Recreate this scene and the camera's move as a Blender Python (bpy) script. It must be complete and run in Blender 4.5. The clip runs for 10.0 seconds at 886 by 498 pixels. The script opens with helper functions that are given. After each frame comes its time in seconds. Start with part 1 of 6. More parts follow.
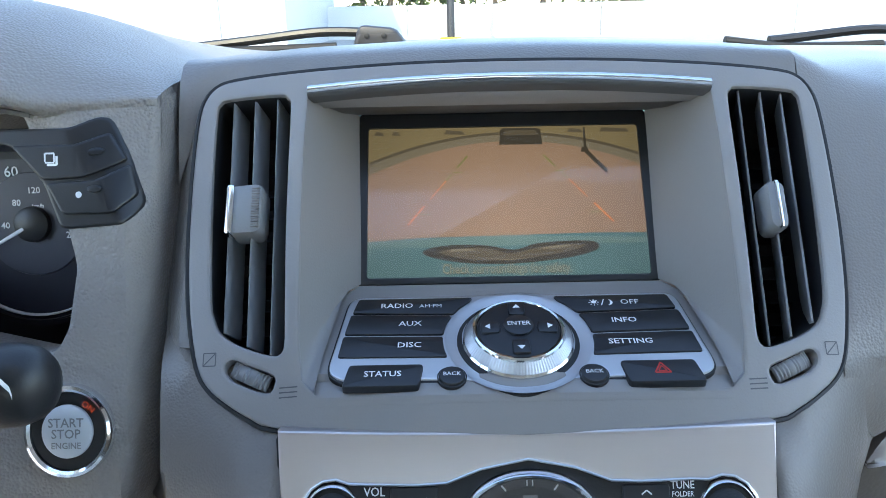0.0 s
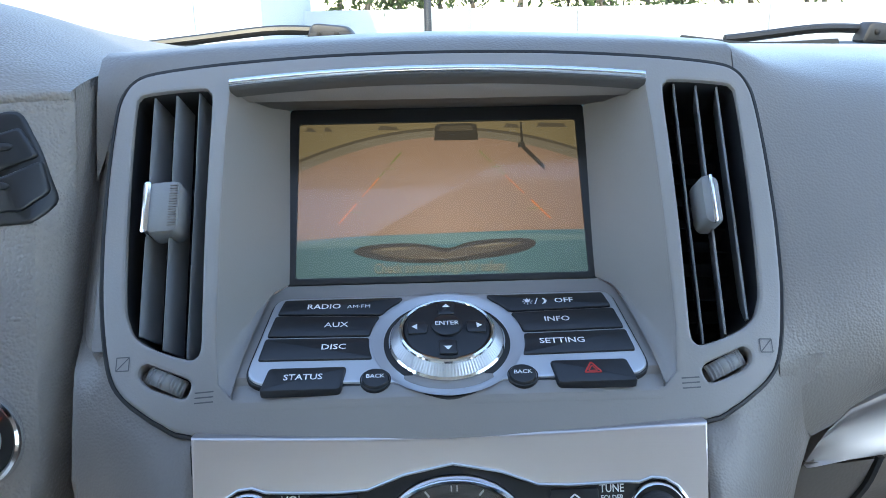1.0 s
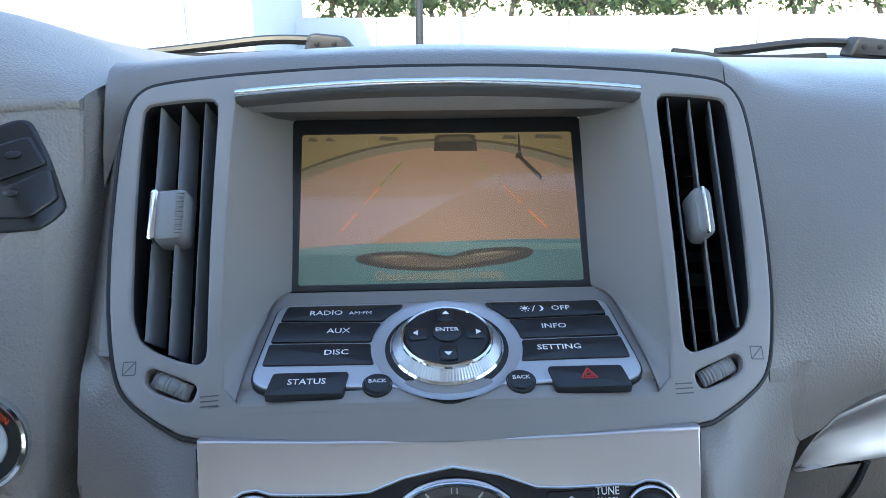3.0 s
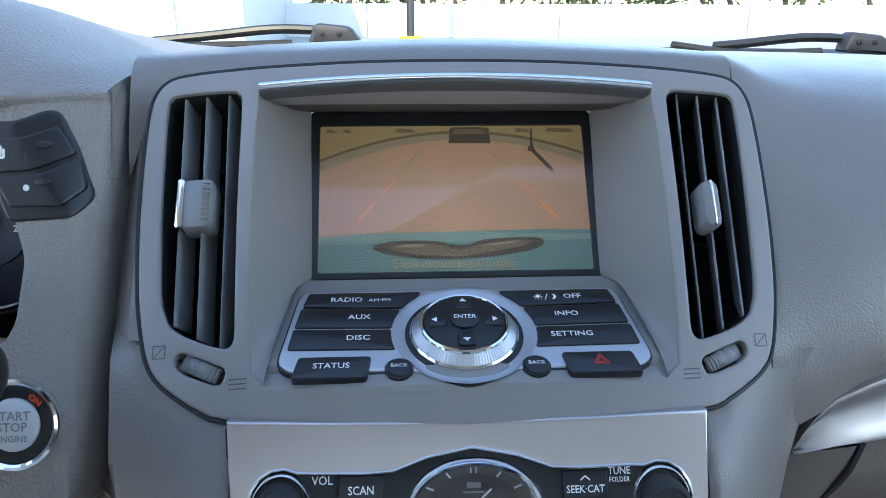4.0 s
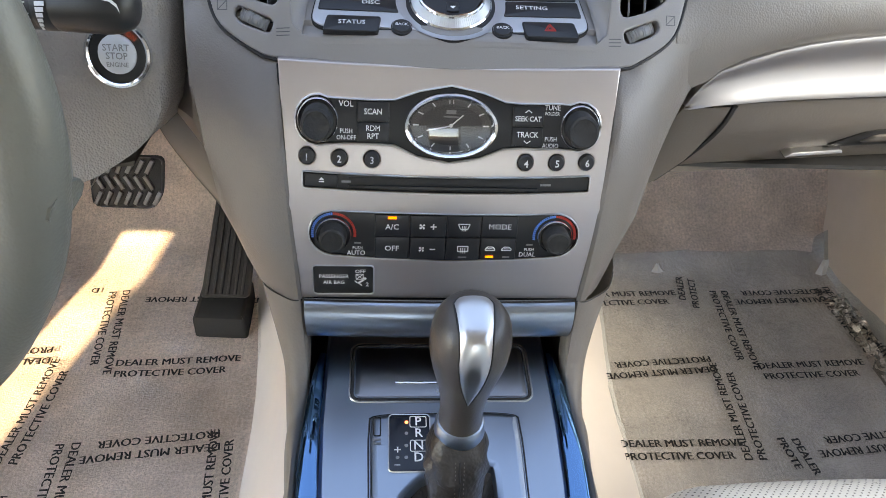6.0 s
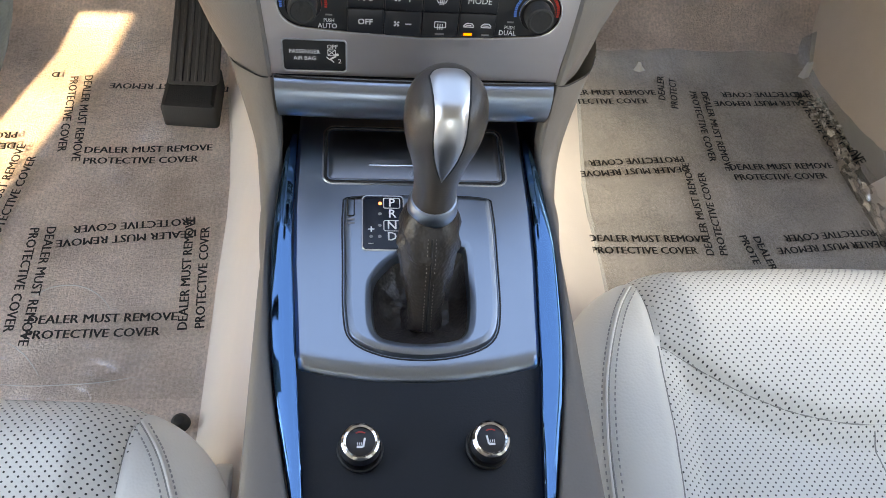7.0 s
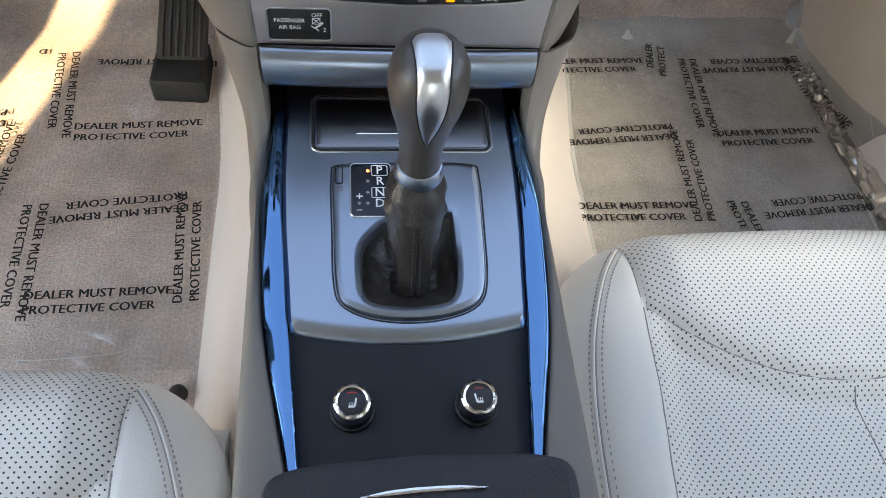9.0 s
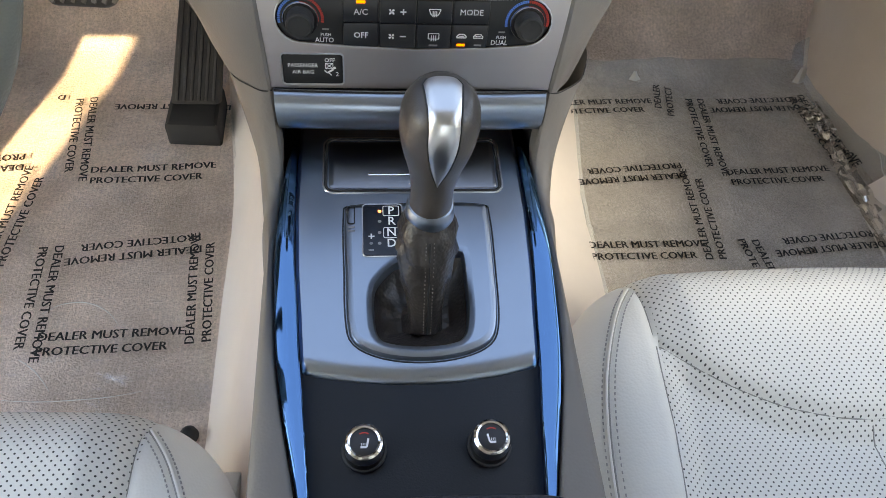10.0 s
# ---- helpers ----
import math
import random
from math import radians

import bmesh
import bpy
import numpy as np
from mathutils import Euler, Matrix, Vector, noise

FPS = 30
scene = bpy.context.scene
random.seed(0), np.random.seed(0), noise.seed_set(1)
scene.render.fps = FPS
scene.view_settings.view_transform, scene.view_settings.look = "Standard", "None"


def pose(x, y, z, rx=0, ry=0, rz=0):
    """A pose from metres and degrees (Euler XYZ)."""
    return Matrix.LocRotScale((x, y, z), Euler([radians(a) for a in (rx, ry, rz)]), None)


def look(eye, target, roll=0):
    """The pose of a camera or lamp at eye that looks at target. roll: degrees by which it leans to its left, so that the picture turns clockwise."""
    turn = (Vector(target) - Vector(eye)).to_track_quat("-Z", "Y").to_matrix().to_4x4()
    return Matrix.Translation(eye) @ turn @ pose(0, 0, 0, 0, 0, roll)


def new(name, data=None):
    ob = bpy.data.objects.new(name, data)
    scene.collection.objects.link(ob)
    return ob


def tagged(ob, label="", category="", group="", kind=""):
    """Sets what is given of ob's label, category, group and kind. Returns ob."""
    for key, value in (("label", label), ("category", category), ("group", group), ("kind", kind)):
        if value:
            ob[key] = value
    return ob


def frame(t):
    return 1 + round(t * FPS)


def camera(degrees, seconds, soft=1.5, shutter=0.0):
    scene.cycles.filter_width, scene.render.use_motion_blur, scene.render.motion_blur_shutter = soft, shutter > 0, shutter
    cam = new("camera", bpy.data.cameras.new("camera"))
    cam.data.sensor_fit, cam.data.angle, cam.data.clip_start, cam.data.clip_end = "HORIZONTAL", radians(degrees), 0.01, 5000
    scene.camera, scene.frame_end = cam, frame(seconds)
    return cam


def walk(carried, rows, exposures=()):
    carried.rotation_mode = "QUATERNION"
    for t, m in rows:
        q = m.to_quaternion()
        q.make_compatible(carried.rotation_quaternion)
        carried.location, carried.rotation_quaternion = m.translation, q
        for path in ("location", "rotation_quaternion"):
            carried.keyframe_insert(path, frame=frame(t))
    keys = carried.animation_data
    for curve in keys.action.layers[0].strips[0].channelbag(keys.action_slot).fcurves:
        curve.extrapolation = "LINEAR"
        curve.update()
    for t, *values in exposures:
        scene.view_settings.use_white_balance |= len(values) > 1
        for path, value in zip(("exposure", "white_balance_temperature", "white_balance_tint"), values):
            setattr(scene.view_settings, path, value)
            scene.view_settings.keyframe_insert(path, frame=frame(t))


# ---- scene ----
cam = camera(60.9, 10.0, soft=0.8)
PATH = [
    (0, (-0.035, -0.378, 1.042), (-0.036, 1.524, 0.422), -1.1),
    (0.5, (-0.008, -0.373, 1.042), (0.026, 1.528, 0.423), -1.1),
    (1, (-0.01, -0.368, 1.035), (0.043, 1.536, 0.425), -1.0),
    (1.5, (-0.011, -0.369, 1.034), (0.057, 1.539, 0.437), -1.0),
    (2, (-0.013, -0.372, 1.035), (0.065, 1.539, 0.451), -0.7),
    (3.5, (-0.019, -0.378, 1.039), (0.066, 1.528, 0.438), -0.2),
    (4, (-0.03, -0.388, 1.043), (0.078, 1.509, 0.421), 0.2),
    (4.5, (-0.036, -0.433, 1.065), (0.083, 1.441, 0.377), 0.7),
    (5, (-0.041, -0.49, 1.09), (0.1, 1.335, 0.285), 1.7),
    (5.5, (-0.037, -0.512, 1.092), (0.096, 1.222, 0.104), 2.8),
    (6, (-0.043, -0.525, 1.087), (0.118, 0.984, -0.216), 4.6),
    (6.2, (-0.041, -0.527, 1.082), (0.131, 0.87, -0.339), 5.7),
    (7.3, (-0.042, -0.534, 1.069), (0.214, 0.573, -0.577), 10.8),
    (7.5, (-0.047, -0.525, 1.069), (0.228, 0.58, -0.575), 11.0),
    (8, (-0.046, -0.52, 1.068), (0.239, 0.576, -0.581), 11.2),
    (8.5, (-0.038, -0.534, 1.073), (0.224, 0.542, -0.593), 10.6),
    (9, (-0.037, -0.545, 1.074), (0.204, 0.529, -0.596), 9.8),
    (9.5, (-0.038, -0.545, 1.074), (0.185, 0.551, -0.584), 8.9),
    (10, (-0.038, -0.547, 1.076), (0.177, 0.617, -0.536), 7.7),
]
walk(cam, [(t, look(eye, target, roll)) for t, eye, target, roll in PATH], exposures=[(0, 3.37, 7450, 10), (4, 3.16, 7200, 11), (5, 3.08, 7850, 16), (5.5, 3.49, 8700, 18), (6, 3.65, 10300, 18), (7.5, 3.58, 10800, 18), (8.5, 3.54, 10100, 16), (10, 3.52, 10800, 17)])

# ---- light ----
world = bpy.data.worlds.new("sky")
scene.world = world
world.use_nodes = True
wn = world.node_tree
sky = wn.nodes.new("ShaderNodeTexSky")
sky.sky_type, sky.sun_disc = "NISHITA", False
SUN_EL, SUN_AZ = radians(39.4), radians(-161.6)      # azimuth from ahead, to the right
sky.sun_elevation, sky.sun_rotation = SUN_EL, SUN_AZ
wn.links.new(sky.outputs[0], wn.nodes["Background"].inputs[0])
sky.dust_density, sky.ozone_density, sky.air_density = 0.2, 3.0, 1.0
wn.nodes["Background"].inputs[1].default_value = 0.13
lamp = bpy.data.lights.new("sun", "SUN")
lamp.energy, lamp.angle, lamp.color = 1.0, radians(1.0), (1, 0.93, 0.72)
sun_from = Vector((math.sin(SUN_AZ) * math.cos(SUN_EL), math.cos(SUN_AZ) * math.cos(SUN_EL), math.sin(SUN_EL)))
new("sun", lamp).matrix_world = look(sun_from * 30, (0, 0, 0))
# added lamp by the passenger's window, narrow beam brightening the tunnel flank
flank_lamp = bpy.data.lights.new("flank_fill", "AREA")
flank_lamp.shape, flank_lamp.size, flank_lamp.size_y, flank_lamp.spread = "RECTANGLE", 0.45, 0.26, radians(42)
flank_lamp.energy, flank_lamp.color = 0.13, (0.76, 0.91, 1.0)
new("flank_fill", flank_lamp).matrix_world = look((0.76, -0.25, 1.06), (0.15, 0.20, 0.40))


# ---- materials ----
def mat(name, col, rough=0.5, metal=0.0, spec=0.5, var=0.12, scale=25, bump=0.0, bscale=300, cells=False, coat=0.0, stretch=(1, 1, 1), rvar=0.1, relief=0.0008):
    m = bpy.data.materials.new(name)
    m.use_nodes = True
    t = m.node_tree
    b = t.nodes["Principled BSDF"]
    b.inputs["Roughness"].default_value, b.inputs["Metallic"].default_value = rough, metal
    b.inputs["Coat Weight"].default_value, b.inputs["Specular IOR Level"].default_value = coat, spec
    co = t.nodes.new("ShaderNodeTexCoord")
    mp = t.nodes.new("ShaderNodeMapping")
    mp.inputs["Scale"].default_value = stretch
    t.links.new(co.outputs["Object"], mp.inputs[0])
    n = t.nodes.new("ShaderNodeTexNoise")
    n.inputs["Scale"].default_value, n.inputs["Detail"].default_value = scale, 6
    t.links.new(mp.outputs[0], n.inputs["Vector"])
    r = t.nodes.new("ShaderNodeMapRange")
    r.inputs["To Min"].default_value, r.inputs["To Max"].default_value = 1 - var, 1 + var
    t.links.new(n.outputs[0], r.inputs[0])
    mx = t.nodes.new("ShaderNodeVectorMath")
    mx.operation = "SCALE"
    mx.inputs[0].default_value = col
    t.links.new(r.outputs[0], mx.inputs["Scale"])
    t.links.new(mx.outputs[0], b.inputs["Base Color"])
    r2 = t.nodes.new("ShaderNodeMapRange")
    r2.inputs["To Min"].default_value, r2.inputs["To Max"].default_value = max(0.02, rough - rvar), min(1, rough + rvar)
    t.links.new(n.outputs[0], r2.inputs[0])
    t.links.new(r2.outputs[0], b.inputs["Roughness"])
    if bump:
        if cells:
            g = t.nodes.new("ShaderNodeTexVoronoi")
            g.feature = "SMOOTH_F1"
            g.inputs["Smoothness"].default_value = 0.25
        else:
            g = t.nodes.new("ShaderNodeTexNoise")
            g.inputs["Detail"].default_value = 3
        g.inputs["Scale"].default_value = bscale
        t.links.new(mp.outputs[0], g.inputs["Vector"])
        bp = t.nodes.new("ShaderNodeBump")
        bp.inputs["Strength"].default_value, bp.inputs["Distance"].default_value = bump, relief
        if cells:
            bp.invert = True
        t.links.new(g.outputs[0], bp.inputs["Height"])
        t.links.new(bp.outputs[0], b.inputs["Normal"])
    return m


def glow(name, col, strength):
    m = bpy.data.materials.new(name)
    m.use_nodes = True
    b = m.node_tree.nodes["Principled BSDF"]
    b.inputs["Base Color"].default_value = (0.01, 0.01, 0.01, 1)
    b.inputs["Roughness"].default_value = 0.35
    b.inputs["Emission Color"].default_value, b.inputs["Emission Strength"].default_value = (*col, 1), strength
    return m


def clear(name, col, gloss, rough, wrinkle=0.0, haze=0.0):
    m = bpy.data.materials.new(name)
    m.use_nodes = True
    t = m.node_tree
    t.nodes.remove(t.nodes["Principled BSDF"])
    a, g, mx = t.nodes.new("ShaderNodeBsdfTransparent"), t.nodes.new("ShaderNodeBsdfGlossy"), t.nodes.new("ShaderNodeMixShader")
    a.inputs[0].default_value, g.inputs["Roughness"].default_value = (*col, 1), rough
    mx.inputs[0].default_value = gloss
    if wrinkle:
        co, n, bp = t.nodes.new("ShaderNodeTexCoord"), t.nodes.new("ShaderNodeTexNoise"), t.nodes.new("ShaderNodeBump")
        n.inputs["Scale"].default_value, n.inputs["Detail"].default_value, n.inputs["Distortion"].default_value = 16, 4, 1.6
        bp.inputs["Strength"].default_value, bp.inputs["Distance"].default_value = 1.0, wrinkle
        t.links.new(co.outputs["Object"], n.inputs["Vector"])
        t.links.new(n.outputs[0], bp.inputs["Height"])
        t.links.new(bp.outputs[0], g.inputs["Normal"])
    base = a
    if haze:
        d, base = t.nodes.new("ShaderNodeBsdfDiffuse"), t.nodes.new("ShaderNodeMixShader")
        d.inputs[0].default_value, base.inputs[0].default_value = (0.80, 0.82, 0.80, 1), haze
        t.links.new(a.outputs[0], base.inputs[1])
        t.links.new(d.outputs[0], base.inputs[2])
    t.links.new(base.outputs[0], mx.inputs[1])
    t.links.new(g.outputs[0], mx.inputs[2])
    t.links.new(mx.outputs[0], t.nodes["Material Output"].inputs[0])
    return m


def perforated(name, col, pitch, hole):
    """Leather with staggered rows of small dark holes."""
    m = mat(name, col, 0.5, var=0.05, scale=14, bump=0.14, bscale=700, cells=True)
    t = m.node_tree
    b = t.nodes["Principled BSDF"]
    co = next(n for n in t.nodes if n.type == "TEX_COORD")
    dists = []
    for off in (0.0, 0.5):
        s = t.nodes.new("ShaderNodeMapping")
        s.inputs["Scale"].default_value, s.inputs["Location"].default_value = (1 / pitch, 1 / pitch, 0), (off, off, 0)
        f = t.nodes.new("ShaderNodeVectorMath")
        f.operation = "FRACTION"
        d = t.nodes.new("ShaderNodeVectorMath")
        d.operation = "DISTANCE"
        d.inputs[1].default_value = (0.5, 0.5, 0)
        t.links.new(co.outputs["Object"], s.inputs[0])
        t.links.new(s.outputs[0], f.inputs[0])
        t.links.new(f.outputs[0], d.inputs[0])
        dists.append(d)
    mn = t.nodes.new("ShaderNodeMath")
    mn.operation = "MINIMUM"
    for i, d in enumerate(dists):
        t.links.new(d.outputs["Value"], mn.inputs[i])
    st = t.nodes.new("ShaderNodeMapRange")
    st.inputs["From Min"].default_value, st.inputs["From Max"].default_value = hole / pitch * 0.8, hole / pitch * 1.2
    st.inputs["To Min"].default_value = 0.05
    t.links.new(mn.outputs[0], st.inputs[0])
    old = b.inputs["Base Color"].links[0].from_socket
    mul = t.nodes.new("ShaderNodeVectorMath")
    mul.operation = "SCALE"
    t.links.new(old, mul.inputs[0])
    t.links.new(st.outputs[0], mul.inputs["Scale"])
    t.links.new(mul.outputs[0], b.inputs["Base Color"])
    return m


def carpet():
    """Worn beige carpet: woven ribs, tufts, blotches and a few darker stains."""
    m = mat("carpet", (0.78, 0.64, 0.56), 0.95, var=0.22, scale=11, bump=0.9, bscale=420, relief=0.002)
    t = m.node_tree
    b = t.nodes["Principled BSDF"]
    co = next(n for n in t.nodes if n.type == "TEX_COORD")
    wv = t.nodes.new("ShaderNodeTexWave")
    wv.inputs["Scale"].default_value, wv.inputs["Distortion"].default_value, wv.inputs["Detail"].default_value = 55, 2.5, 2
    wv.inputs["Detail Scale"].default_value = 6
    t.links.new(co.outputs["Object"], wv.inputs["Vector"])
    st = t.nodes.new("ShaderNodeTexNoise")
    st.inputs["Scale"].default_value, st.inputs["Detail"].default_value, st.inputs["Roughness"].default_value = 4.5, 8, 0.62
    t.links.new(co.outputs["Object"], st.inputs["Vector"])
    r1, r2, r3 = (t.nodes.new("ShaderNodeMapRange") for _ in range(3))
    r1.inputs["To Min"].default_value, r1.inputs["To Max"].default_value = 0.96, 1.02
    t.links.new(wv.outputs["Fac"], r1.inputs[0])
    r2.inputs["From Min"].default_value, r2.inputs["From Max"].default_value = 0.36, 0.58
    r2.inputs["To Min"].default_value, r2.inputs["To Max"].default_value = 0.66, 1.04
    t.links.new(st.outputs[0], r2.inputs[0])
    tu = t.nodes.new("ShaderNodeTexNoise")
    tu.inputs["Scale"].default_value, tu.inputs["Detail"].default_value = 260, 2
    t.links.new(co.outputs["Object"], tu.inputs["Vector"])
    r3.inputs["From Min"].default_value, r3.inputs["From Max"].default_value = 0.3, 0.7
    r3.inputs["To Min"].default_value, r3.inputs["To Max"].default_value = 0.80, 1.12
    t.links.new(tu.outputs[0], r3.inputs[0])
    k1, k2, mul = t.nodes.new("ShaderNodeMath"), t.nodes.new("ShaderNodeMath"), t.nodes.new("ShaderNodeVectorMath")
    k1.operation, k2.operation, mul.operation = "MULTIPLY", "MULTIPLY", "SCALE"
    t.links.new(r1.outputs[0], k1.inputs[0])
    t.links.new(r2.outputs[0], k1.inputs[1])
    t.links.new(k1.outputs[0], k2.inputs[0])
    t.links.new(r3.outputs[0], k2.inputs[1])
    old = b.inputs["Base Color"].links[0].from_socket
    t.links.new(old, mul.inputs[0])
    t.links.new(k2.outputs[0], mul.inputs["Scale"])
    t.links.new(mul.outputs[0], b.inputs["Base Color"])
    return m


def screen_glow(name, col, strength):
    """Part of a picture on a lit screen, paler in the middle, with a little grain."""
    m = glow(name, col, strength)
    t = m.node_tree
    b = t.nodes["Principled BSDF"]
    co, mp, ln, r = (t.nodes.new("ShaderNode" + k) for k in ("TexCoord", "Mapping", "VectorMath", "MapRange"))
    mp.inputs["Location"].default_value, mp.inputs["Scale"].default_value = (0, 0, -0.925 * 13), (10, 0, 13)
    ln.operation = "LENGTH"
    r.inputs["From Max"].default_value = 1.0
    r.inputs["To Min"].default_value, r.inputs["To Max"].default_value = strength * 1.18, strength * 0.62
    t.links.new(co.outputs["Object"], mp.inputs[0])
    t.links.new(mp.outputs[0], ln.inputs[0])
    t.links.new(ln.outputs["Value"], r.inputs[0])
    n, r2, k = t.nodes.new("ShaderNodeTexNoise"), t.nodes.new("ShaderNodeMapRange"), t.nodes.new("ShaderNodeMath")
    n.inputs["Scale"].default_value, n.inputs["Detail"].default_value = 90, 6
    t.links.new(co.outputs["Object"], n.inputs["Vector"])
    r2.inputs["To Min"].default_value, r2.inputs["To Max"].default_value = 0.93, 1.07
    t.links.new(n.outputs[0], r2.inputs[0])
    k.operation = "MULTIPLY"
    t.links.new(r.outputs[0], k.inputs[0])
    t.links.new(r2.outputs[0], k.inputs[1])
    t.links.new(k.outputs[0], b.inputs["Emission Strength"])
    return m


M_PAD = mat("grained_pad", (0.180, 0.159, 0.144), 0.38, spec=0.55, var=0.07, bump=0.36, bscale=760, cells=True, relief=0.0005, rvar=0.05)
# paler copy of the grained pad, light from the door in its colour
M_PAD_LIT = mat("lit_pad_grain", (0.255, 0.225, 0.204), 0.42, spec=0.5, var=0.06, bump=0.8, bscale=620, cells=True, relief=0.0007)
M_STRIP = mat("satin_strip", (0.38, 0.36, 0.355), 0.46, 1.0, var=0.03, rvar=0.03)
M_BEZEL = mat("painted_plastic", (0.240, 0.218, 0.208), 0.40, var=0.03, bump=0.15, bscale=900)
M_LOWER = mat("lower_plastic", (0.18, 0.16, 0.145), 0.5, spec=0.35, var=0.06, bump=0.15, bscale=500, cells=True)
# taupe darkened to hold the shade under hoods and the chrome edge
M_SHADE_TAUPE = mat("shade_taupe", (0.085, 0.08, 0.078), 0.5, var=0.05, bump=0.1, bscale=900)
# darker copy of the lower plastic, shade put into its colour
M_LOWER_SHADED = mat("shaded_lower_plastic", (0.115, 0.10, 0.09), 0.55, spec=0.3, var=0.06, bump=0.15, bscale=500, cells=True)
# near-black for joints, and for recesses whose shade is put into colour
M_RECESS = mat("gap_and_shade_black", (0.012, 0.012, 0.013), 0.6)
M_BLACK = mat("black_plastic", (0.012, 0.012, 0.013), 0.42, var=0.2, bump=0.1, bscale=900)
M_BUTTON = mat("button_plastic", (0.014, 0.0145, 0.017), 0.38, var=0.15, bump=0.06, bscale=1200)
M_RUBBER = mat("black_rubber", (0.02, 0.02, 0.02), 0.7, bump=0.4, bscale=500)
M_CHROME = mat("chrome", (0.82, 0.83, 0.85), 0.09, 1.0, var=0.03, rvar=0.04)
M_BRIGHT = mat("bright_moulding", (0.74, 0.75, 0.78), 0.16, 1.0, var=0.03, rvar=0.04)
M_SATIN = mat("satin_silver", (0.62, 0.62, 0.63), 0.3, 1.0, var=0.04, rvar=0.05, bump=0.03, bscale=1500)
M_SILVERP = mat("silver_paint", (0.55, 0.55, 0.57), 0.42, 0.75, var=0.03)
M_ALU = mat("brushed_aluminium", (0.60, 0.54, 0.525), 0.40, 1.0, var=0.03, scale=40, bump=0.04, bscale=260, stretch=(0.12, 6, 6), rvar=0.06)
# chrome with the blue of reflected sky put into its base colour
M_SKY_CHROME = mat("sky_blue_chrome", (0.085, 0.235, 0.43), 0.05, 1.0, var=0.03, rvar=0.03)
# satin metal, its base colour tinted blue for the reflected sky
M_SKY_SATIN = mat("sky_tinted_satin", (0.325, 0.385, 0.455), 0.29, 1.0, var=0.02, scale=60, rvar=0.0)
M_KNURL = mat("knurled_metal", (0.50, 0.51, 0.54), 0.38, 1.0, var=0.03, bump=0.12, bscale=900, cells=True)
M_WHITE = mat("white_print", (0.8, 0.8, 0.8), 0.5, var=0.02)
M_GREYP = mat("grey_print", (0.22, 0.22, 0.22), 0.5)
M_DARKP = mat("dark_print", (0.08, 0.08, 0.085), 0.5)
M_RED = mat("red_print", (0.5, 0.03, 0.02), 0.4)
M_BLUEP = mat("blue_print", (0.05, 0.2, 0.6), 0.4)
M_INK = mat("black_ink", (0.008, 0.007, 0.007), 0.6, var=0.2)
M_LEATHER = mat("light_leather", (0.74, 0.72, 0.67), 0.45, var=0.05, scale=14, bump=0.18, bscale=500, cells=True)
M_PERF = perforated("perforated_leather", (0.74, 0.72, 0.67), 0.0062, 0.00075)
M_STITCH = mat("thread", (0.36, 0.35, 0.34), 0.8)
M_SEAM = mat("seam_shadow_thread", (0.30, 0.29, 0.27), 0.9)
M_CARPET = carpet()
M_TUNNEL = mat("tunnel_trim", (0.78, 0.69, 0.625), 0.6, var=0.05, bump=0.12, bscale=600, cells=True)
M_BOOT = mat("boot_leather", (0.030, 0.024, 0.022), 0.34, var=0.12, bump=0.5, bscale=420, cells=True, relief=0.0007)
M_KNOB = mat("knob_leather", (0.064, 0.054, 0.049), 0.33, var=0.12, bump=0.10, bscale=700, cells=True)
M_RIM = mat("wheel_leather", (0.150, 0.146, 0.124), 0.38, var=0.1, bump=0.2, bscale=600, cells=True)
M_GLASS = clear("window_glass", (0.65, 0.69, 0.70), 0.05, 0.01)
M_FILM = clear("plastic_film", (0.95, 0.95, 0.94), 0.11, 0.09, 0.012)
# milky film; its cool pale tint also stands for the light there
M_HAZY = clear("hazy_lit_film", (0.88, 0.93, 0.95), 0.10, 0.28, 0.004, haze=0.15)
M_CRUMPLE = clear("crumpled_film", (0.80, 0.79, 0.76), 0.38, 0.10, 0.004)
M_WALLP = mat("white_paint", (0.56, 0.56, 0.55), 0.7, var=0.06, scale=0.8, bump=0.2, bscale=20)
M_ASPH = mat("concrete_deck", (0.36, 0.35, 0.33), 0.9, var=0.15, scale=0.6, bump=0.3, bscale=60)
M_LEAF = mat("leaf", (0.06, 0.10, 0.03), 0.6, var=0.5, scale=3)
M_BARK = mat("bark", (0.16, 0.13, 0.1), 0.9, var=0.3, scale=8, bump=0.6, bscale=20)
M_STEEL = mat("dark_steel", (0.06, 0.06, 0.065), 0.5, 0.6)
M_YELLOW = mat("yellow_paint", (0.75, 0.5, 0.04), 0.6)
M_HEAD = mat("headliner", (0.55, 0.53, 0.5), 0.9, bump=0.3, bscale=600)


# ---- mesh helpers ----
def part(name, bm, material, parent=None, label="", crease=35):
    bmesh.ops.remove_doubles(bm, verts=bm.verts, dist=1e-6)
    bmesh.ops.recalc_face_normals(bm, faces=bm.faces)
    lim = radians(crease)
    for f in bm.faces:
        f.smooth = True
    for e in bm.edges:
        e.smooth = len(e.link_faces) == 2 and e.calc_face_angle(0) < lim
    me = bpy.data.meshes.new(name)
    bm.to_mesh(me)
    bm.free()
    me.materials.append(material)
    ob = new(name, me)
    if parent:
        ob.parent = parent
    if label:
        ob["label"] = label
    return ob


def thing(name, label, category, at=(0, 0, 0), group="", kind=""):
    ob = new(name)
    ob.empty_display_size = 0.02
    tagged(ob, label, category, group, kind)
    return ob


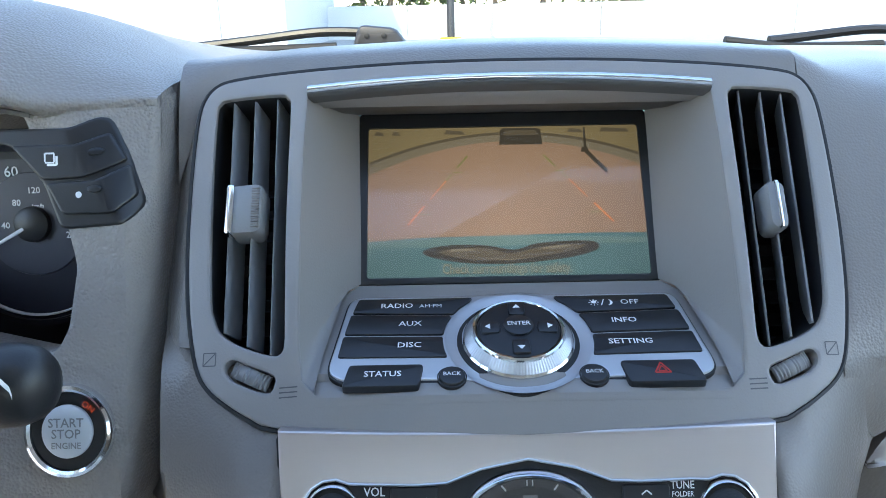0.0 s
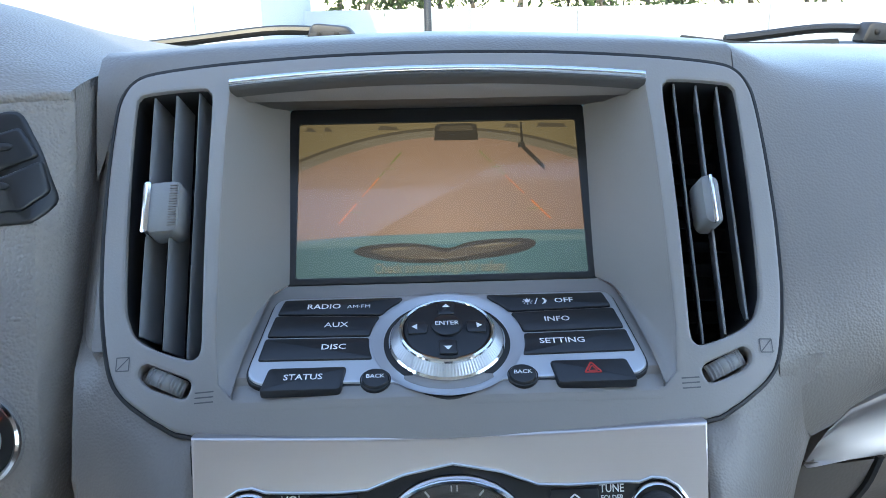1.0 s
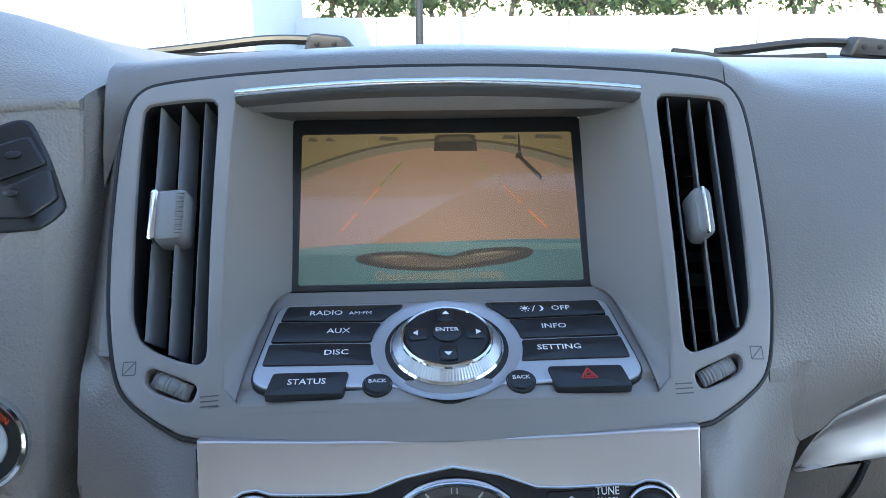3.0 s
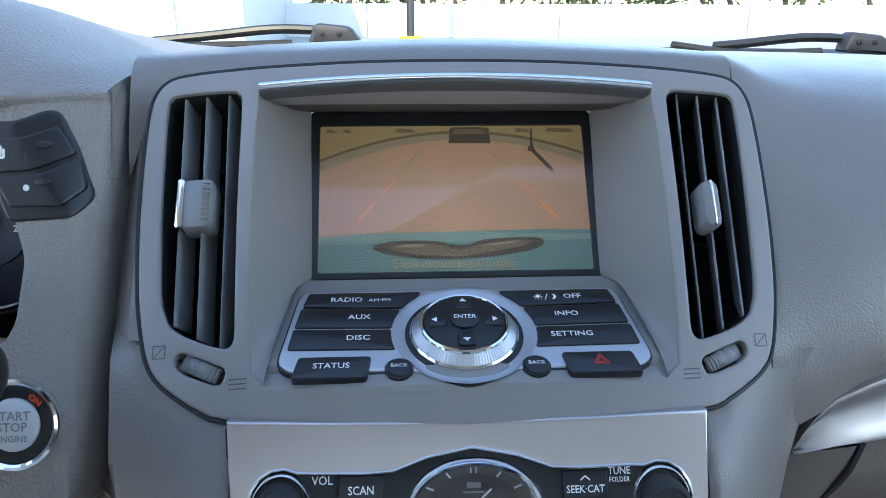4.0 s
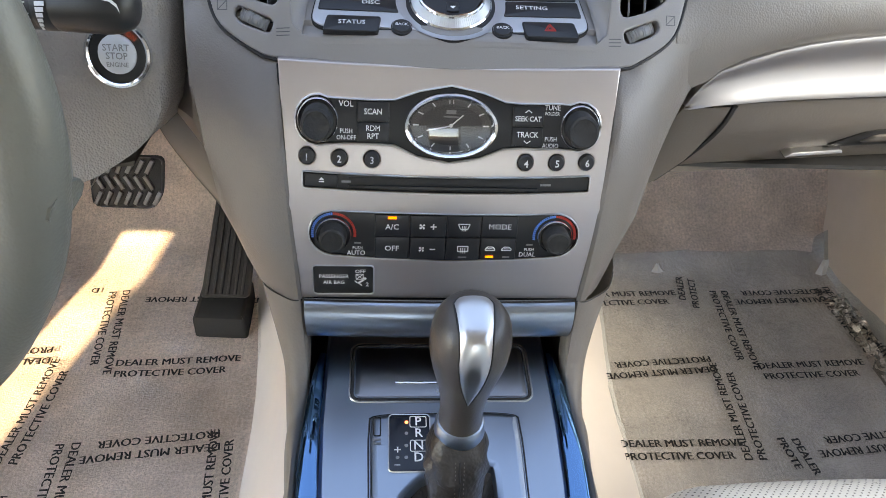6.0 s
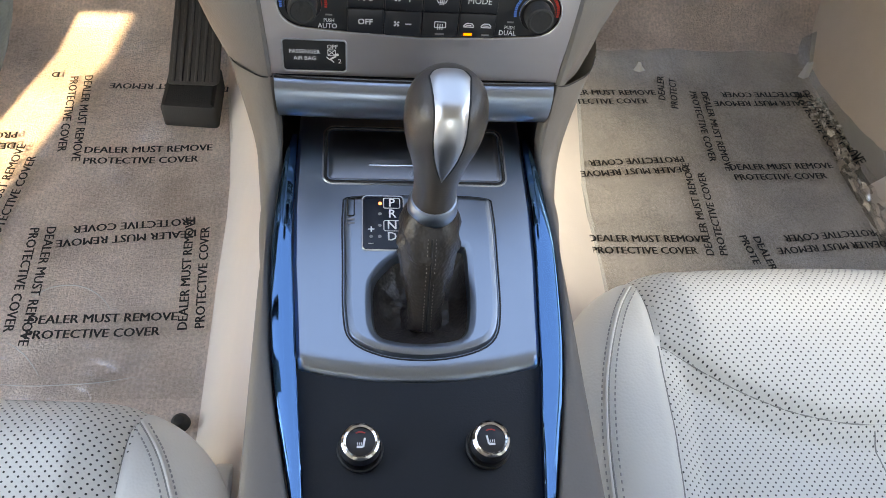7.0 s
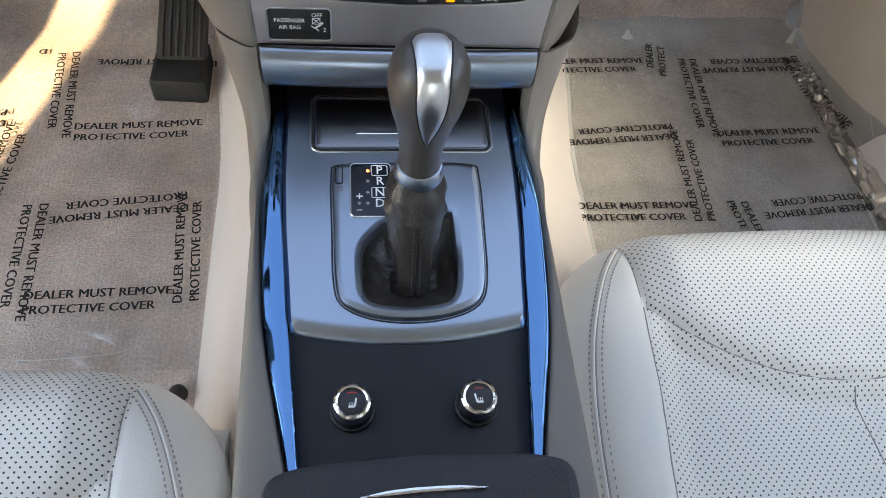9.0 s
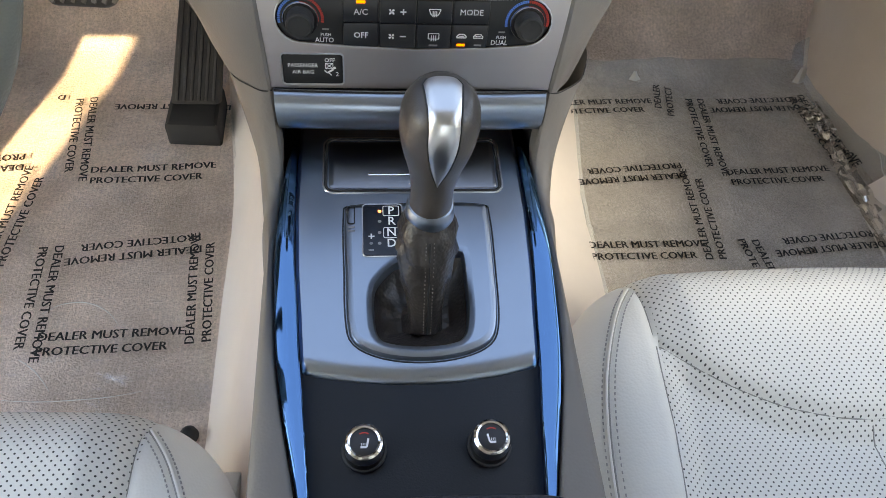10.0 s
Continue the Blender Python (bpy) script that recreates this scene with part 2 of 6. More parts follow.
def offset(poly, d):
    """The polygon shrunk by d (counter-clockwise: inward)."""
    n, res = len(poly), []
    area = sum(poly[i - 1][0] * poly[i][1] - poly[i][0] * poly[i - 1][1] for i in range(n))
    sg = 1 if area > 0 else -1
    for i in range(n):
        a, b, c = (Vector(poly[j % n]).to_2d() for j in (i - 1, i, i + 1))
        e1, e2 = (b - a), (c - b)
        if e1.length < 1e-9 or e2.length < 1e-9:
            res.append(tuple(b))
            continue
        e1.normalize(), e2.normalize()
        n1, n2 = Vector((-e1.y, e1.x)) * sg, Vector((-e2.y, e2.x)) * sg
        m = n1 + n2
        k = max(0.35, 1 + n1.dot(n2))
        res.append(tuple(b + m * (d / k)))
    return res


def curve_through(pts, n=4, closed=True):
    """Catmull-Rom curve through points of any dimension."""
    P = [np.array(p, float) for p in pts]
    L, res = len(P), []
    for i in range(L if closed else L - 1):
        p0, p1, p2, p3 = ((P[(i + k) % L] if closed else P[min(max(i + k, 0), L - 1)]) for k in (-1, 0, 1, 2))
        for j in range(n):
            t = j / n
            res.append(tuple(0.5 * (2 * p1 + (p2 - p0) * t + (2 * p0 - 5 * p1 + 4 * p2 - p3) * t * t + (3 * p1 - p0 - 3 * p2 + p3) * t ** 3)))
    if not closed:
        res.append(tuple(P[-1]))
    return res


def rrect(u0, v0, u1, v1, r, n=4):
    res = []
    for cx, cy, a0 in ((u1 - r, v1 - r, 0), (u0 + r, v1 - r, 90), (u0 + r, v0 + r, 180), (u1 - r, v0 + r, 270)):
        for i in range(n + 1):
            a = radians(a0 + 90 * i / n)
            res.append((cx + r * math.cos(a), cy + r * math.sin(a)))
    return res


def rounded(poly, r, n=3):
    """A polygon with its corners rounded."""
    res, L = [], len(poly)
    for i in range(L):
        a, b, c = (Vector(poly[j % L]).to_2d() for j in (i - 1, i, i + 1))
        p, q = b + (a - b).normalized() * min(r, (a - b).length * 0.45), b + (c - b).normalized() * min(r, (c - b).length * 0.45)
        for k in range(n + 1):
            t = k / n
            res.append(tuple(p * (1 - t) ** 2 + b * 2 * t * (1 - t) + q * t * t))
    return res


def dense(poly, d):
    """The same closed outline with points no farther apart than d."""
    res = []
    for (a, b), (c, e) in zip(poly, list(poly[1:]) + [poly[0]]):
        k = max(1, math.ceil(math.hypot(c - a, e - b) / d))
        res += [(a + (c - a) * i / k, b + (e - b) * i / k) for i in range(k)]
    return res


def inside(p, poly):
    u, v = p
    hit = False
    for (a, b), (c, d) in zip(poly, list(poly[1:]) + [poly[0]]):
        if (b > v) != (d > v) and u < a + (c - a) * (v - b) / (d - b):
            hit = not hit
    return hit


def circle(u, v, r, n=32, rv=None):
    return [(u + r * math.cos(2 * math.pi * i / n), v + (rv or r) * math.sin(2 * math.pi * i / n)) for i in range(n)]


def rings(bm, loops, cap0=False, cap1=True, closed=True):
    """Joins loops of equal length into a skin."""
    V = [[bm.verts.new(p) for p in lp] for lp in loops]
    n = len(V[0])
    for a, b in zip(V, V[1:]):
        for i in range(n if closed else n - 1):
            j = (i + 1) % n
            bm.faces.new((a[i], a[j], b[j], b[i]))
    for yes, lp in ((cap0, V[0]), (cap1, V[-1])):
        if yes:
            f = bm.faces.new(lp)
            bmesh.ops.triangulate(bm, faces=[f])
    return bm


def prism(poly, fr, w0, w1, b=0.0006, bm=None, dome=0.0):
    bm = bm or bmesh.new()
    loops = [[fr(u, v, w0) for u, v in poly], [fr(u, v, w1 - b) for u, v in poly], [fr(u, v, w1 - b * 0.3) for u, v in offset(poly, b * 0.3)],
             [fr(u, v, w1) for u, v in offset(poly, b)]]
    if dome:
        cu, cv = sum(p[0] for p in poly) / len(poly), sum(p[1] for p in poly) / len(poly)
        for k, h in ((0.7, 0.55), (0.35, 0.9), (0.08, 1.0)):
            loops.append([fr(cu + (u - cu) * k, cv + (v - cv) * k, w1 + dome * h) for u, v in offset(poly, b)])
    return rings(bm, loops)


def plate(outer, holes, fr, w, depth, b=0.0012, step=0.012, vstep=0.0):
    """A plate with holes, its edges rounded, laid on a curved frame."""
    bm = bmesh.new()
    edges = []
    area = lambda p: sum(p[i - 1][0] * p[i][1] - p[i][0] * p[i - 1][1] for i in range(len(p)))
    inner = [offset(outer, b)] + [offset(h, -b) for h in holes]
    fill = [offset(outer, b + 0.0005)] + [offset(h, -b - 0.0005) for h in holes]
    for lp in fill:
        vs = [bm.verts.new((u, v, 0)) for u, v in lp]
        edges += [bm.edges.new((vs[i - 1], vs[i])) for i in range(len(vs))]
    bmesh.ops.triangle_fill(bm, use_beauty=True, use_dissolve=False, edges=edges)
    for axis, st in ((0, step), (1, vstep)):
        if st:
            lo, hi = min(v.co[axis] for v in bm.verts), max(v.co[axis] for v in bm.verts)
            k = math.ceil(lo / st)
            while k * st < hi:
                co, no = [0, 0, 0], [0, 0, 0]
                co[axis], no[axis] = k * st, 1
                bmesh.ops.bisect_plane(bm, geom=bm.verts[:] + bm.edges[:] + bm.faces[:], plane_co=co, plane_no=no)
                k += 1
    for v in bm.verts:
        v.co = fr(v.co.x, v.co.y, w)
    for lp, full, hold in zip(inner, [outer] + list(holes), fill):
        rings(bm, [[fr(u, v, w) for u, v in hold], [fr(u, v, w) for u, v in lp], [fr(u * .7 + a * .3, v * .7 + c * .3, w - b * 0.3) for (a, c), (u, v) in zip(lp, full)],
                   [fr(u, v, w - b) for u, v in full], [fr(u, v, w - depth) for u, v in full]], cap1=False)
    return bm


def lathe(profile, fr, cu, cv, n=32, rv=1.0, cap=True):
    """Turned shape: profile of (radius, height)."""
    bm = bmesh.new()
    return rings(bm, [[fr(cu + r * math.cos(2 * math.pi * i / n), cv + rv * r * math.sin(2 * math.pi * i / n), h) for i in range(n)] for r, h in profile], cap1=cap)


def tube(pts, r, n=10, bm=None, closed=False, caps=True, up=(0, 0, 1), flat=1.0):
    """A round bar along points; r one radius or one for each point; flat squeezes it across."""
    bm = bm or bmesh.new()
    P = [Vector(p) for p in pts]
    L, loops = len(P), []
    for i, p in enumerate(P):
        a, b = (P[i - 1], P[(i + 1) % L]) if closed else (P[max(i - 1, 0)], P[min(i + 1, L - 1)])
        d = (b - a).normalized()
        s = d.cross(Vector(up))
        s = s.normalized() if s.length > 1e-4 else d.orthogonal().normalized()
        q = s.cross(d)
        rr = r[i] if isinstance(r, (list, tuple)) else r
        loops.append([p + (s * math.cos(2 * math.pi * k / n) + q * math.sin(2 * math.pi * k / n) * flat) * rr for k in range(n)])
    if closed:
        loops.append(loops[0])
    return rings(bm, loops, cap0=caps and not closed, cap1=caps and not closed)


def band(poly, fr, w, r, n=8):
    """A round moulding that follows a closed outline."""
    return tube([fr(u, v, w) for u, v in poly], r, n, closed=True)


def loft(rows, thick=0.0):
    """A skin over rows of points; thick gives it a back."""
    bm = bmesh.new()
    V = [[bm.verts.new(p) for p in row] for row in rows]
    for a, b in zip(V, V[1:]):
        for i in range(len(a) - 1):
            bm.faces.new((a[i], a[i + 1], b[i + 1], b[i]))
    if thick:
        bmesh.ops.recalc_face_normals(bm, faces=bm.faces)
        bmesh.ops.solidify(bm, geom=bm.faces[:], thickness=thick)
    return bm


def box(x0, y0, z0, x1, y1, z1, b=0.0, bm=None):
    bm = bm or bmesh.new()
    return prism(rounded([(x0, y0), (x1, y0), (x1, y1), (x0, y1)], max(b, 1e-4), 2) if b else [(x0, y0), (x1, y0), (x1, y1), (x0, y1)],
                 lambda u, v, w: (u, v, w), z0, z1, b or 1e-4, bm)


letters = {}


def lettering(text, size, fr, u, v, w, parent, material=None, rot=0, vs=1.0, us=1.0, shear=0.0, name="lettering", label="", bold=.012):
    """Flat printed characters, centred on (u, v)."""
    if "M" in text:
        bold = 0
    if (text, bold) not in letters:
        c = bpy.data.curves.new("characters", "FONT")
        c.body, c.align_x, c.align_y, c.resolution_u, c.fill_mode = text, "CENTER", "CENTER", 2, "FRONT"
        c.offset = bold
        o = bpy.data.objects.new("characters", c)
        letters[text, bold] = bpy.data.meshes.new_from_object(o)
        bpy.data.objects.remove(o)
        bpy.data.curves.remove(c)
    me = letters[text, bold].copy()
    ca, sa = math.cos(radians(rot)), math.sin(radians(rot))
    for q in me.vertices:
        x, y = (q.co.x + shear * q.co.y) * size * us, q.co.y * size
        q.co = fr(u + x * ca - y * sa, v + (x * sa + y * ca) * vs, w)
    me.materials.clear()
    me.materials.append(material or M_WHITE)
    me.name = name
    ob = new(name, me)
    ob.parent = parent
    if label:
        ob["label"] = label
    return ob


def marks(polys, fr, w, parent, material, name="symbol", label=""):
    """Flat printed shapes."""
    bm = bmesh.new()
    for p in polys:
        f = bm.faces.new([bm.verts.new(fr(u, v, w)) for u, v in p])
        if len(p) > 4:
            bmesh.ops.triangulate(bm, faces=[f])
    return part(name, bm, material, parent, label)


def bar(u0, v0, u1, v1, h):
    """A flat stroke from one point to another."""
    d = Vector((u1 - u0, v1 - v0)).normalized() * h / 2
    return [(u0 - d.y, v0 + d.x), (u0 + d.y, v0 - d.x), (u1 + d.y, v1 - d.x), (u1 - d.y, v1 + d.x)]


# ---- frames of the main faces: across, up the face, out of the face ----
def B0(u, v, w):
    return Vector((u, -0.0885 + 0.571 * v - 0.821 * w, 0.866 + 0.821 * v + 0.571 * w))


def FB(u, v, w):                                # upper bezel, bowed
    return B0(u, v, w - 0.6 * u * u)


def FK(u, v, h):                                # ledge of the keypad
    h -= 0.003
    return B0(u, v + 0.6247 * h, -0.8 * (v - 0.018) + 0.7809 * h)


def FS(u, v, w):                                # display, set deep
    return B0(u, v, w - 0.053)


def radio_y(z):
    s = (0.866 - z) / 0.163
    return -0.0885 - 0.048 * s - 0.012 * 4 * s * (1 - s)


def FL(u, z, w):                                # radio panel, bowed
    return Vector((u, radio_y(z) - 0.96 * w, z + 0.28 * w))


def FC(u, y, w):                                # top of the console
    return Vector((u, y, 0.642 + 0.05 * (y + 0.2) + w))


def panel_edge(z):                              # where the driver's panel ends towards the middle
    return float(np.interp(z, (.757, .771, .787, .80, .815, .85, .90, .945, 1.0), (-.262, -.233, -.2084, -.1935, -.1845, -.1795, -.1775, -.1768, -.1765)))


def FD(u, z, w):                                # driver's panel, its side turned towards the middle
    end = panel_edge(z)
    crease = float(np.interp(z, (.76, .943, .992), (end - .010, -.1890, -.2185)))
    k = max(0.0, (u - crease) / (end - crease))
    return Vector((u, -0.06 + 0.33 * (z - 0.851) + 0.019 * k ** 1.5 - 0.95 * w, z + 0.31 * w))


FLOOR = 0.30



# ---- outside ----
ident = lambda u, v, w: Vector((u, v, w))
ground = part("ground", loft([[(x, y, 0) for x in (-400, -30, 0, 30, 400)] for y in (-400, -30, 0, 40, 1500)]), M_ASPH)
tagged(ground, "pale sunlit concrete parking deck", "ground", kind="structure")
parapet = thing("wall_parapet", "low white painted parapet round the deck", "wall", kind="structure")
for i in range(10):
    x0 = -25 + i * 6
    part("panel", prism(rounded([(x0, 24 - 0.02 * x0), (x0 + 5.97, 24 - 0.02 * x0), (x0 + 5.97, 24.2 - 0.02 * x0), (x0, 24.2 - 0.02 * x0)], 0.02, 2), ident, 0, 1.0, 0.02), M_WALLP, parapet)
house = thing("flat_building", "white flat-roofed service building with a pale door", "building")
part("wall", box(-24, 17.5, 0, -3.5, 26, 5.5, 0.05), M_WALLP, house)
part("roof", box(-24.2, 17.3, 5.5, -3.3, 26.2, 5.8, 0.05), M_WALLP, house)
part("door", box(-6.6, 17.44, 0, -5.0, 17.5, 2.2, 0.02), mat("pale_grey_paint", (0.5, 0.5, 0.5), 0.6), house, "pale grey steel door")
part("window", box(-10.5, 17.46, 0.9, -9.2, 17.5, 2.1, 0.02), mat("dusty_pane", (0.4, 0.43, 0.45), 0.2), house)
pole = thing("light_pole", "dark steel light pole on a yellow base", "pole")
part("shaft", tube([(0.27, 20, 0.20), (0.27, 20, 4), (0.27, 20, 8)], [0.1, 0.09, 0.07], 14), M_STEEL, pole)
part("base", lathe([(0.3, 0), (0.3, 0.18), (0.26, 0.20), (0.05, 0.21)], ident, 0.27, 20, 20), M_YELLOW, pole, "yellow concrete base")
rng = random.Random(4)


def tree(x, y, h, spread):
    t = thing("tree", "leafy green tree behind the parapet", "tree", group="trees behind the parapet")
    top = Vector((x + rng.uniform(-.4, .4), y, h * 0.6))
    bm = tube([(x, y, -4), (x + 0.1, y, h * 0.25), top], [0.22, 0.16, 0.08], 8)
    limbs = []
    for k in range(6):
        a = rng.uniform(0, 6.28)
        tip = top + Vector((math.cos(a) * spread * 0.7, math.sin(a) * spread * 0.6, rng.uniform(0.1, 0.4) * h))
        tube([top - Vector((0, 0, rng.uniform(0, h * .2))), (top + tip) / 2 + Vector((0, 0, 0.2)), tip], [0.07, 0.05, 0.02], 5, bm)
        limbs.append(tip)
    part("trunk", bm, M_BARK, t)
    bm = bmesh.new()
    for k in range(1100):
        c = rng.choice(limbs + [top]) + Vector((rng.gauss(0, spread * .33), rng.gauss(0, spread * .33), rng.gauss(0, h * .14)))
        d1, d2 = (Vector((rng.gauss(0, 1), rng.gauss(0, 1), rng.gauss(0, 1))).normalized() for _ in (0, 1))
        s = rng.uniform(0.1, 0.26)
        bm.faces.new([bm.verts.new(c + q) for q in (d1 * s, d2 * s * 0.45, -d1 * s, -d2 * s * 0.45)])
    part("crown", bm, M_LEAF, t)


for k in range(18):
    x = -5.5 + k * 1.75 + rng.uniform(-.5, .5)
    y, h, s = rng.uniform(35, 42), rng.uniform(1.9, 3.3), rng.uniform(1.3, 2.1)
    tree(x, y, h, s)

# ---- car shell ----
shell = thing("car_body", "closed car cabin shell with light headliner", "car", kind="structure")
# unseen roof, its front edge placed to shade the dash
part("roof_panel", loft([[(x, y, 1.40 - 0.06 * abs(x) ** 2 - 0.0 * y) for x in np.linspace(-.62, .62, 9)] for y in (-2.0, -1.2, -0.8, -0.45, -0.28)], 0.03), M_HEAD, shell)
for s in (-1, 1):
    part("sill", loft([[(s * xx, y, z) for xx, z in ((.66, .30), (.69, .345), (.72, .36), (.76, .355), (.78, .25))] for y in (-2.0, -1, -.3, .1)], .004), M_TUNNEL, shell)
    part("kick_panel", loft([[(s * xx, y, z) for xx, z in ((.705 + k, .295), (.712 + k, .40), (.722 + k, .55), (.73, .70), (.735, .98))] for y, k in ((.06, .03), (.10, .008), (.18, -.012), (.28, -.026), (.34, -.03), (.45, .0), (.7, .0))], .004), M_TUNNEL, shell)
    part("pillar", tube([(s * .73, .46, .95), (s * .68, .14, 1.18), (s * .61, -.28, 1.38)], .045, 10), M_HEAD, shell)
    # unseen pillar, side wall and rail, placed to bound the floor's sun patch
    part("sun_block_pillar", box(s * .67 - .05, -1.0, .25, s * .67 + .05, -.64, 1.38, .02), M_HEAD, shell)
    part("rear_side", box(s * .69 - .04, -2.0, .25, s * .69 + .04, -1.0, .90, .02), M_HEAD, shell)
    part("roof_rail", box(s * .64 - .04, -2.0, 1.14, s * .64 + .04, -1.0, 1.38, .02), M_HEAD, shell)

# unseen closed door, its top edge limits light on the outer floor
part("door_card", box(.742, -.60, .34, .80, .16, .94, .015), M_TUNNEL, shell)
part("rear_panel", loft([[(x, y, z) for x in (-.74, 0, .74)] for y, z in ((-1.5, .25), (-1.45, .8), (-1.7, .95), (-1.95, .98))], 0.03), M_LOWER, shell)
# unseen rear pane, added and tinted to dim the light from behind
part("rear_window", loft([[(x, y, z) for x in (-.70, 0, .70)] for y, z in ((-1.94, .99), (-1.99, 1.39))]), clear("dimming_glass", (.42, .43, .43), .05, .01), shell)
shield = part("windscreen", loft([[(x, .50 - .12 * (x / .7) ** 2 * (1 - t) - .78 * t, .985 + .40 * t) for x in np.linspace(-.7, .7, 11)] for t in (0, .25, .5, .75, 1)]), M_GLASS)
tagged(shield, "clear laminated windscreen above the dashboard", "windscreen", kind="structure")
cowl = part("cowl", loft([[(x, y - .12 * (x / .7) ** 2, z) for x in np.linspace(-.72, .72, 13)] for y, z in ((.46, .985), (.50, .975), (.62, .96), (.66, .975), (.7, .985))], 0.01), M_BLACK)
tagged(cowl, "black plastic cowl below the windscreen", "cowl", kind="structure")
bonnet = part("bonnet", loft([[(x, y, z - .10 * (x / .8) ** 2) for x in np.linspace(-.78, .78, 9)] for y, z in ((.70, .965), (1.0, .93), (1.4, .86), (1.7, .74), (1.85, .55))], 0.01), mat("car_paint", (0.3, 0.5, 0.5), 0.25, coat=1.0))
tagged(bonnet, "smooth painted car bonnet ahead of the windscreen", "bonnet", kind="structure")


def wiper(px, pz, tipx, tipz):
    t = thing("wiper", "black windscreen wiper resting at the foot of the glass", "wiper", group="wipers")
    y = 0.462
    part("pivot_cover", prism(rounded([(px - .012, pz - .012), (px + .05, pz - .016), (px + .034, pz + .006), (px - .004, pz + .010)], .006), lambda u, v, w: Vector((u, y - w, v)), 0, .02, .004), M_STEEL, t)
    for k in (0.004, 0.022):
        part("bolt", lathe([(.0028, .019), (.0028, .0215), (.001, .0222)], lambda u, v, w: Vector((u, y - w, v)), px + k, pz - .001, 12), M_RECESS, t)
    part("arm", tube(curve_through([(px, y, pz + .002), (px - .05, y, pz + .003), (px - .12, y, pz - .004), (tipx + .05, y, (pz + tipz) / 2 - .004)], 5, False), .005, 8), M_BLACK, t)
    part("blade", tube(curve_through([(px - .03, y - .006, pz - .012), (px - .12, y - .006, pz - .014), (tipx, y - .006, tipz)], 5, False), .0045, 8), M_RUBBER, t)


wiper(-.115, 1.012, -.36, .997)
wiper(.47, 1.004, .27, .999)

# ---- dashboard ----
dash = thing("dashboard", "taupe grained soft-touch dashboard of a car", "dashboard")
top_tail = [(.036, 1.0215), (.075, 1.0225), (.14, 1.019), (.24, 1.010), (.34, 1.003), (.45, .998)]


def smooth_rows(keys, nx):
    """keys: {x: profile}; rows blended over x."""
    xs = sorted(keys)
    P = np.array([keys[x] for x in xs])
    rows = []
    for i in range(len(xs) - 1):
        k = max(1, int(nx * (xs[i + 1] - xs[i]) / (xs[-1] - xs[0])))
        for j in range(k):
            t = j / k
            p0, p1, p2, p3 = P[max(i - 1, 0)], P[i], P[i + 1], P[min(i + 2, len(xs) - 1)]
            h = xs[i + 1] - xs[i]
            m1 = (p2 - p0) / max(1e-6, xs[i + 1] - xs[max(i - 1, 0)]) * h
            m2 = (p3 - p1) / max(1e-6, xs[min(i + 2, len(xs) - 1)] - xs[i]) * h
            a = 2 * t ** 3 - 3 * t * t + 1, t ** 3 - 2 * t * t + t, -2 * t ** 3 + 3 * t * t, t ** 3 - t * t
            q = a[0] * p1 + a[1] * m1 + a[2] * p2 + a[3] * m2
            rows.append([(xs[i] + t * h, y, z) for y, z in q])
    rows.append([(xs[-1], y, z) for y, z in P[-1]])
    return rows


# pad over the display, from the bezel's upper edge to the glass
keys = {}
for x, v, w in ((-.172, .128, -.010), (-.163, .156, -.006), (-.154, .170, -.004), (-.14, .1765, -.002), (-.11, .1785, -.002), (0, .1795, -.002), (.11, .1785, -.002), (.14, .1765, -.002), (.152, .172, -.004)):
    p = FB(x, v, w)
    dz = -.6 * x * x * 0.5
    keys[x] = [(p.y, p.z), (p.y * .6 + .028 * .4 + .002, p.z * .5 + (1.0195 + dz) * .5 + .0015)] + [(y, z + dz) for y, z in top_tail]
rows = [curve_through(r, 3, False) for r in smooth_rows(keys, 40)]
part("top_pad", loft(rows, 0.004), M_PAD, dash)

# passenger's pad: rows from the trim strip up and over to the glass
keys = {
    .1528: [(-.062, .865), (-.058, .878), (-.043, .90), (-.014, .943), (.0115, .984), (.0262, 1.003), (.0368, 1.0140), (.075, 1.0157), (.14, 1.0122), (.25, 1.003), (.45, .991)],
    .160: [(-.060, .853), (-.0575, .873), (-.0440, .8985), (-.0148, .9418), (.0120, .9820), (.0265, 1.0008), (.0385, 1.0115), (.077, 1.0147), (.146, 1.0120), (.258, 1.0035), (.45, .9916)],
    .175: [(-.055, .835), (-.056, .862), (-.045, .895), (-.016, .938), (.012, .977), (.027, .995), (.045, 1.006), (.085, 1.012), (.16, 1.011), (.28, 1.004), (.45, .993)],
    .21: [(-.046, .853), (-.051, .870), (-.044, .895), (-.018, .935), (.012, .970), (.030, .988), (.05, .998), (.09, 1.006), (.17, 1.007), (.28, 1.003), (.45, .994)],
    .30: [(-.035, .869), (-.041, .880), (-.037, .900), (-.014, .934), (.016, .964), (.036, .980), (.06, .991), (.10, 1.0), (.18, 1.003), (.29, 1.001), (.44, .994)],
    .45: [(-.02, .873), (-.026, .882), (-.022, .900), (.0, .932), (.03, .960), (.05, .974), (.075, .985), (.12, .994), (.19, .998), (.29, .997), (.42, .992)],
    .72: [(.02, .87), (.015, .88), (.02, .895), (.04, .922), (.065, .948), (.085, .962), (.11, .972), (.15, .98), (.21, .986), (.29, .986), (.38, .985)],
}
rows = [curve_through(r, 3, False) for r in smooth_rows(keys, 60)]
part("passenger_pad", loft(rows, 0.004), M_PAD, dash)

